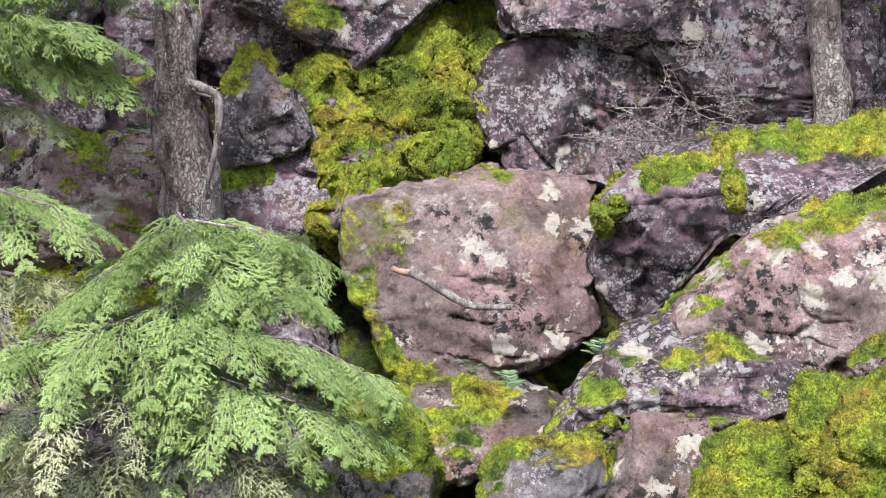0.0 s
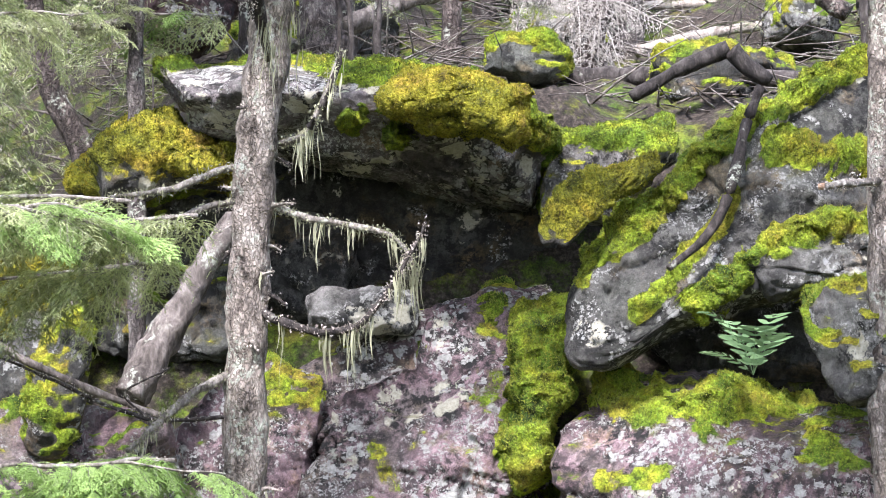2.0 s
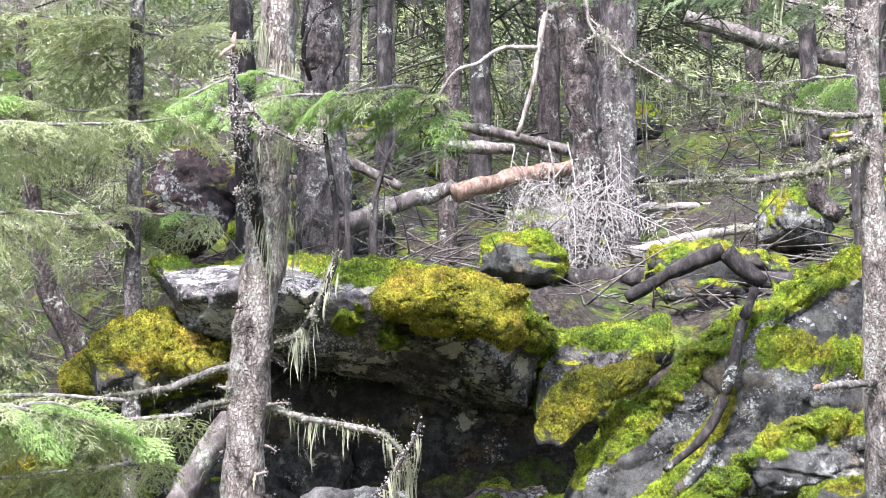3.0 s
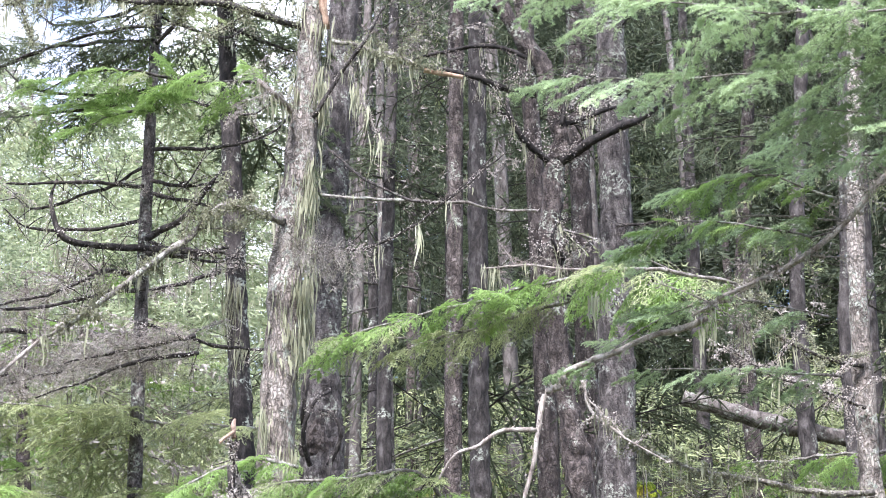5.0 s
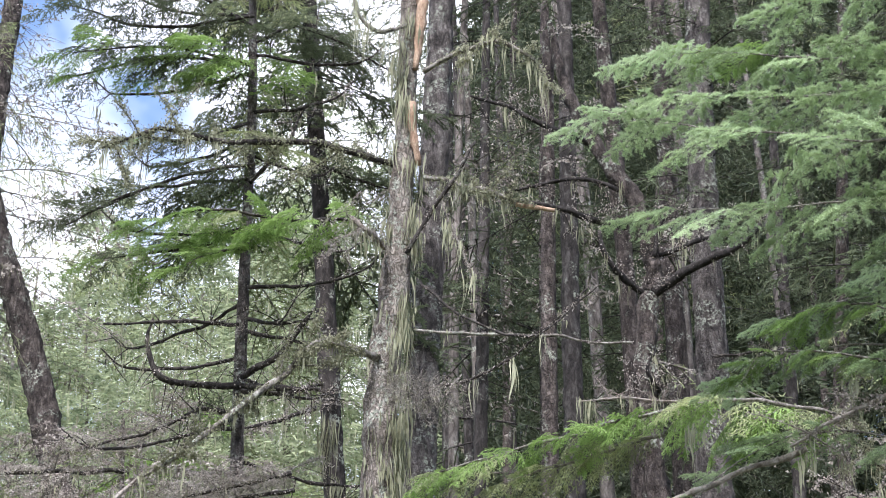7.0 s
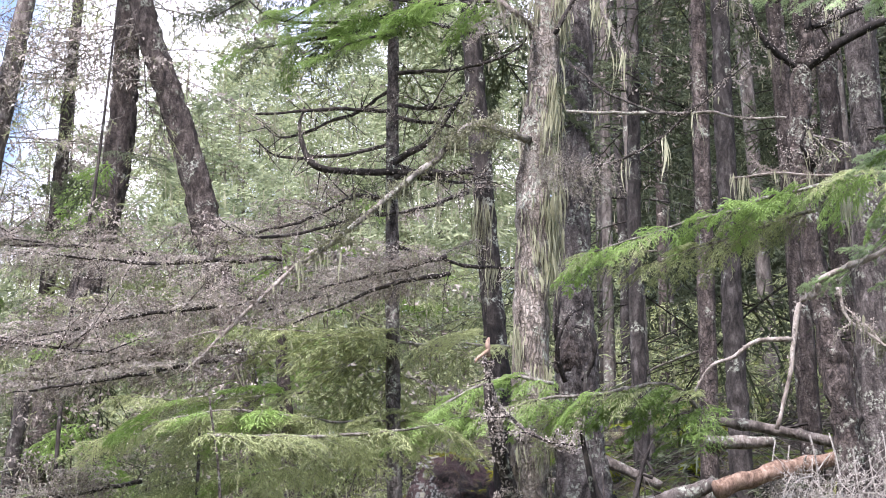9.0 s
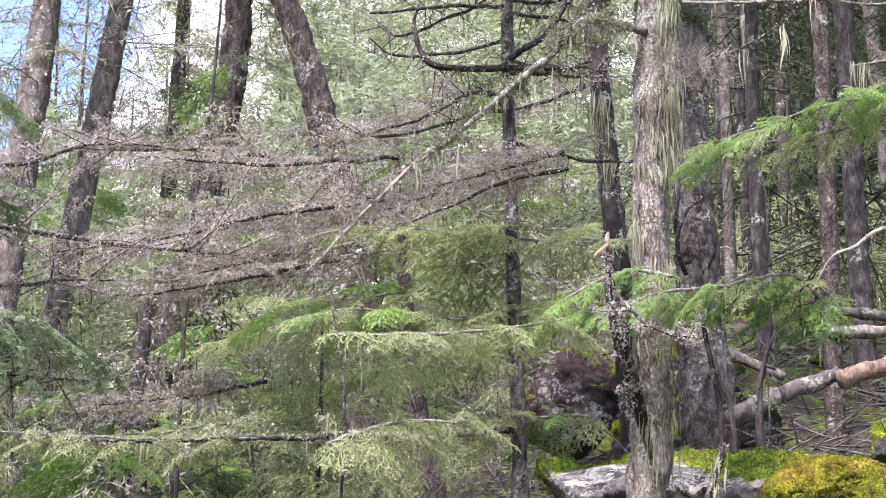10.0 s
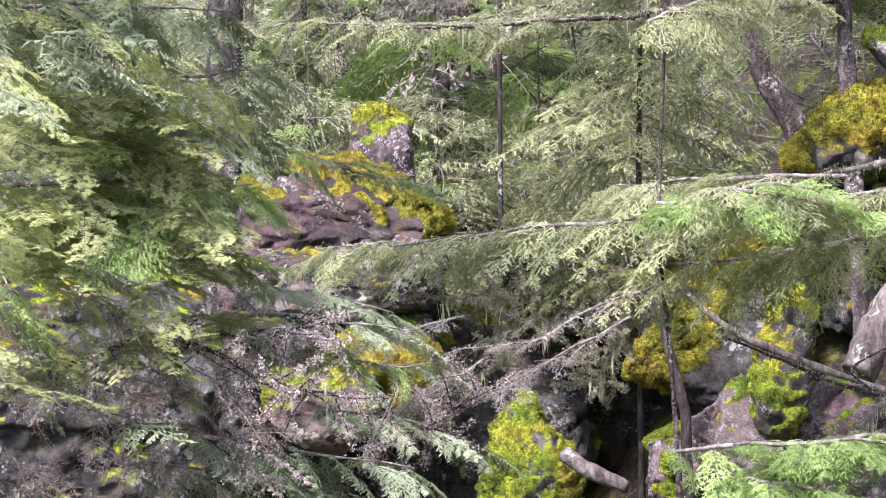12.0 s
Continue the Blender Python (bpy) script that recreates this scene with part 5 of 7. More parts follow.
limb(main_tree, [(-0.44, 11.29, 7.77), (-0.30, 11.30, 7.75), (-0.20, 11.30, 7.73)], 0.016, 0.014, 16, CUTWOOD, 0.0, 0)
limb(main_tree, [(-0.94, 11.46, 7.97), (-0.82, 11.37, 7.59), (-0.72, 11.38, 7.32)], 0.008, 0.004, 17, None, 1.5, 8, 0.28)
limb(main_tree, [(-1.28, 11.53, 7.63), (-1.36, 11.32, 7.62), (-1.47, 11.30, 7.72)], 0.018, 0.014, 18, DEADWOOD, 1.2, 6, 0.25)
limb(main_tree, [(-1.14, 11.44, 7.52), (-0.96, 11.36, 7.79), (-0.80, 11.27, 7.98), (-0.69, 11.28, 8.22)], 0.014, 0.012, 19, DARKTWIG, 0.8, 2, 0.2)
limb(main_tree, [(-1.03, 11.55, 8.93), (-0.76, 11.37, 8.95), (-0.50, 11.29, 8.95), (-0.28, 11.30, 8.77), (-0.23, 11.30, 8.60)], 0.016, 0.007, 20, None, 2.0, 18, 0.3, 8, 0.25)
limb(main_tree, [(-1.14, 11.54, 9.28), (-1.31, 11.32, 9.10), (-1.44, 11.21, 9.21), (-1.49, 11.20, 9.61)], 0.014, 0.007, 21, None, 2.0, 12, 0.35)
drape(main_tree, [(-1.33, 11.52, 4.50), (-1.30, 11.53, 5.84), (-1.26, 11.63, 6.43), (-1.21, 11.64, 7.59), (-1.17, 11.64, 8.32), (-1.15, 11.64, 9.53)], 0.085, 420, 0.24, 1, 7)
rng = np.random.default_rng(36)
trunk_line = spline([(-1.38, 11.52, 0.58), (-1.46, 11.51, 1.67), (-1.45, 11.51, 3.03), (-1.38, 11.52, 4.11), (-1.34, 11.57, 5.68)], 100)
for k in range(26):
    a = trunk_line[int(rng.uniform(2, 98))]
    t = rng.uniform(2.7, 6.8)
    w = np.array([math.cos(t), math.sin(t) * 0.8, rng.uniform(-0.3, 0.35)])
    ln = rng.uniform(0.06, 0.2)
    limb(main_tree, [tuple(a + w * 0.07), tuple(a + w * (0.08 + ln * 0.5)), tuple(a + w * (0.09 + ln) + (0, 0, rng.uniform(-0.05, 0.02)))], rng.uniform(0.008, 0.018), 0.005, 800 + k, (DEADWOOD, TWIG, DARKTWIG)[k % 3], 0.8, 1 if k % 3 == 0 else 0, 0.12, name="broken_stub")
drape(main_tree, [(-1.48, 11.51, 3.29), (-1.40, 11.51, 4.17), (-1.35, 11.52, 4.50)], 0.12, 16, 0.25, 2, 5)
for k, pts in enumerate(([(-1.07, 11.59, 9.77), (-1.06, 11.585, 9.35), (-1.09, 11.59, 8.95)], [(-1.12, 11.575, 8.68), (-1.1, 11.57, 8.46), (-1.08, 11.59, 8.25)])):
    limb(main_tree, pts, 0.045 - 0.012 * k, 0.02, 32 + k, CUTWOOD, 0.0, 0, name="bare_wood", label="pale bare wood under split bark")
for k, (at, sz) in enumerate((((-1.09, 11.25, 6.52), 0.28), ((-0.97, 11.16, 6.52), 0.26), ((-1.18, 11.24, 6.63), 0.24), ((-0.88, 11.27, 6.49), 0.2), ((-1.42, 11.31, 7.78), 0.3), ((-1.51, 11.30, 7.58), 0.25))):
    for j in range(6):
        place(main_tree, BARE[(k + j) % 3], at, 60 * j + 37 * k, -40 + 20 * (j % 4), 20 * j, sz)

right_tree = tree("pale grey trunk standing behind the long boulder", [(2.26, 12.09, 1.02), (2.21, 12.10, 1.56), (2.17, 12.11, 2.45), (2.20, 12.10, 4.30), (2.20, 12.10, 4.77), (2.23, 12.10, 6.54), (2.40, 12.06, 8.98)],
    [0.113, 0.100, 0.093, 0.087, 0.077, 0.060, 0.040], BARK_SCALY, 2, 28, 0.14)
limb(right_tree, [(2.14, 12.01, 3.62), (1.95, 11.84, 3.58), (1.79, 11.76, 3.54)], 0.024, 0.02, 40, None, 1.6)
limb(right_tree, [(1.80, 11.76, 3.54), (1.76, 11.77, 3.54)], 0.02, 0.016, 41, CUTWOOD, 0.0)
limb(right_tree, [(2.16, 12.01, 5.03), (1.95, 11.84, 4.89), (1.70, 11.78, 4.80), (1.30, 11.73, 4.75), (0.78, 11.67, 4.72)], 0.03, 0.012, 42, None, 2.6, 8, 0.12, 14, 0.2)
limb(right_tree, [(2.15, 12.01, 5.03), (2.04, 11.83, 5.03)], 0.03, 0.02, 43, None, 1.0)
limb(right_tree, [(2.05, 11.82, 5.06), (1.93, 11.84, 5.05)], 0.016, 0.012, 44, CUTWOOD, 0.0)
limb(right_tree, [(2.19, 12.00, 5.24), (1.80, 11.86, 5.19), (1.50, 11.81, 5.25), (1.16, 11.74, 5.30), (0.82, 11.67, 5.42), (0.60, 11.68, 5.60)], 0.02, 0.006, 45, None, 2.4, 14, 0.22, 20, 0.25)
limb(right_tree, [(2.20, 12.00, 6.03), (1.78, 11.87, 6.13), (1.54, 11.80, 6.32), (1.44, 11.81, 6.55)], 0.012, 0.006, 46, DARKTWIG, 2.0, 6, 0.2, 26, 0.35)
limb(right_tree, [(2.19, 12.00, 5.77), (1.90, 11.85, 5.83), (1.59, 11.79, 5.92), (1.36, 11.82, 6.11)], 0.01, 0.005, 47, DARKTWIG, 1.6, 4, 0.2, 20, 0.3)

thin_tree = tree("slender dark conifer rising behind the rocks", [(-2.36, 13.19, 2.31), (-2.41, 13.18, 4.27), (-2.42, 13.18, 4.69), (-2.46, 13.17, 6.65), (-2.46, 13.17, 6.93), (-2.47, 13.17, 8.40), (-2.47, 13.17, 9.82), (-2.55, 13.16, 11.81)],
    [0.062, 0.058, 0.054, 0.047, 0.044, 0.040, 0.036, 0.025], BARK_FLECKED, 3, 16, 0.14)
for k, (pts, r) in enumerate((([(-2.45, 13.07, 7.39), (-2.74, 12.91, 7.35), (-2.95, 12.76, 7.37), (-3.04, 12.74, 7.60), (-3.01, 12.75, 7.77)], 0.018),
        ([(-2.43, 13.08, 7.39), (-2.12, 12.93, 7.30), (-1.85, 12.87, 7.27)], 0.018),
        ([(-2.43, 13.08, 7.10), (-2.65, 12.93, 7.00), (-2.94, 12.77, 6.70)], 0.012),
        ([(-2.48, 13.07, 7.86), (-2.82, 12.79, 7.77), (-3.31, 12.57, 7.67)], 0.01),
        ([(-2.43, 13.08, 7.48), (-2.17, 12.92, 7.53), (-1.98, 12.85, 7.75), (-1.90, 12.86, 7.86)], 0.016),
        ([(-2.43, 13.08, 7.91), (-2.18, 12.92, 7.79), (-1.92, 12.96, 7.84)], 0.01))):
    limb(thin_tree, pts, r * 1.5, 0.007, 60 + k, DARKTWIG, 0.25, 3, 0.2, 10, 0.35)
for k, (pts, r) in enumerate((([(-2.44, 13.07, 9.00), (-2.18, 13.02, 9.28), (-2.05, 13.04, 9.63)], 0.012),
        ([(-2.44, 13.07, 7.18), (-2.62, 12.94, 7.18), (-2.75, 12.81, 7.09)], 0.014),
        ([(-2.43, 13.08, 7.35), (-2.08, 13.03, 7.31), (-1.84, 12.97, 7.33)], 0.016)), 6):
    limb(thin_tree, pts, r * 1.5, 0.007, 60 + k, DARKTWIG, 0.25, 3, 0.2, 10, 0.35)
crown(thin_tree, (-2.46, 13.17, 8.27), (-2.56, 13.15, 11.53), 20, 0.85, 0.6, GREYSPRAY + HEMLOCK[:1], 1, pitch=(-15, 15))
limb(thin_tree, [(-2.43, 13.08, 4.82), (-2.82, 12.59, 4.70), (-3.30, 12.16, 4.61), (-3.88, 11.67, 4.50), (-4.45, 11.25, 4.43), (-4.90, 10.95, 4.42)], 0.022, 0.006, 75, DARKTWIG, 2.4, 20, 0.22, 24, 0.3)
bough_line(thin_tree, [(-3.75, 11.71, 4.51), (-4.45, 11.25, 4.44), (-5.07, 10.77, 4.41), (-5.40, 10.49, 4.34)], 18, 0.36, GREYSPRAY, 76, 0.008, 55, -6)
limb(thin_tree, [(-2.43, 13.08, 4.86), (-2.71, 12.71, 4.71), (-3.18, 12.30, 4.59)], 0.018, 0.01, 77, None, 2.2, 6, 0.15, 8, 0.2)
crown(thin_tree, (-2.43, 13.18, 5.99), (-2.45, 13.17, 6.32), 8, 0.9, 0.8, GREYSPRAY, 78, (120, 240), (-10, 5))

rng = np.random.default_rng(61)
stem_low, stem_high = np.array((-2.44, 13.18, 6.79)), np.array((-2.51, 13.16, 11.04))
for k in range(18):
    a = stem_low + (stem_high - stem_low) * (k + rng.random()) / 18
    t, ln = rng.uniform(-0.5, 0.5) + (math.pi if k % 2 else 0), rng.uniform(0.5, 1.3)
    w = np.array([math.cos(t), math.sin(t), 0]) * ln
    limb(thin_tree, [tuple(a), tuple(a + w * 0.4 + (0, 0, -0.1 * ln)), tuple(a + w * 0.8 + (0, 0, -0.12 * ln)), tuple(a + w + (0, 0, 0.02))], 0.014, 0.004, 640 + k, DARKTWIG, 0.3, 2, 0.2, 9, 0.3)
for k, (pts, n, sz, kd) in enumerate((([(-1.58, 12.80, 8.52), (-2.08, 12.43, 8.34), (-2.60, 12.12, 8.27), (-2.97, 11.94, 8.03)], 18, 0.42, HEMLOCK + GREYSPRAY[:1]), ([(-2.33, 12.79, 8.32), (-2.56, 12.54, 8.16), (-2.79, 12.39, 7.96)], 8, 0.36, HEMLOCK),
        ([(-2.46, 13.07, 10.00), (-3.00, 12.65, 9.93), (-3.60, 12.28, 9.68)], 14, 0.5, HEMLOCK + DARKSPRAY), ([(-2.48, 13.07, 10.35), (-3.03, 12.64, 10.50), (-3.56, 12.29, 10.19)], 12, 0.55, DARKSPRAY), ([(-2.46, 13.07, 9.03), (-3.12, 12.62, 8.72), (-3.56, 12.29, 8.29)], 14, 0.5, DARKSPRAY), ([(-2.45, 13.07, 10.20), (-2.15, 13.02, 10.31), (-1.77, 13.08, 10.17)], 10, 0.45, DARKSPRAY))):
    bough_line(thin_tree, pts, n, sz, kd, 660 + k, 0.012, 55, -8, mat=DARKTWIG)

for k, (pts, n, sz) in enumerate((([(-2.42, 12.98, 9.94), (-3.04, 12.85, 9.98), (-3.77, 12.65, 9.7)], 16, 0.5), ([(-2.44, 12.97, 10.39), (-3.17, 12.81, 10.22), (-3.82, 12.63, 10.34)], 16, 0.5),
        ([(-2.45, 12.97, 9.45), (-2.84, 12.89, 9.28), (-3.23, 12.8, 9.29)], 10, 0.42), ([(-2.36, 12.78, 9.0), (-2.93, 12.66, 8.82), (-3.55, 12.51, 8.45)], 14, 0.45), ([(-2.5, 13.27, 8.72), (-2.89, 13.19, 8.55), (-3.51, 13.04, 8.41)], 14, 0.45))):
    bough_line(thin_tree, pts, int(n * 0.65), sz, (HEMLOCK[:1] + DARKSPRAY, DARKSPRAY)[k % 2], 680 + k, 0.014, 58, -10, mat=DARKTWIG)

second_tree = tree("straight dark trunk beside the draped tree", [(-2.01, 15.87, 5.59), (-2.18, 15.85, 8.17), (-2.19, 15.85, 8.20), (-2.32, 15.83, 10.31), (-2.48, 15.81, 12.54), (-2.63, 15.78, 15.92)],
    [0.104, 0.091, 0.087, 0.078, 0.065, 0.043], BARK_DIM, 4, 20, 0.12)
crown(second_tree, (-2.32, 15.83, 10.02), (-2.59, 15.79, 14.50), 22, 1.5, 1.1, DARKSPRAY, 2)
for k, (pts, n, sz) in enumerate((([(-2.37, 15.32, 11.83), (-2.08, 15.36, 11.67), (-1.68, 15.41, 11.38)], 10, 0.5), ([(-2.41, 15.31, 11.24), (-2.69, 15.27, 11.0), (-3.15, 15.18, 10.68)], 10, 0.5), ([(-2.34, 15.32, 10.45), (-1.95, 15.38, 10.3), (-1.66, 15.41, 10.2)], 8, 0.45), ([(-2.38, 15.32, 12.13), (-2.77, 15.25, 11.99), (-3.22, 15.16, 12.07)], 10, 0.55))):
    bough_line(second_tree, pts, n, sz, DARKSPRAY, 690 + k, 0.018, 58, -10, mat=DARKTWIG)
limb(second_tree, [(-2.30, 15.73, 8.35), (-2.58, 15.49, 8.15), (-2.91, 15.33, 8.00)], 0.02, 0.008, 80, DARKTWIG, 1.0, 6, 0.3, 10, 0.4)
drape(second_tree, [(-2.17, 15.85, 7.40), (-2.18, 15.85, 8.71)], 0.09, 20, 0.7, 3)

spotted_tree = tree("stout scaly conifer with a burl at mid height", [(-1.51, 16.93, 5.67), (-1.55, 16.93, 7.05), (-1.56, 16.93, 8.09), (-1.48, 16.94, 10.30), (-1.39, 16.94, 12.11), (-1.35, 16.95, 13.26), (-1.33, 16.95, 16.87)],
    [0.249, 0.194, 0.161, 0.143, 0.129, 0.120, 0.092], BARK_FLECKED, 5, 32, 0.12)
burl = rock("", (-1.55, 16.83, 7.27), 0.34, 0.47, 0.6, (0, 0, 0), 70, 2.0, 0.0, 9, BARK_RED, cell=0.02, name="burl")
burl.location = Vector(burl.location) - spotted_tree.location
burl.parent = spotted_tree
del burl["category"]
for k, pts in enumerate(([(-1.62, 16.62, 6.95), (-1.66, 16.42, 7.18), (-1.57, 16.43, 7.44), (-1.47, 16.64, 7.61)], [(-1.45, 16.54, 6.93), (-1.35, 16.44, 7.14), (-1.42, 16.44, 7.34), (-1.54, 16.63, 7.46)], [(-1.67, 16.52, 7.27), (-1.64, 16.42, 7.59), (-1.55, 16.63, 7.92)])):
    limb(spotted_tree, pts, 0.022, 0.012, 710 + k, DARKTWIG, 0.2, 0, 0.1, 6, 0.12)
double_b = tree("stout pale brown conifer trunk", [(0.96, 17.97, 5.30), (1.03, 17.97, 7.92), (1.10, 17.97, 9.56), (1.16, 17.96, 12.66), (1.39, 17.95, 17.57)], [0.2, 0.175, 0.155, 0.135, 0.09], BARK_FLECKED, 7, 24, 0.1)
small_a = tree("thin trunk on the slope above the cap rock", [(-0.49, 17.59, 5.92), (-0.44, 17.59, 7.79), (-0.39, 17.60, 10.61), (-0.33, 17.60, 13.14)], [0.086, 0.081, 0.072, 0.057], BARK_RED, 8, 14)
for lab, a, b, w, d, mt in (("pale thin trunk among the forest", (-0.24, 20.00, 9.23), (-0.19, 20.00, 13.96), 0.108, 20, BARK_DARK), ("slim grey trunk among the forest", (-1.26, 20.96, 9.63), (-1.20, 20.97, 12.36), 0.080, 21, BARK_DARK),
        ("reddish trunk among the forest", (1.04, 23.98, 13.02), (1.06, 23.98, 16.38), 0.130, 24, BARK_RED), ("slim dark trunk among the forest", (3.48, 22.74, 10.90), (3.75, 22.69, 13.88), 0.094, 23, BARK_DARK),
        ("slim brown trunk among the forest", (3.11, 24.81, 11.76), (3.32, 24.78, 14.18), 0.102, 25, BARK_RED), ("thin grey trunk among the forest", (2.61, 25.87, 12.21), (2.64, 25.87, 14.75), 0.085, 26, BARK_DARK),
        ("dark thin trunk among the forest", (2.77, 15.76, 7.54), (2.86, 15.74, 8.78), 0.061, 16, BARK_DARK), ("thin brown trunk among the forest", (-1.78, 26.94, 12.76), (-1.87, 26.94, 16.36), 0.073, 27, BARK_DARK),
        ("slim trunk above the slope", (-1.25, 21.96, 7.38), (-1.31, 21.96, 10.01), 0.089, 22, BARK_BROWN)):
    a, b = np.array(a), np.array(b)
    t = tree(lab, [tuple(a), tuple(b), tuple(b + (b - a) / np.linalg.norm(b - a) * 6)], [w, w * 0.85, w * 0.4], mt, int(d * 10), 14, 0.12)
    t["group"] = "forest trunks"
    crown(t, a * 0.3 + b * 0.7, b + (b - a) / np.linalg.norm(b - a) * 6, 16, 1.0, 0.8, FARSPRAY, int(d * 10))

crown(double_b, (1.16, 17.96, 11.37), (1.39, 17.95, 17.57), 14, 1.0, 0.8, FARSPRAY, 41)
crown(small_a, (-0.37, 17.60, 11.22), (-0.33, 17.60, 13.14), 8, 0.5, 0.5, FARBARE, 42)
crown(spotted_tree, (-1.34, 16.95, 14.28), (-1.33, 16.95, 16.87), 8, 1.0, 0.8, FARSPRAY, 43)
for k, pts in enumerate(([(1.10, 17.77, 9.59), (1.49, 17.44, 9.49), (1.78, 17.21, 9.42)], [(1.00, 17.77, 9.14), (0.75, 17.48, 8.96), (0.54, 17.39, 8.82)], [(1.13, 17.76, 10.96), (1.41, 17.44, 10.90), (1.75, 17.21, 10.71)])):
    limb(double_b, pts, 0.014, 0.006, 720 + k, DARKTWIG, 0.5, 3, 0.25, 12, 0.35)

crooked_tree = tree("dark crooked twin trunk draped in twigs and lichen", [(0.70, 17.29, 5.16), (0.69, 17.29, 6.65), (0.57, 17.29, 7.65), (0.47, 17.29, 8.73), (0.49, 17.29, 9.85), (0.59, 17.29, 10.25), (0.43, 17.29, 11.03), (0.12, 17.30, 11.59), (-0.16, 17.30, 12.29), (-0.31, 17.30, 13.10)],
    [0.14, 0.125, 0.11, 0.1, 0.095, 0.08, 0.085, 0.07, 0.055, 0.03], BARK_RED, 9, 18, 0.3)
for k, (pts, r0, r1) in enumerate((([(0.50, 17.29, 9.99), (0.68, 17.19, 10.08), (1.04, 16.97, 10.19), (1.35, 16.85, 10.29), (1.56, 16.83, 10.48)], 0.034, 0.016),
        ([(0.36, 17.30, 10.76), (0.02, 17.10, 10.76), (-0.18, 17.00, 10.80), (-0.55, 16.99, 10.89)], 0.026, 0.012),
        ([(0.50, 17.29, 10.02), (0.27, 17.10, 10.16), (0.12, 17.00, 10.35), (0.10, 17.00, 10.58)], 0.022, 0.01),
        ([(0.04, 17.30, 11.66), (-0.44, 17.09, 11.80), (-0.76, 17.08, 11.99), (-1.08, 17.07, 12.12)], 0.018, 0.008),
        ([(0.59, 17.29, 10.42), (0.85, 17.18, 10.45), (1.12, 17.16, 10.55)], 0.018, 0.01))):
    limb(crooked_tree, pts, r0 * 1.5, r1 * 1.5, 90 + k, BARK_BLACK, 0.3, 4, 0.3, 12, 0.4)
for k, (pts, r0, r1) in enumerate((([(0.40, 17.30, 11.09), (-0.02, 17.20, 11.23), (-0.45, 17.19, 11.18), (-0.77, 17.18, 11.09)], 0.016, 0.008),
        ([(0.59, 17.19, 9.01), (0.47, 17.09, 9.19), (0.55, 17.09, 9.35)], 0.014, 0.006),
        ([(0.59, 17.19, 10.37), (0.65, 17.19, 10.67), (0.77, 17.18, 10.96)], 0.014, 0.006)), 5):
    limb(crooked_tree, pts, r0 * 1.5, r1 * 1.5, 90 + k, BARK_BLACK, 0.3, 4, 0.3, 12, 0.4)
limb(crooked_tree, [(0.73, 16.88, 8.77), (0.33, 16.80, 8.80), (-0.16, 16.70, 8.74)], 0.012, 0.005, 99, DEADWOOD, 1.0, 14, 0.3, 10, 0.3)

for k, at in enumerate(((0.37, 16.80, 6.21), (0.55, 16.79, 6.21), (0.74, 16.78, 6.06), (0.88, 16.88, 6.03), (0.23, 16.90, 6.14), (0.55, 16.79, 5.82), (0.78, 16.78, 5.62), (0.08, 16.80, 6.16), (0.36, 16.80, 6.01), (0.68, 16.79, 5.43), (0.93, 16.77, 6.20))):
    for j in range(3):
        place(crooked_tree, PALETWIGS[(k + j) % 2], (at[0], at[1], at[2] + 0.25 - 0.2 * j), 120 * j + 29 * k, -75 + 30 * j, 30 * j, 0.85 - 0.02 * k)
# leaning trees at the forest edge
left_a = tree("leaning dark trunk at the forest edge", [(-9.55, 24.18, 6.09), (-9.26, 24.29, 8.13), (-8.42, 24.60, 12.49), (-8.43, 24.59, 12.71), (-8.33, 24.63, 15.28), (-8.20, 24.67, 19.02)], [0.240, 0.211, 0.197, 0.183, 0.169, 0.127], BARK_RED, 10, 16, 0.14)
left_b = tree("dark trunk leaning the other way", [(-6.44, 24.16, 9.77), (-6.67, 24.09, 10.67), (-7.15, 23.96, 12.53), (-7.32, 23.91, 12.75), (-7.87, 23.73, 14.77), (-8.30, 23.58, 16.91)], [0.217, 0.203, 0.190, 0.183, 0.163, 0.122], BARK_RED, 11, 16, 0.14)
left_c = tree("pale leaning trunk at the forest edge", [(-11.69, 24.34, 6.81), (-11.58, 24.39, 8.16), (-11.24, 24.55, 12.48), (-10.92, 24.69, 16.86)], [0.264, 0.249, 0.220, 0.146], BARK_BROWN, 12, 16)
left_d = tree("pale straight trunk at the forest edge", [(-11.41, 25.57, 7.02), (-11.35, 25.59, 8.43), (-10.69, 25.88, 13.65), (-10.25, 26.06, 17.51)], [0.228, 0.213, 0.182, 0.106], BARK_BROWN, 13, 16)
left_h = tree("slim trunk standing against the sky", [(-10.22, 27.14, 10.57), (-10.12, 27.18, 13.57), (-10.00, 27.22, 18.12)], [0.126, 0.110, 0.071], BARK_RED, 20, 14)
left_e = tree("slim pale trunk among the saplings", [(-8.25, 20.39, 5.05), (-8.09, 20.46, 6.16), (-8.00, 20.49, 6.66), (-7.87, 20.55, 8.40)], [0.119, 0.107, 0.095, 0.084], BARK_DARK, 17, 14)
left_f = tree("mossy leaning trunk beyond the cap rock", [(-3.46, 16.64, 4.61), (-3.74, 16.58, 5.18), (-3.90, 16.55, 5.92), (-4.01, 16.52, 6.97), (-4.07, 16.50, 7.80), (-4.10, 16.50, 8.64)], [0.111, 0.097, 0.078, 0.060, 0.037, 0.014], BARK_RED, 18, 16)
left_g = tree("dark trunk behind the cedar", [(-8.35, 15.95, 5.70), (-8.35, 15.95, 6.73), (-8.34, 15.95, 8.42)], [0.156, 0.146, 0.127], BARK_DARK, 19, 16)
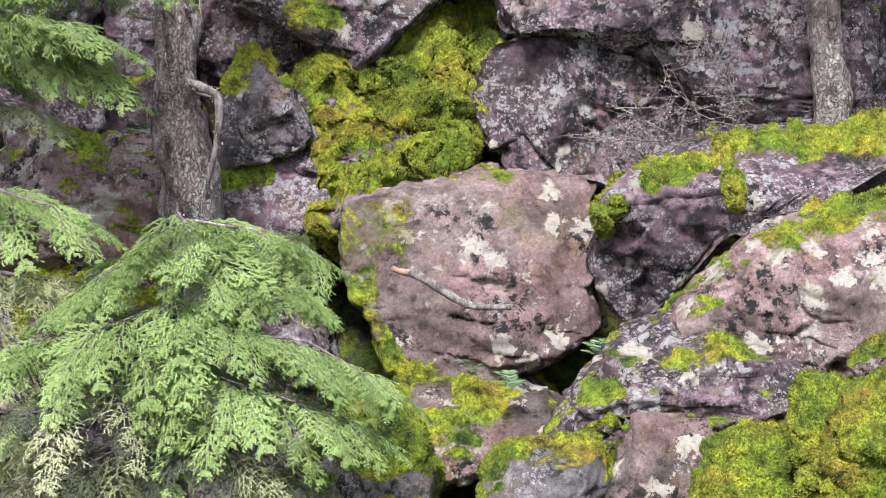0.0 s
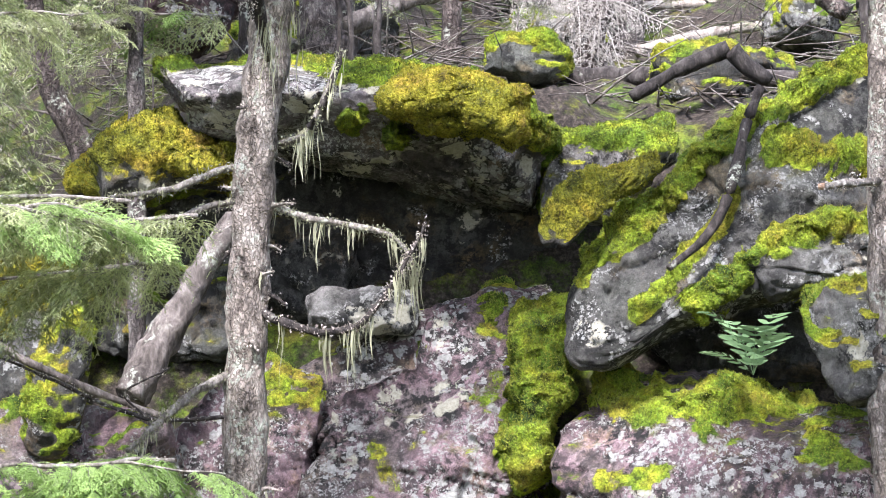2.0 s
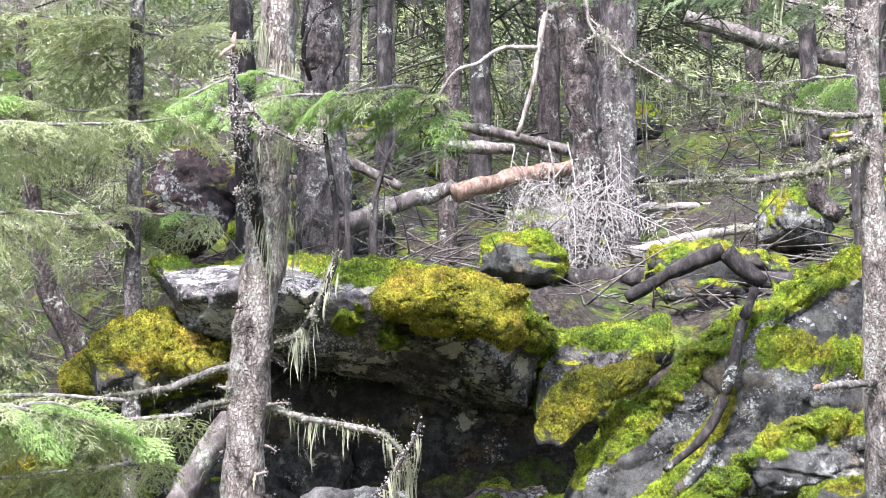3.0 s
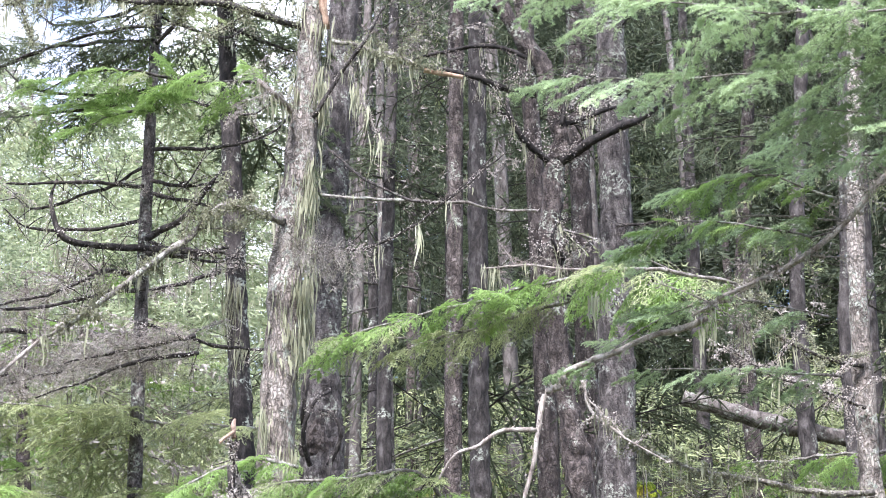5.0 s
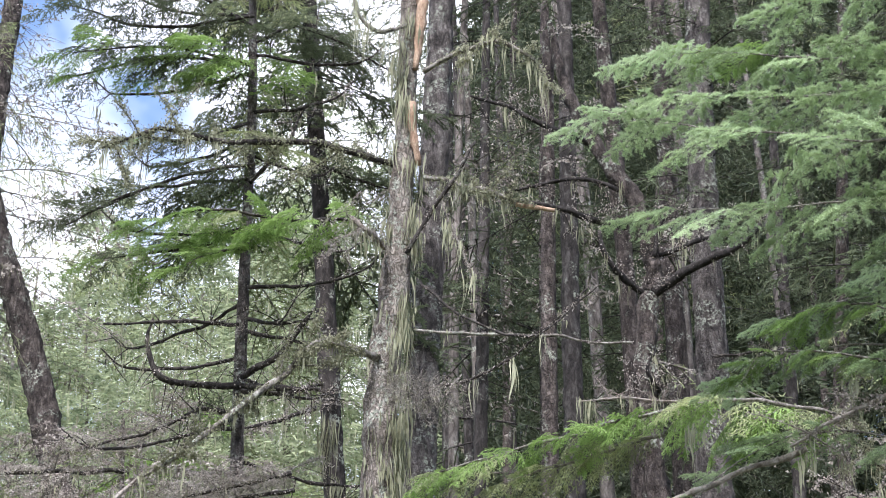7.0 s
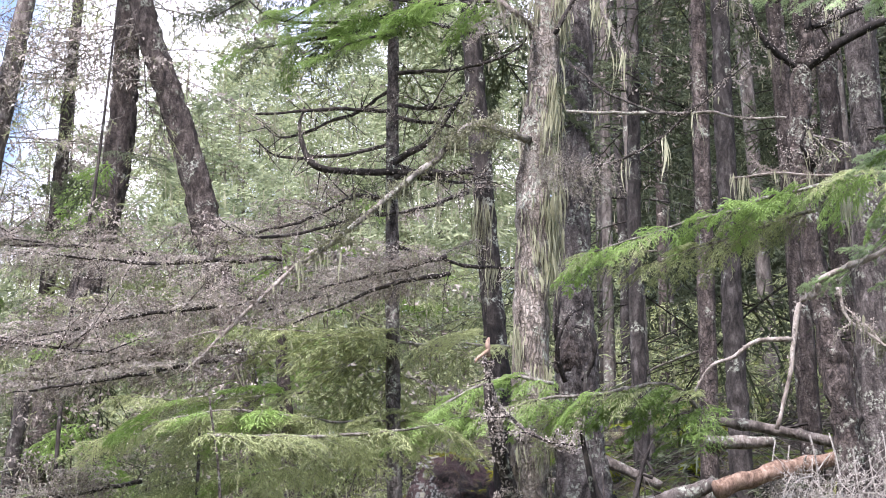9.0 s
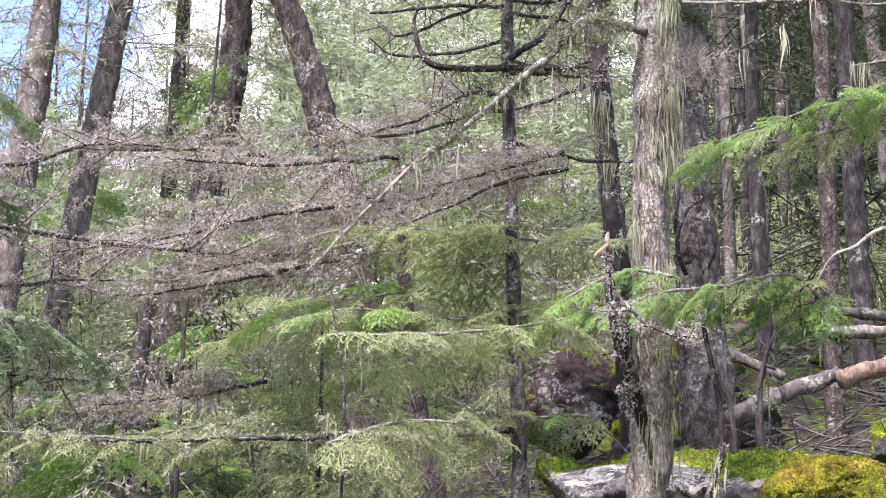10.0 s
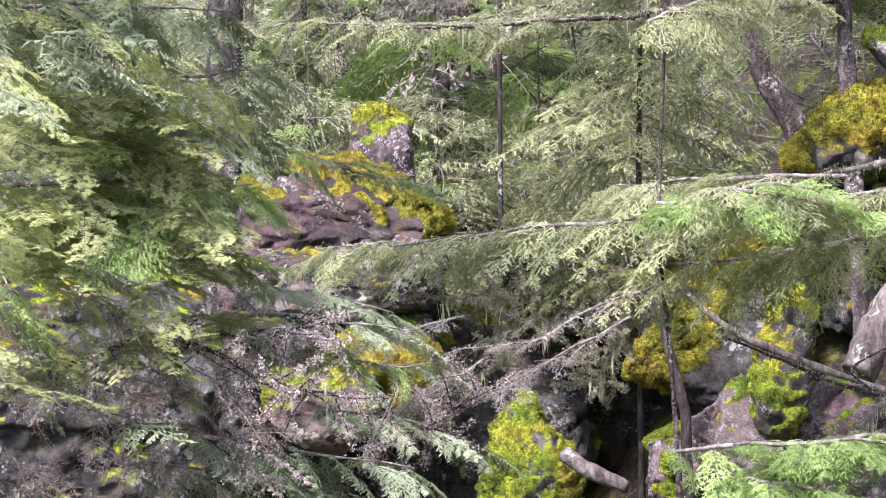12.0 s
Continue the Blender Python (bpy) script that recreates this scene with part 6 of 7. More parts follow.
for k, (t, a, b, n) in enumerate(((left_a, (-8.20, 24.67, 13.93), (-8.20, 24.67, 19.02), 14), (left_b, (-7.58, 23.82, 13.54), (-8.33, 23.57, 17.36), 16), (left_c, (-11.21, 24.56, 12.65), (-10.95, 24.68, 16.68), 14), (left_d, (-10.69, 25.88, 13.65), (-10.25, 26.06, 17.51), 14), (left_h, (-10.12, 27.18, 13.57), (-10.00, 27.22, 18.12), 12), (left_e, (-8.00, 20.49, 6.66), (-7.78, 20.58, 9.73), 10), (left_f, (-4.03, 16.51, 7.23), (-4.10, 16.50, 8.53), 10))):
    crown(t, a, b, int(n * 1.8), 1.1, 0.8, FARBARE + FARLIGHT[:1], 30 + k)
crown(left_g, (-8.35, 15.95, 7.09), (-8.34, 15.95, 8.42), 8, 0.6, 0.5, FARBARE + FARLIGHT[:1], 44)
for k, (a, sz) in enumerate((((-7.39, 21.78, 12.21), 0.5), ((-6.95, 21.93, 12.21), 0.55), ((-6.56, 22.04, 12.21), 0.5), ((-6.24, 22.14, 12.31), 0.45))):
    place(left_b, FARLIGHT[k % 3], a, 180 - 60 * k, -8, 0, sz)

snag = tree("thin dark broken snag with a splintered top", [(-1.34, 11.37, 4.20), (-1.38, 11.12, 4.40), (-1.40, 10.91, 4.60), (-1.42, 10.71, 4.80), (-1.45, 10.60, 5.02), (-1.45, 10.50, 5.19)], [0.027, 0.030, 0.036, 0.027, 0.027, 0.024], BARK_DIM, 14, 12, 0.55, name="snag", rooted=False)
limb(snag, [(-1.44, 10.50, 5.14), (-1.45, 10.50, 5.21), (-1.44, 10.50, 5.25)], 0.016, 0.005, 110, PEELED, 0.0, label="splintered reddish top")
limb(snag, [(-1.44, 10.50, 5.16), (-1.48, 10.40, 5.10), (-1.50, 10.39, 5.07)], 0.01, 0.006, 111, CUTWOOD, 0.0)
limb(snag, [(-1.38, 11.01, 4.34), (-1.40, 10.81, 4.57), (-1.42, 10.50, 4.89), (-1.44, 10.40, 5.11)], 0.008, 0.006, 115, DARKTWIG, 0.8, 0, 0.1, 34, 0.09)
limb(snag, [(-1.43, 10.60, 4.92), (-1.32, 10.52, 4.79), (-1.16, 10.44, 4.65), (-0.95, 10.46, 4.60)], 0.012, 0.005, 112, DARKTWIG, 1.8, 2, 0.15, 10, 0.2)
drape(snag, [(-1.32, 11.12, 4.14), (-1.43, 11.11, 4.65)], 0.04, 10, 0.25, 5, 4)
stick = tree("thin dark bent stick with a forked foot", [(-1.10, 11.25, 3.79), (-1.01, 11.25, 3.96), (-0.92, 11.26, 4.25), (-0.96, 11.26, 4.60), (-1.01, 11.26, 4.89), (-1.00, 11.26, 4.96), (-0.98, 11.26, 5.28)], [0.021, 0.018, 0.018, 0.015, 0.015, 0.012, 0.009], BARK_DIM, 15, 8, 0.25, name="dead_stem", category="stick", rooted=False)
for k, pts in enumerate(([(-0.94, 14.47, 5.22), (-0.87, 14.47, 5.58), (-0.79, 14.48, 5.79)], [(-1.12, 14.46, 5.19), (-1.19, 14.45, 5.40), (-1.25, 14.45, 5.74)], [(-0.92, 14.47, 5.41), (-0.78, 14.48, 5.51), (-0.91, 14.47, 5.74)])):
    tree("short dark dead stem on the forest floor", pts, [0.02, 0.016, 0.006], BARK_DARK, 120 + k, 8, 0.2, name="dead_stem", category="stick")["group"] = "dead stems"


# ---- logs and sticks lying about ----
def log(label, pts, radii, mat, seed=0, end=None, name="fallen_log", category="log"):
    ob = tree(label, pts, radii, mat, seed, 18, 0.26, name, category, rooted=False)
    if end:
        limb(ob, end, radii[-1] * 0.95, radii[-1] * 0.7, seed, CUTWOOD, 0.0, name="broken_end", label="pale splintered end")
    return ob


log("grey fallen log leaning against the rocks", [(-2.30, 12.59, 2.39), (-2.17, 12.72, 2.67), (-1.98, 12.85, 3.07), (-1.65, 13.10, 3.75)], [0.113, 0.106, 0.092, 0.070], BARK_BROWN, 16)
log("broken reddish log lying on the forest floor", [(0.56, 16.99, 6.29), (0.08, 16.80, 6.15), (-0.41, 16.60, 5.96)], [0.06, 0.068, 0.072], PEELED, 130)
log("rotten brown log lying between moss ridges", [(1.56, 12.72, 4.32), (1.45, 12.64, 4.05), (1.35, 12.52, 3.68), (1.2, 12.43, 3.37), (0.95, 12.36, 3.15)], [0.028, 0.036, 0.038, 0.03, 0.018], BARK_DIM, 145)
log("grey fallen log among dead stems", [(-1.28, 16.25, 5.59), (-0.93, 16.47, 5.81), (-0.44, 16.79, 6.06)], [0.085, 0.075, 0.06], BARK_BROWN, 131)
log("weathered log end above the slash", [(-0.50, 17.49, 6.63), (-0.21, 17.50, 6.61), (0.09, 17.50, 6.60)], [0.047, 0.052, 0.043], BARK_GREY, 132)
log("weathered log across the slope", [(-0.43, 18.50, 7.11), (0.09, 18.50, 7.00), (0.61, 18.49, 6.86)], [0.045, 0.055, 0.045], BARK_BROWN, 133)
log("grey log slanting through the undergrowth", [(-1.44, 16.94, 6.38), (-1.16, 16.96, 6.26), (-0.87, 16.98, 6.11)], [0.051, 0.046, 0.037], BARK_GREY, 134)
log("dark forked root propped on the slope", [(0.88, 14.77, 4.70), (1.21, 14.75, 4.88), (1.58, 14.72, 5.04)], [0.048, 0.052, 0.064], BARK_BLACK, 135)
log("dark slanting root on the slope", [(1.60, 14.71, 5.02), (1.73, 14.70, 4.89), (1.87, 14.68, 4.79)], [0.064, 0.060, 0.048], BARK_BLACK, 136)
log("long log lying high on the slope", [(2.18, 23.90, 10.07), (3.18, 23.79, 9.70), (4.15, 23.64, 9.40)], [0.098, 0.104, 0.091], BARK_BROWN, 137)
log("twisted red-brown root on the slope", [(2.54, 15.29, 5.44), (2.38, 15.32, 5.57), (2.35, 15.32, 5.75), (2.43, 15.31, 5.88)], [0.059, 0.076, 0.067, 0.034], BARK_RED, 138, name="root", category="root")
log("lichened stick with a pale broken tip on the slab", [(0.39, 11.69, 0.04), (0.15, 11.70, 0.05), (-0.04, 11.70, 0.16), (-0.19, 11.70, 0.25)], [0.022, 0.025, 0.025, 0.025], TWIG, 139, [(-0.18, 11.70, 0.24), (-0.29, 11.70, 0.26)], name="fallen_stick", category="stick")
log("broken brown stick behind the sapling", [(-0.60, 11.18, -0.27), (-0.78, 11.17, -0.19), (-0.99, 11.16, -0.11)], [0.043, 0.036, 0.024], BARK_BROWN, 140, name="fallen_stick", category="stick")
log("mossy stem fallen across the cave mouth", [(-4.14, 12.54, 1.93), (-3.94, 12.49, 1.82), (-3.71, 12.46, 1.72)], [0.049, 0.049, 0.042], BARK_BROWN, 141)
log("thin brown stick slanting before the rocks", [(-3.14, 11.58, 2.87), (-2.82, 11.66, 2.59), (-2.36, 11.77, 2.38), (-1.96, 11.84, 2.23)], [0.016, 0.020, 0.023, 0.020], BARK_BROWN, 142, name="dead_stem", category="stick")


# ---- saplings and living boughs ----
sapling = tree("young hemlock with drooping pale green boughs", [(-1.29, 9.92, -0.87), (-1.29, 9.92, -0.15), (-1.26, 9.92, 0.59)], [0.060, 0.041, 0.016], BARK_BROWN, 150, 12)
for k, (pts, n, sz, kd) in enumerate((([(-1.22, 9.86, 0.7), (-0.87, 9.86, 0.65), (-0.62, 9.88, 0.54)], 15, 0.34, HEMLOCK),
        ([(-1.22, 9.7, 0.55), (-0.93, 9.66, 0.46), (-0.68, 9.68, 0.37)], 14, 0.34, HEMLOCK),
        ([(-1.25, 9.6, 0.36), (-0.94, 9.45, 0.24), (-0.58, 9.48, 0.14), (-0.25, 9.5, -0.05)], 22, 0.38, HEMLOCK),
        ([(-1.25, 9.6, 0.08), (-0.86, 9.36, -0.03), (-0.38, 9.39, -0.19)], 16, 0.4, HEMLOCK),
        ([(-1.27, 9.75, 0.62), (-1.5, 9.58, 0.52), (-1.71, 9.55, 0.36)], 12, 0.34, HEMLOCK),
        ([(-1.28, 9.65, 0.34), (-1.62, 9.36, 0.23), (-1.97, 9.29, 0.16)], 12, 0.4, HEMLOCK))):
    bough_line(sapling, pts, int(n * 1.7), sz * 1.12, kd, 1500 + k, 0.008, 66, -18)
# lower tiers: dark needles mixed in to paint the sapling's shaded underside
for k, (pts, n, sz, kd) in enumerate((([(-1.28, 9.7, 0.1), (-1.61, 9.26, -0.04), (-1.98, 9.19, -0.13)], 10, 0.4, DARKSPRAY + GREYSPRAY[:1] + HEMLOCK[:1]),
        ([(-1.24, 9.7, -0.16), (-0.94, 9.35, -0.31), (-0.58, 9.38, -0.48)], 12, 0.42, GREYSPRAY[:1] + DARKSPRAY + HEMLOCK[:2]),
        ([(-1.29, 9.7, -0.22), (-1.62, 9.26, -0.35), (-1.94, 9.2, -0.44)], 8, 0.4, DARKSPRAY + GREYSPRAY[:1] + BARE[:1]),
        ([(-1.24, 9.75, 0.75), (-1.16, 9.62, 0.62), (-1.08, 9.5, 0.46)], 8, 0.32, HEMLOCK)), 6):
    bough_line(sapling, pts, int(n * 1.7), sz * 1.12, kd, 1500 + k, 0.008, 66, -18)
side_tree = tree("hemlock with long layered boughs", [(-2.85, 10.52, 1.31), (-2.88, 10.51, 2.32), (-2.93, 10.50, 3.07), (-2.88, 10.51, 4.31), (-2.96, 10.49, 4.98)], [0.014, 0.012, 0.01, 0.008, 0.005], BARK_RED, 151, 14)
for k, (pts, n, sz, kd) in enumerate((([(-2.43, 10.11, 1.74), (-2.11, 9.98, 1.69), (-1.65, 9.96, 1.58)], 12, 0.45, HEMLOCK),
        ([(-2.46, 10.11, 0.84), (-2.13, 9.98, 0.83), (-1.77, 9.94, 0.72)], 10, 0.4, HEMLOCK),
        ([(-2.46, 10.10, 0.46), (-2.13, 9.97, 0.44), (-1.72, 9.95, 0.39)], 10, 0.45, GREYSPRAY),
        ([(-2.78, 10.02, 3.08), (-2.45, 9.90, 3.14), (-2.09, 9.88, 3.08), (-1.78, 9.94, 2.95)], 14, 0.4, GREYSPRAY[:2] + HEMLOCK[:1]),
        ([(-2.81, 10.22, 1.87), (-2.26, 10.15, 1.91), (-1.84, 10.13, 1.91), (-1.39, 10.21, 1.87)], 14, 0.36, HEMLOCK),
        ([(-2.80, 10.22, 1.64), (-2.47, 10.10, 1.59), (-2.05, 10.09, 1.54), (-1.67, 10.16, 1.35)], 16, 0.42, HEMLOCK))):
    bough_line(side_tree, pts, int(n * 1.5), sz * 1.1, kd, 160 + k, 0.012, 55, -12)
for k, (pts, n, sz, kd) in enumerate((([(-2.80, 10.22, 1.31), (-2.51, 10.09, 1.29), (-2.04, 10.10, 1.24)], 12, 0.42, GREYSPRAY),
        ([(-2.47, 10.10, 0.04), (-2.14, 9.97, 0.12), (-1.81, 9.94, 0.01)], 14, 0.5, GREYSPRAY),
        ([(-2.48, 10.10, -0.35), (-2.15, 9.97, -0.33), (-1.64, 9.86, -0.47)], 16, 0.55, GREYSPRAY),
        ([(-2.82, 10.12, 3.12), (-2.48, 10.00, 3.13), (-2.14, 9.97, 3.16), (-1.79, 10.04, 3.00)], 10, 0.36, HEMLOCK),
        ([(-2.97, 10.49, 4.16), (-2.64, 10.47, 4.25), (-2.17, 10.48, 4.25)], 10, 0.4, GREYSPRAY),
        ([(-2.97, 10.49, 4.77), (-2.38, 10.54, 4.75), (-1.69, 10.57, 4.79)], 12, 0.4, GREYSPRAY)), 6):
    bough_line(side_tree, pts, int(n * 1.5), sz * 1.1, kd, 160 + k, 0.012, 55, -12)
for k, (pts, n, sz, kd) in enumerate((([(-1.59, 10.48, 3.19), (-2.53, 10.50, 3.13), (-3.43, 10.45, 3.09), (-4.19, 10.39, 3.04), (-4.79, 10.24, 3.01)], 40, 0.46, GREYSPRAY),
        ([(-1.77, 10.45, 2.94), (-2.39, 10.53, 2.89), (-3.15, 10.54, 2.84), (-3.61, 10.50, 2.89)], 26, 0.46, GREYSPRAY),
        ([(-1.98, 10.72, 3.31), (-2.71, 10.66, 3.32), (-3.20, 10.63, 3.31)], 12, 0.4, GREYSPRAY),
        ([(-1.67, 10.37, 1.95), (-2.08, 10.29, 1.90), (-2.49, 10.20, 1.68)], 12, 0.42, HEMLOCK)), 12):
    bough_line(side_tree, pts, int(n * 1.5), sz * 1.1, kd, 160 + k, 0.012, 55, -12)
for k, pts in enumerate(([(-3.01, 10.58, 2.72), (-3.27, 10.40, 2.68), (-3.55, 10.31, 2.60), (-3.83, 10.21, 2.45)], [(-3.07, 10.56, 2.69), (-3.18, 10.42, 2.47), (-3.24, 10.41, 2.21)], [(-3.30, 10.49, 2.66), (-3.60, 10.29, 2.72), (-4.07, 10.11, 2.69)], [(-3.72, 10.35, 2.55), (-3.74, 10.24, 2.36), (-3.97, 10.15, 2.19), (-4.30, 10.02, 1.95)])):
    limb(side_tree, pts, 0.009, 0.003, 190 + k, TWIG, 2.6, 7, 0.14, 34, 0.28)

mid_sapling = tree("young hemlock with airy tiers of boughs", [(-4.18, 14.41, 3.04), (-4.16, 14.41, 4.28), (-4.13, 14.42, 5.56), (-4.14, 14.42, 6.17)], [0.022, 0.02, 0.014, 0.005], BARK_DARK, 152, 10)
crown(mid_sapling, (-4.17, 14.41, 3.45), (-4.14, 14.42, 6.12), 44, 1.25, 0.6, GREYSPRAY, 6, (0, 360), (-14, 6))
for k, (pts, n, sz) in enumerate((([(-1.69, 13.90, 6.35), (-2.43, 13.28, 6.21), (-3.04, 12.84, 6.18), (-3.50, 12.52, 6.12)], 22, 0.5), ([(-2.07, 13.44, 5.73), (-2.76, 13.01, 5.58), (-3.48, 12.52, 5.54), (-4.07, 12.14, 5.26)], 24, 0.6), ([(-3.05, 13.25, 5.89), (-3.67, 12.78, 5.70), (-4.01, 12.37, 5.63)], 12, 0.5),
        ([(-1.88, 13.67, 5.03), (-2.36, 13.29, 4.96), (-2.68, 13.03, 4.83)], 10, 0.5), ([(-4.28, 13.33, 5.05), (-4.78, 12.73, 4.85), (-5.33, 12.18, 4.71)], 14, 0.5), ([(-3.01, 14.18, 5.58), (-3.29, 13.61, 5.44), (-3.68, 13.30, 5.30)], 10, 0.6))):
    bough_line(mid_sapling, pts, n, sz, GREYSPRAY + HEMLOCK[:1], 200 + k, 0.01, 60, -6)

# hemlock and fir boughs that hang in from a tree beside the view
fir_tree = tree("fir with long boughs reaching over the slope", [(2.49, 8.44, 2.88), (2.82, 8.33, 5.23), (3.01, 8.27, 7.74)], [0.14, 0.12, 0.06], BARK_BROWN, 153, 16)
for k, (pts, n, sz, kd) in enumerate((([(2.29, 8.50, 6.59), (1.81, 8.51, 6.51), (1.22, 8.41, 6.46), (0.57, 8.38, 6.53), (0.05, 8.40, 6.68)], 24, 0.42, FIR),
        ([(2.28, 8.60, 6.29), (1.63, 8.65, 6.30), (0.96, 8.65, 6.25), (0.30, 8.59, 6.24)], 24, 0.42, FIR),
        ([(2.35, 8.58, 6.95), (1.68, 8.64, 6.88), (1.00, 8.64, 6.84), (0.38, 8.59, 6.87)], 24, 0.42, FIR),
        ([(2.26, 8.71, 5.99), (1.89, 8.80, 6.08), (1.52, 8.87, 6.18)], 12, 0.4, FIR),
        ([(2.04, 9.28, 6.16), (1.75, 9.24, 6.13), (1.43, 9.29, 6.23)], 8, 0.3, FIR))):
    bough_line(fir_tree, pts, int(n * 0.62), sz * 1.15, kd, 220 + k, 0.006, 42, -12)
for k, (pts, n, sz, kd) in enumerate((([(1.70, 9.45, 5.85), (1.28, 9.41, 5.88), (0.92, 9.46, 5.84), (0.69, 9.47, 5.70)], 14, 0.32, FIR),
        ([(1.67, 9.45, 6.13), (1.30, 9.41, 6.11), (0.90, 9.46, 6.05)], 10, 0.28, FIR),
        ([(1.60, 9.47, 5.35), (1.11, 9.43, 5.44), (0.77, 9.37, 5.33), (0.37, 9.29, 5.01)], 18, 0.3, FIR),
        ([(1.63, 9.46, 5.05), (1.22, 9.42, 5.06), (0.68, 9.38, 5.07)], 12, 0.26, FIR),
        ([(2.14, 8.64, 7.79), (1.61, 8.65, 7.63), (1.07, 8.63, 7.37)], 14, 0.45, FIR),
        ([(2.05, 8.66, 7.08), (1.38, 8.69, 7.07), (0.83, 8.66, 7.11), (0.31, 8.69, 7.17)], 18, 0.4, FIR)), 5):
    bough_line(fir_tree, pts, int(n * 0.62), sz * 1.15, kd, 220 + k, 0.006, 42, -12)
for k, pts in enumerate(([(1.65, 9.25, 5.89), (1.34, 9.30, 6.04), (1.09, 9.34, 6.02), (0.93, 9.35, 5.98)],
        [(1.52, 9.28, 5.70), (1.16, 9.33, 5.80), (0.83, 9.36, 5.82), (0.70, 9.37, 5.68)], [(1.05, 9.34, 7.59), (0.81, 9.37, 7.56), (0.54, 9.38, 7.64)])):
    bough_line(fir_tree, pts, 12, 0.22, HEMLOCK, 232 + k, 0.006, 55, -6)
limb(fir_tree, [(2.09, 9.27, 6.19), (1.88, 9.31, 6.00), (1.68, 9.35, 5.79), (1.39, 9.40, 5.58), (1.10, 9.34, 5.43), (0.91, 9.36, 5.32)], 0.016, 0.008, 240, DEADWOOD, 0.5, 6, 0.18, 30, 0.35)
limb(fir_tree, [(1.01, 9.45, 5.35), (0.59, 9.38, 5.18), (0.33, 9.29, 5.04), (0.28, 9.30, 4.95), (0.20, 9.30, 4.92), (0.16, 9.30, 4.74), (0.13, 9.30, 4.54), (0.06, 9.30, 4.32)], 0.016, 0.01, 241, DEADWOOD, 0.2, 0, label="bleached bent dead branch")
limb(fir_tree, [(0.16, 9.30, 4.75), (0.01, 9.30, 4.75), (-0.11, 9.30, 4.67), (-0.22, 9.30, 4.63), (-0.30, 9.30, 4.51)], 0.011, 0.005, 242, DEADWOOD, 0.2, 0)
limb(fir_tree, [(0.37, 9.29, 4.98), (0.40, 9.29, 4.84), (0.53, 9.29, 4.72), (0.78, 9.27, 4.55)], 0.008, 0.004, 243, DEADWOOD, 0.6, 2, 0.2, 6, 0.2)
drape(fir_tree, [(0.45, 9.29, 5.42), (0.45, 9.29, 5.39)], 0.01, 3, 0.14, 6, 8)
drape(fir_tree, [(0.98, 9.25, 5.25), (0.98, 9.25, 5.22)], 0.01, 3, 0.18, 7, 8)
drape(fir_tree, [(1.21, 9.22, 5.61), (1.22, 9.22, 5.59)], 0.01, 3, 0.1, 8, 8)
hem_tree = tree("hemlock with heavy boughs over the cap rock", [(2.86, 11.14, 3.30), (3.30, 11.02, 6.77), (3.64, 10.91, 9.47)], [0.14, 0.12, 0.06], BARK_BROWN, 154, 16)
for k, (pts, n, sz, kd) in enumerate((([(1.36, 11.12, 6.22), (0.80, 10.97, 6.27), (0.38, 10.89, 6.19), (-0.10, 10.80, 6.03), (-0.56, 10.69, 5.86), (-0.93, 10.66, 5.75)], 34, 0.42, HEMLOCK + GREYSPRAY[:1]), ([(0.38, 10.99, 6.08), (-0.10, 10.90, 5.91), (-0.57, 10.79, 5.73)], 14, 0.36, GREYSPRAY), ([(-0.26, 11.40, 4.96), (-0.51, 11.19, 5.15), (-0.89, 11.06, 5.08), (-1.26, 11.03, 5.04), (-1.72, 10.97, 4.94)], 30, 0.38, HEMLOCK + GREYSPRAY[:1]),
        ([(-1.16, 11.24, 5.22), (-1.45, 11.21, 5.25), (-1.74, 11.06, 5.07), (-1.95, 11.03, 4.89)], 14, 0.32, HEMLOCK), ([(2.57, 11.11, 5.23), (2.24, 12.80, 5.73), (1.65, 13.90, 6.04)], 12, 0.4, HEMLOCK))):
    bough_line(hem_tree, pts, n, sz, kd, 250 + k, 0.012, 55, -18)

# cedar and fir in deep shade beside the outcrop
cedar = tree("cedar with dense hanging grey-green sprays", [(-5.78, 7.66, 0.16), (-5.84, 7.62, 2.61), (-5.86, 7.60, 5.50), (-5.59, 7.80, 6.09)], [0.16, 0.14, 0.1, 0.03], BARK_BROWN, 155, 16)
rng = np.random.default_rng(7)
for k in range(90):
    y = rng.uniform(-1.2, 2.4)
    a = np.array((-5.45, 7.91, 2.78)) + np.array((rng.uniform(-0.35, 0.62), rng.uniform(-0.6, 0.5), y))
    place(cedar, (SHADEFIR + CEDAR[:2] + (BROWNSPRAY if y < 0.1 else []))[k % (7 if y < 0.1 else 5)], tuple(a), rng.uniform(-70, 60), rng.uniform(-40, 5), rng.normal() * 22, rng.uniform(0.4, 0.7))
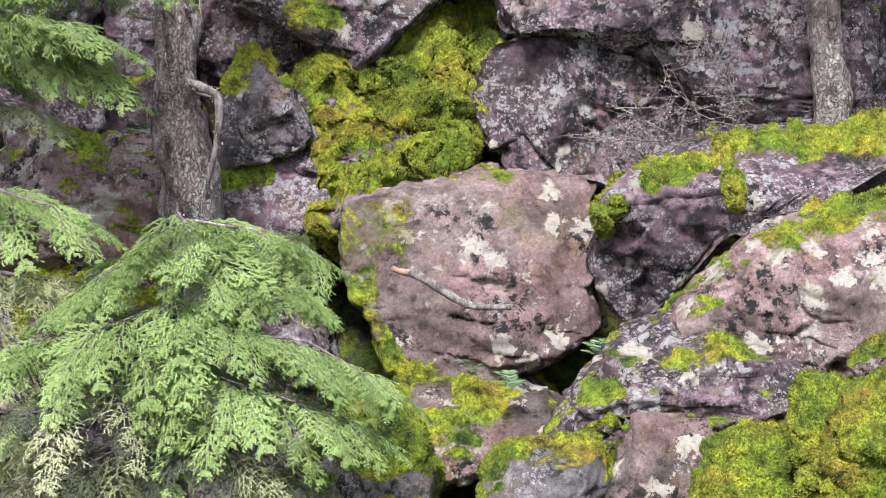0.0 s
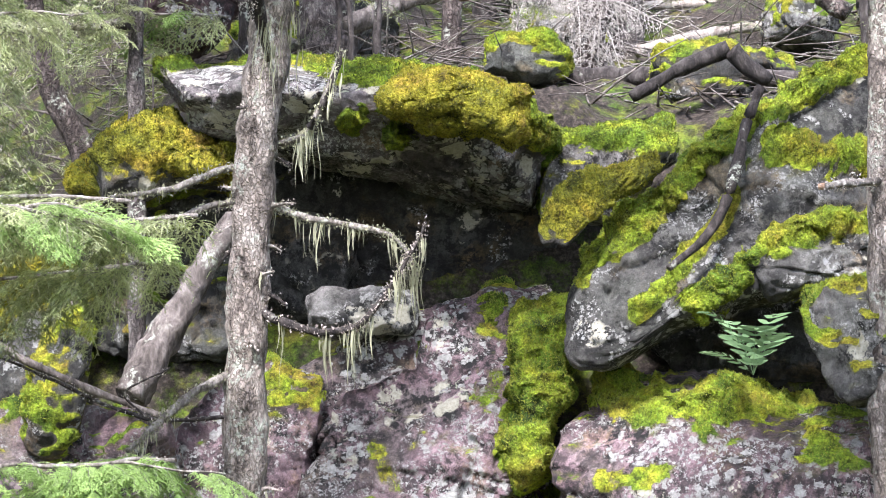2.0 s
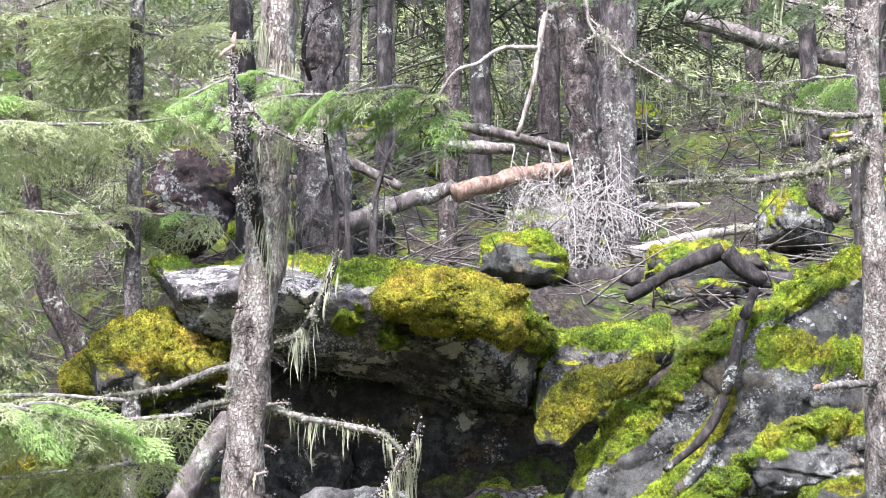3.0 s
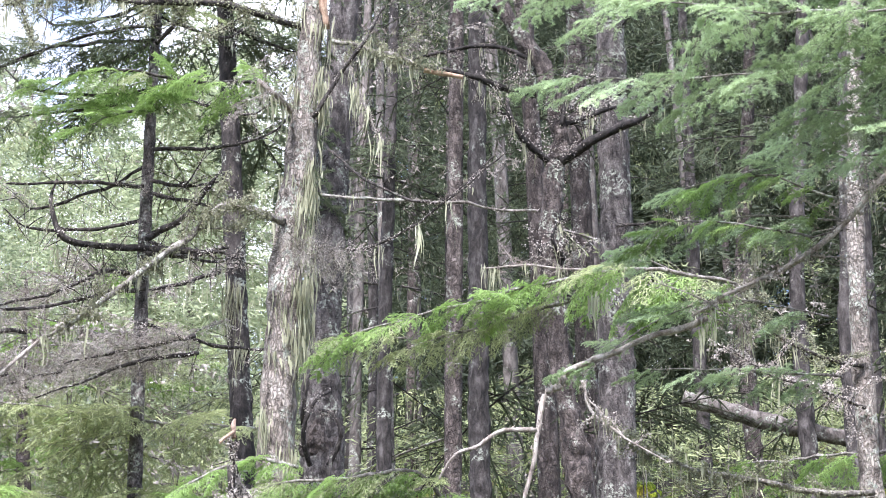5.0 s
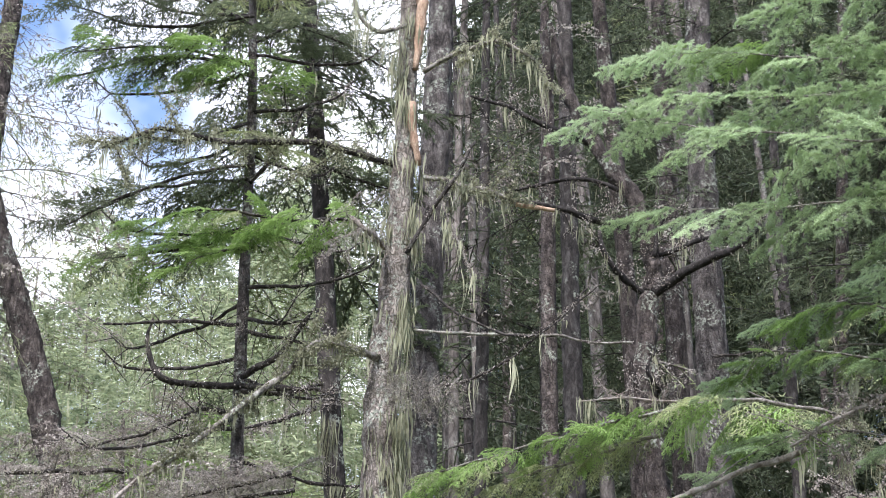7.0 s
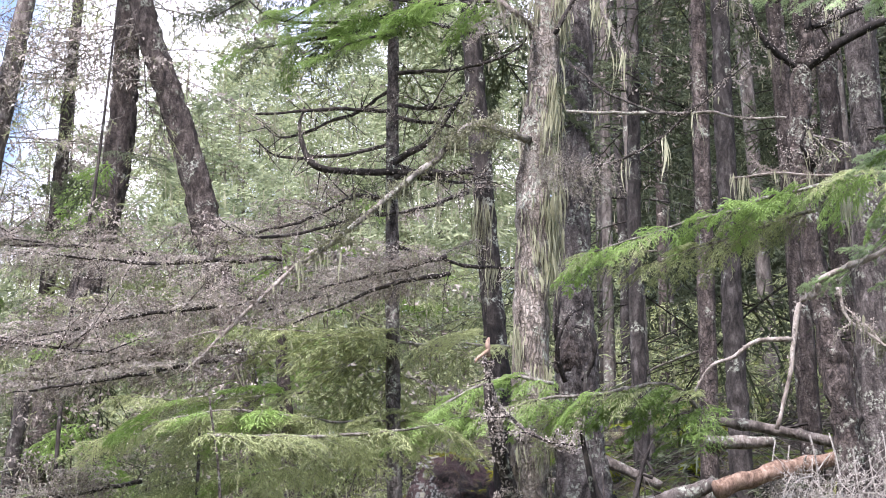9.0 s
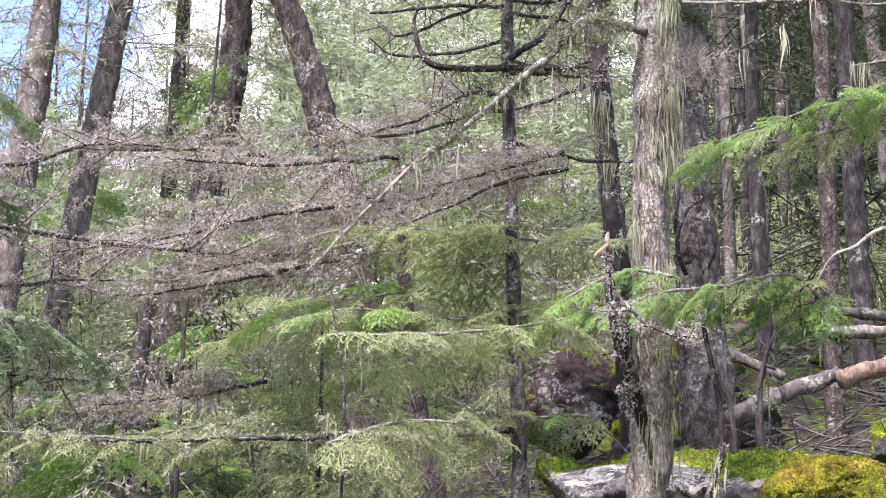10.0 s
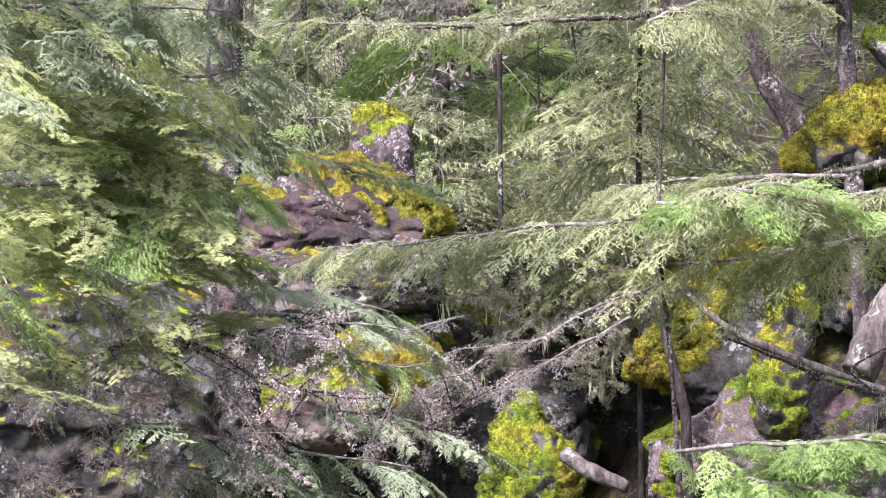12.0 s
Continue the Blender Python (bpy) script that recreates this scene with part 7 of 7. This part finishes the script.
for k, (pts, n, sz, kd) in enumerate((([(-5.66, 8.00, 3.92), (-5.17, 8.44, 4.00), (-4.63, 8.86, 4.01)], 14, 0.5, CEDAR),
        ([(-5.44, 8.15, 3.55), (-4.94, 8.58, 3.62), (-4.44, 8.96, 3.76)], 16, 0.45, CEDAR),
        ([(-5.44, 8.15, 3.36), (-4.94, 8.58, 3.43), (-4.51, 8.93, 3.43)], 14, 0.45, CEDAR),
        ([(-5.33, 7.99, 3.07), (-4.83, 8.41, 3.12), (-4.42, 8.75, 3.12)], 14, 0.4, HEMLOCK),
        ([(-4.86, 8.74, 2.52), (-4.38, 8.99, 2.52), (-3.79, 9.25, 2.44)], 14, 0.34, CEDAR),
        ([(-4.76, 8.57, 1.97), (-4.29, 8.81, 1.89), (-3.72, 9.07, 1.78)], 14, 0.36, CEDAR))):
    bough_line(cedar, pts, int(n * 1.3), sz * 1.1, kd, 270 + k, 0.012, 50, -22)
for k, (pts, n, sz, kd) in enumerate((([(-4.99, 8.43, 5.26), (-4.69, 8.72, 5.27), (-4.41, 8.97, 5.25)], 12, 0.5, CEDAR),
        ([(-4.95, 8.46, 4.55), (-4.41, 8.86, 4.56), (-3.90, 9.21, 4.45)], 16, 0.5, CEDAR),
        ([(-5.13, 8.35, 5.62), (-4.71, 8.71, 5.75), (-4.41, 8.97, 5.80)], 10, 0.5, CEDAR)), 6):
    bough_line(cedar, pts, int(n * 1.3), sz * 1.1, kd, 270 + k, 0.012, 50, -22)
for k, pts in enumerate(([(-4.81, 8.77, 4.34), (-4.44, 8.96, 4.25), (-3.82, 9.24, 4.23)], [(-5.06, 9.20, 4.81), (-4.56, 9.46, 4.84), (-3.92, 9.74, 4.92)], [(-5.23, 9.45, 5.31), (-4.57, 9.79, 5.26), (-3.81, 10.11, 5.20), (-3.43, 10.24, 5.17)], [(-4.91, 9.84, 5.62), (-4.58, 10.00, 5.73), (-4.24, 10.15, 5.85), (-3.89, 10.29, 5.87)], [(-4.62, 8.75, 2.43), (-4.39, 8.87, 2.44), (-4.10, 9.01, 2.48)], [(-5.05, 8.05, 2.24), (-4.62, 8.30, 2.37), (-4.21, 8.52, 2.16), (-3.93, 8.65, 2.14)], [(-3.58, 9.55, 2.18), (-3.73, 9.39, 2.03), (-4.04, 9.15, 1.87)])):
    limb(cedar, pts, 0.014, 0.004, 290 + k, DARKTWIG, 1.6, 3, 0.12, 26, 0.4)

low, across, up = np.array((-5.38, 7.83, 2.26)), np.array((-4.41, 8.64, 2.28)), np.array((-5.40, 7.81, 3.56))
for k in range(90):
    u, v = rng.random(), rng.random()
    u *= 1.0 - 0.45 * abs(v - 0.45)
    place(cedar, (SHADEFIR * 2 + HEMLOCK[:1])[k % 7], tuple(low + (across - low) * u + (up - low) * v + rng.normal(size=3) * (0.03, 0.15, 0.03)), rng.uniform(-75, 35), rng.uniform(-30, 10), rng.normal() * 22, rng.uniform(0.3, 0.55))
for k in range(46):
    u, v = rng.random(), rng.uniform(-0.45, 0.12)
    place(cedar, (BROWNSPRAY + BARE)[k % 5], tuple(low + (across - low) * u + (up - low) * v), rng.uniform(-75, 35), rng.uniform(-30, 20), rng.normal() * 30, rng.uniform(0.3, 0.5))
for k, (pts, n, sz, kd) in enumerate((([(-4.70, 9.50, 3.48), (-4.29, 9.58, 3.32), (-3.92, 9.74, 3.23)], 10, 0.3, CEDAR + HEMLOCK[:1]), ([(-4.76, 9.25, 2.73), (-4.36, 9.33, 2.66), (-4.01, 9.49, 2.55)], 12, 0.32, CEDAR), ([(-4.47, 9.17, 2.43), (-4.12, 9.33, 2.32), (-3.76, 9.48, 2.29)], 12, 0.34, CEDAR + HEMLOCK[:1]), ([(-4.32, 9.24, 2.10), (-3.93, 9.30, 2.04), (-3.52, 9.47, 1.87)], 12, 0.36, CEDAR), ([(-5.03, 8.53, 1.82), (-4.53, 8.80, 1.76), (-4.00, 9.06, 1.66)], 16, 0.4, CEDAR + BROWNSPRAY))):
    bough_line(cedar, pts, n, sz, kd, 740 + k, 0.008, 50, -16)
for k, pts in enumerate(([(-2.87, 10.41, 2.76), (-3.18, 10.22, 2.63), (-3.51, 10.11, 2.46), (-3.89, 9.97, 2.41)], [(-3.01, 10.27, 2.57), (-3.40, 10.14, 2.35), (-3.64, 9.95, 2.17)], [(-3.70, 9.93, 2.34), (-3.96, 9.83, 2.17), (-4.09, 9.67, 1.91)], [(-3.84, 9.99, 2.58), (-4.12, 9.77, 2.49), (-4.35, 9.56, 2.34)])):
    bough_line(side_tree, pts, 12, 0.3, PALETWIGS + BARE[:1], 760 + k, 0.008, 60, -8, True)

tree("slender dark trunk standing before the little cave", [(-3.35, 12.56, 2.0), (-3.43, 12.54, 2.46), (-3.51, 12.52, 2.9), (-3.58, 12.5, 3.4)], [0.035, 0.032, 0.028, 0.015], BARK_DARK, 158, 12)

# grey lichened dead boughs in the middle distance
dead_tree = tree("dead conifer bristling with grey lichened twigs", [(-5.46, 15.04, 5.17), (-5.43, 15.05, 7.03), (-5.31, 15.09, 8.29), (-5.22, 15.12, 10.13)], [0.018, 0.016, 0.014, 0.008], BARK_DIM, 156, 14)
for k, (pts, n, sz) in enumerate((([(-3.59, 14.05, 6.91), (-4.14, 13.58, 6.61), (-4.82, 13.14, 6.37), (-5.52, 12.65, 6.14)], 36, 0.55),
        ([(-4.25, 14.18, 7.28), (-4.83, 13.67, 7.21), (-5.66, 13.02, 7.04)], 26, 0.55),
        ([(-3.74, 14.01, 6.51), (-4.32, 13.53, 6.30), (-4.98, 13.08, 5.99)], 26, 0.5),
        ([(-2.04, 12.84, 6.65), (-2.40, 12.68, 6.50), (-2.81, 12.49, 6.34)], 20, 0.42),
        ([(-4.52, 14.30, 5.60), (-5.03, 13.92, 5.40), (-5.47, 13.43, 5.25)], 20, 0.55),
        ([(-3.95, 14.47, 6.70), (-4.45, 13.91, 6.43), (-4.96, 13.52, 6.06)], 24, 0.55))):
    bough_line(dead_tree, pts, int(n * 1.4), sz * 1.15, BARE, 300 + k, 0.016, 65, 4, True, DARKTWIG)
for k, (pts, n, sz) in enumerate((([(-3.25, 13.21, 6.86), (-3.95, 12.59, 6.62), (-4.71, 11.90, 6.48)], 18, 0.5),
        ([(-3.40, 13.37, 6.60), (-3.99, 12.79, 6.34), (-4.67, 12.13, 5.98)], 18, 0.5),
        ([(-3.69, 13.30, 6.17), (-4.14, 12.74, 5.89), (-4.71, 12.12, 5.60)], 16, 0.5),
        ([(-2.00, 12.84, 6.53), (-2.41, 12.57, 6.35), (-2.95, 12.35, 6.05)], 14, 0.36),
        ([(-2.36, 14.31, 7.16), (-2.82, 13.92, 6.89), (-3.45, 13.57, 6.60)], 26, 0.5),
        ([(-3.22, 15.67, 8.35), (-3.61, 15.38, 8.04), (-4.22, 15.02, 7.71)], 18, 0.5)), 6):
    bough_line(dead_tree, pts, int(n * 1.4), sz * 1.15, BARE, 300 + k, 0.016, 65, 4, True, DARKTWIG)

# ---- forest on the slope, and unseen light-blocking trees all round ----
def far_tree(rng, az, r, height, rad, kinds, seed, n, lo=0.06, size=1.0, sway=0.03):
    x, y = -math.sin(radians(az)) * r, math.cos(radians(az)) * r
    z = float(land(np.array([x]), np.array([y]))[0]) - 0.2
    dx, dy = rng.normal() * sway * height, rng.normal() * sway * height
    root = tree("tall conifer with drooping boughs in the forest", [(x, y, z), (x + dx * 0.2, y + dy * 0.2, z + height * 0.35), (x + dx * 0.75, y + dy * 0.75, z + height * 0.7), (x + dx, y + dy, z + height)], [rad, rad * 0.8, rad * 0.55, min(0.02, rad * 0.3)],
        (BARK_RED, BARK_BROWN, BARK_DARK)[seed % 3], seed, 8, 0.1, rooted=False)
    root["group"] = "forest trees"
    for k in range(n):
        s = lo + (1 - lo) * (k + rng.random()) / n
        place(root, kinds[rng.integers(len(kinds))], (x + dx * s, y + dy * s, z + height * s), rng.uniform(0, 360), rng.uniform(-18, 10), rng.normal() * 14, size * rng.uniform(0.8, 1.4) * (1.2 - 0.55 * s))
    return root


def far_woods(label, az, r, trees, tops, mat, seed, boughs=26, per=150, blade=0.2, wide=0.016):
    """Distant woods as one sheet of boughs: needle tufts fanned along drooping boughs round many unseen stems; tops: elevation of the tips by azimuth."""
    rng = np.random.default_rng(seed)
    base, way, hang_base, hang = [], [], [], []
    for k in range(trees):
        a, d = rng.uniform(*az), r[0] + (r[1] - r[0]) * rng.random() ** 0.8
        x, y = -math.sin(radians(a)) * d, math.cos(radians(a)) * d
        z0 = float(land(np.array([x]), np.array([y]))[0])
        z1 = 1.6 + d * math.tan(radians(np.interp(a, *tops) + rng.normal() * 1.6))
        h = max(1.5, z1 - z0)
        m = max(6, int(boughs * h / 12))
        s = (np.arange(m) + rng.random(m)) / m
        ln = rng.uniform(0.7, 1.3, m) * np.interp(s, [0, 0.6, 1], [2.4, 2.0, 0.5])
        t = rng.uniform(0, 6.283, m)
        u, v = rng.random((m, per)) ** 0.8, rng.uniform(-1, 1, (m, per))
        along = u * ln[:, None]
        aside = v * ln[:, None] * 0.42 * (1 - u) ** 0.6
        c, q = np.cos(t)[:, None], np.sin(t)[:, None]
        p = np.stack([x + c * along - q * aside, y + q * along + c * aside, (z0 + s * h)[:, None] - 0.28 * along ** 1.5 / 1.6 - 0.25 * np.abs(aside) + rng.normal(size=(m, per)) * 0.05], -1).reshape(-1, 3)
        w = np.stack([c * 0.6 - q * v, q * 0.6 + c * v, -0.25 + 0 * v], -1).reshape(-1, 3) + rng.normal(size=(m * per, 3)) * 0.3
        base.append(p)
        way.append(unit(w) * blade * rng.uniform(0.5, 1.2, (len(p), 1)))
        pick = rng.integers(0, len(p), m * 5)
        hang_base.append(p[pick])
        hang.append(np.array([0, 0, -1.0]) * rng.uniform(0.2, 0.6, (len(pick), 1)) + rng.normal(size=(len(pick), 3)) * 0.03)
    hp = Heap()
    hp.add(*blades(np.concatenate(base), np.concatenate(way), wide, rng, 0.5))
    n = sum(len(f) for f in hp.f)
    hp.add(*blades(np.concatenate(hang_base), np.concatenate(hang), 0.011, rng))
    me = hp.mesh("far_woods", mat, False)
    me.materials.append(BEARD)
    idx = np.zeros(len(me.polygons), dtype=np.int32)
    idx[n:] = 1
    me.polygons.foreach_set("material_index", idx)
    return tagged(new("far_woods", me), label, "woods", kind="stuff")


far_woods("grey-green young conifers on the slope", (-16, 10), (23, 40), 60, ([-16, 10], [19, 19]), NEEDLE_GREY, 23, 34, 90, 0.14, 0.012)
# shade of the dense slope and light at the edge sit in the needle colours
far_woods("dense conifer woods up the slope, needles toned dark for shade", (-20, 5.5), (40, 84), 200, ([-20, 2, 5.5], [39, 38, 25]), NEEDLE_SHADED, 21, 36, 110, 0.27, 0.032)
far_woods("conifer woods at the forest edge, needles toned pale as sunlit", (7, 44), (27, 58), 210, ([7, 12, 16, 20, 25, 44], [30, 27.5, 25.5, 23, 20, 18]), NEEDLE_WOODS, 22, 40, 95, 0.18, 0.019)

rng = np.random.default_rng(42)
for k in range(26):
    az, r = rng.uniform(-17, 4.5), 20 + 30 * rng.random() ** 1.3
    far_tree(rng, az, r, rng.uniform(15, 22), rng.uniform(0.07, 0.15), FARSPRAY * 3 + FARBARE[:1] + FARLIGHT[:1], 1000 + k, 17, 0.03, 1.2)
for k in range(40):
    az, r = rng.uniform(9, 40), rng.uniform(33, 62)
    far_tree(rng, az, r, rng.uniform(8, 13), rng.uniform(0.05, 0.1), FARLIGHT + FARSPRAY[:1] + FARBARE, 1100 + k, 18, 0.02, 1.7)
for k in range(26):
    az, r = rng.uniform(11, 40), rng.uniform(28, 48)
    far_tree(rng, az, r, rng.uniform(4.5, 9.5), rng.uniform(0.015, 0.025), FARLIGHT + FARLIGHT + FARBARE[:1], 1600 + k, 17, 0.02, 1.25, 0.07)
for k in range(26):
    az, r = rng.uniform(9, 34), rng.uniform(17, 27)
    far_tree(rng, az, r, rng.uniform(1.5, 4.0), 0.007, FARLIGHT, 1200 + k, 19, 0.05, 0.6, 0.1)
for k in range(22):
    az, r = rng.uniform(9, 34), rng.uniform(19, 30)
    far_tree(rng, az, r, rng.uniform(3.0, 7.0), 0.014, HEMLOCK[:1] + GREYSPRAY[:1] + DARKSPRAY[:1], 1700 + k, 26, 0.04, 1.1, 0.05)
# ring of trees out of view, added to cut the low skylight
for k in range(28):
    az, r = rng.uniform(48, 312), rng.uniform(16, 34)
    far_tree(rng, az, r, rng.uniform(12, 18), 0.15, FARSPRAY, 1300 + k, 10, 0.1, 3.0)


# ---- clutter of the forest floor ----
def litter(n, az, r, seed):
    """Fallen twigs and bark scattered over the floor."""
    rng = np.random.default_rng(seed)
    hp = Heap()
    for _ in range(n):
        a, d = radians(rng.uniform(*az)), rng.uniform(*r)
        x, y = -math.sin(a) * d, math.cos(a) * d
        z = float(land(np.array([x]), np.array([y]))[0]) + rng.uniform(0.02, 0.12)
        t, ln = rng.uniform(0, 6.283), rng.uniform(0.12, 0.8)
        w = np.array([math.cos(t), math.sin(t), rng.normal() * 0.35]) * ln
        u = np.linspace(0, 1, 5)[:, None]
        hp.add(*tube(np.array([x, y, z]) + w * u + rng.normal(size=3) * 0.12 * ln * u ** 2, [rng.uniform(0.004, 0.014), 0.003], 4))
    ob = tagged(new("fallen_twigs", hp.mesh("fallen_twigs", BARK_BROWN)), "grey fallen twigs littering the forest floor", "twigs", kind="stuff")
    return ob


litter(2600, (-15, 12), (14.6, 27), 1)
litter(500, (10, 34), (14, 26), 2)
rng = np.random.default_rng(77)
for k in range(34):
    a, d = radians(rng.uniform(-14, 10)), rng.uniform(14.9, 25)
    x, y = -math.sin(a) * d, math.cos(a) * d
    z = float(land(np.array([x]), np.array([y]))[0])
    w = rng.uniform(0.25, 0.8)
    rock("mossy stone half sunk in the forest floor", (x, y, z + 0.08), w, w * rng.uniform(0.45, 0.7), 0.9, (0, 0, rng.uniform(0, 90)), 400 + k, 3.2, rng.uniform(0.4, 0.9), 5, (ROCK_DARK, ROCK_GREY, ROCK_DARK)[k % 3], cell=0.035, name="stone")["group"] = "floor stones"
for k in range(46):
    a, d = rng.uniform(-14, 10), rng.uniform(15.2, 28)
    far_tree(rng, a, d, rng.uniform(0.5, 1.6), 0.012, FARLIGHT[:1] + FARSPRAY, 1400 + k, 6, 0.1, 0.24)
for k in range(14):
    a, d = radians(rng.uniform(-13, 9)), rng.uniform(15.5, 24)
    x, y = -math.sin(a) * d, math.cos(a) * d
    z = float(land(np.array([x]), np.array([y]))[0])
    t, ln = rng.uniform(-0.5, 0.5), rng.uniform(0.8, 2.4)
    dx, dy = math.cos(t) * ln, math.sin(t) * ln
    z2 = float(land(np.array([x + dx]), np.array([y + dy]))[0])
    r = rng.uniform(0.03, 0.09)
    log("weathered fallen branch on the forest floor", [(x, y, z + r), (x + dx / 2, y + dy / 2, (z + z2) / 2 + r + 0.06), (x + dx, y + dy, z2 + r + 0.05)], [r, r * 0.9, r * 0.6], (DEADWOOD, BARK_GREY, BARK_DARK)[k % 3], 430 + k, name="fallen_branch", category="branch")


def fern(label, at, n, size, seed):
    """A small tuft of fern: arched fronds with paired leaflets."""
    rng = np.random.default_rng(seed)
    root = new("fern")
    root.location = at
    tagged(root, label, "fern")
    for k in range(n):
        hp = Heap()
        t = rng.uniform(0, 6.283) if n > 6 else 3.3 + 2.6 * k / max(1, n - 1)
        w = np.array([math.cos(t), math.sin(t) * 0.6, 0])
        u = np.linspace(0, 1, 16)[:, None]
        c = w * size * 0.75 * u + np.array([0, 0, 1]) * size * (1.7 * u - 0.95 * u ** 2) * rng.uniform(0.4, 1.2)
        hp.add(*strip(c, np.linspace(0.003, 0.001, 16), np.array([-w[1], w[0], 0])))
        side = unit(np.cross(unit(c[1] - c[0]), (0, 0, 1.0)))
        for i in range(2, 16, 2):
            ln = size * 0.3 * math.sin(math.pi * min(1, (i + 1) / 17)) + 0.01
            for sg in (-1, 1):
                d = unit(side * sg + unit(c[i] - c[i - 1]) * 0.5 + (0, 0, -0.15))
                lf = c[i] + d * ln * np.linspace(0, 1, 4)[:, None]
                hp.add(*strip(lf, np.array([0.3, 1, 0.8, 0.1]) * size * 0.036, unit(c[i] - c[i - 1])))
        part("frond", hp.mesh("frond", FERN_LEAF, False), root)
    return root


fern("green licorice fern on the mossy boulder", (1.42, 12.15, 2.5), 9, 0.42, 1)
fern("small green fern at the foot of the slab", (0.38, 11.39, -0.38), 7, 0.139, 2)
fern("small green fern in a gap between the rocks", (0.87, 11.27, -0.20), 10, 0.153, 3)
fern("small pale fern beside the slab", (0.16, 11.60, -0.34), 6, 0.110, 4)
fern("tiny fern on the purple rock", (-1.79, 12.47, 0.96), 7, 0.120, 5)

shrub = tree("leafless grey shrub against the boulder", [(1.24, 11.84, 0.94), (1.33, 11.83, 1.04), (1.38, 11.82, 1.17)], [0.008, 0.006, 0.003], TWIG, 440, 6, 0.1, name="shrub", category="shrub", rooted=False)
for k, pts in enumerate(([(1.76, 11.87, 1.03), (1.61, 11.79, 1.29), (1.44, 11.71, 1.58)], [(1.66, 11.88, 1.02), (1.64, 11.79, 1.29), (1.53, 11.70, 1.48)], [(1.33, 11.83, 0.97), (1.13, 11.75, 1.09), (0.91, 11.76, 1.20)], [(1.27, 11.83, 0.97), (1.04, 11.75, 0.98), (0.82, 11.77, 0.96)], [(1.49, 11.81, 1.01), (1.41, 11.71, 1.17), (1.19, 11.74, 1.33)], [(1.02, 11.86, 0.81), (0.91, 11.76, 0.98), (0.82, 11.77, 1.04)])):
    limb(shrub, pts, 0.005, 0.0015, 445 + k, TWIG, 0.12, 0, 0.1, 22, 0.24)
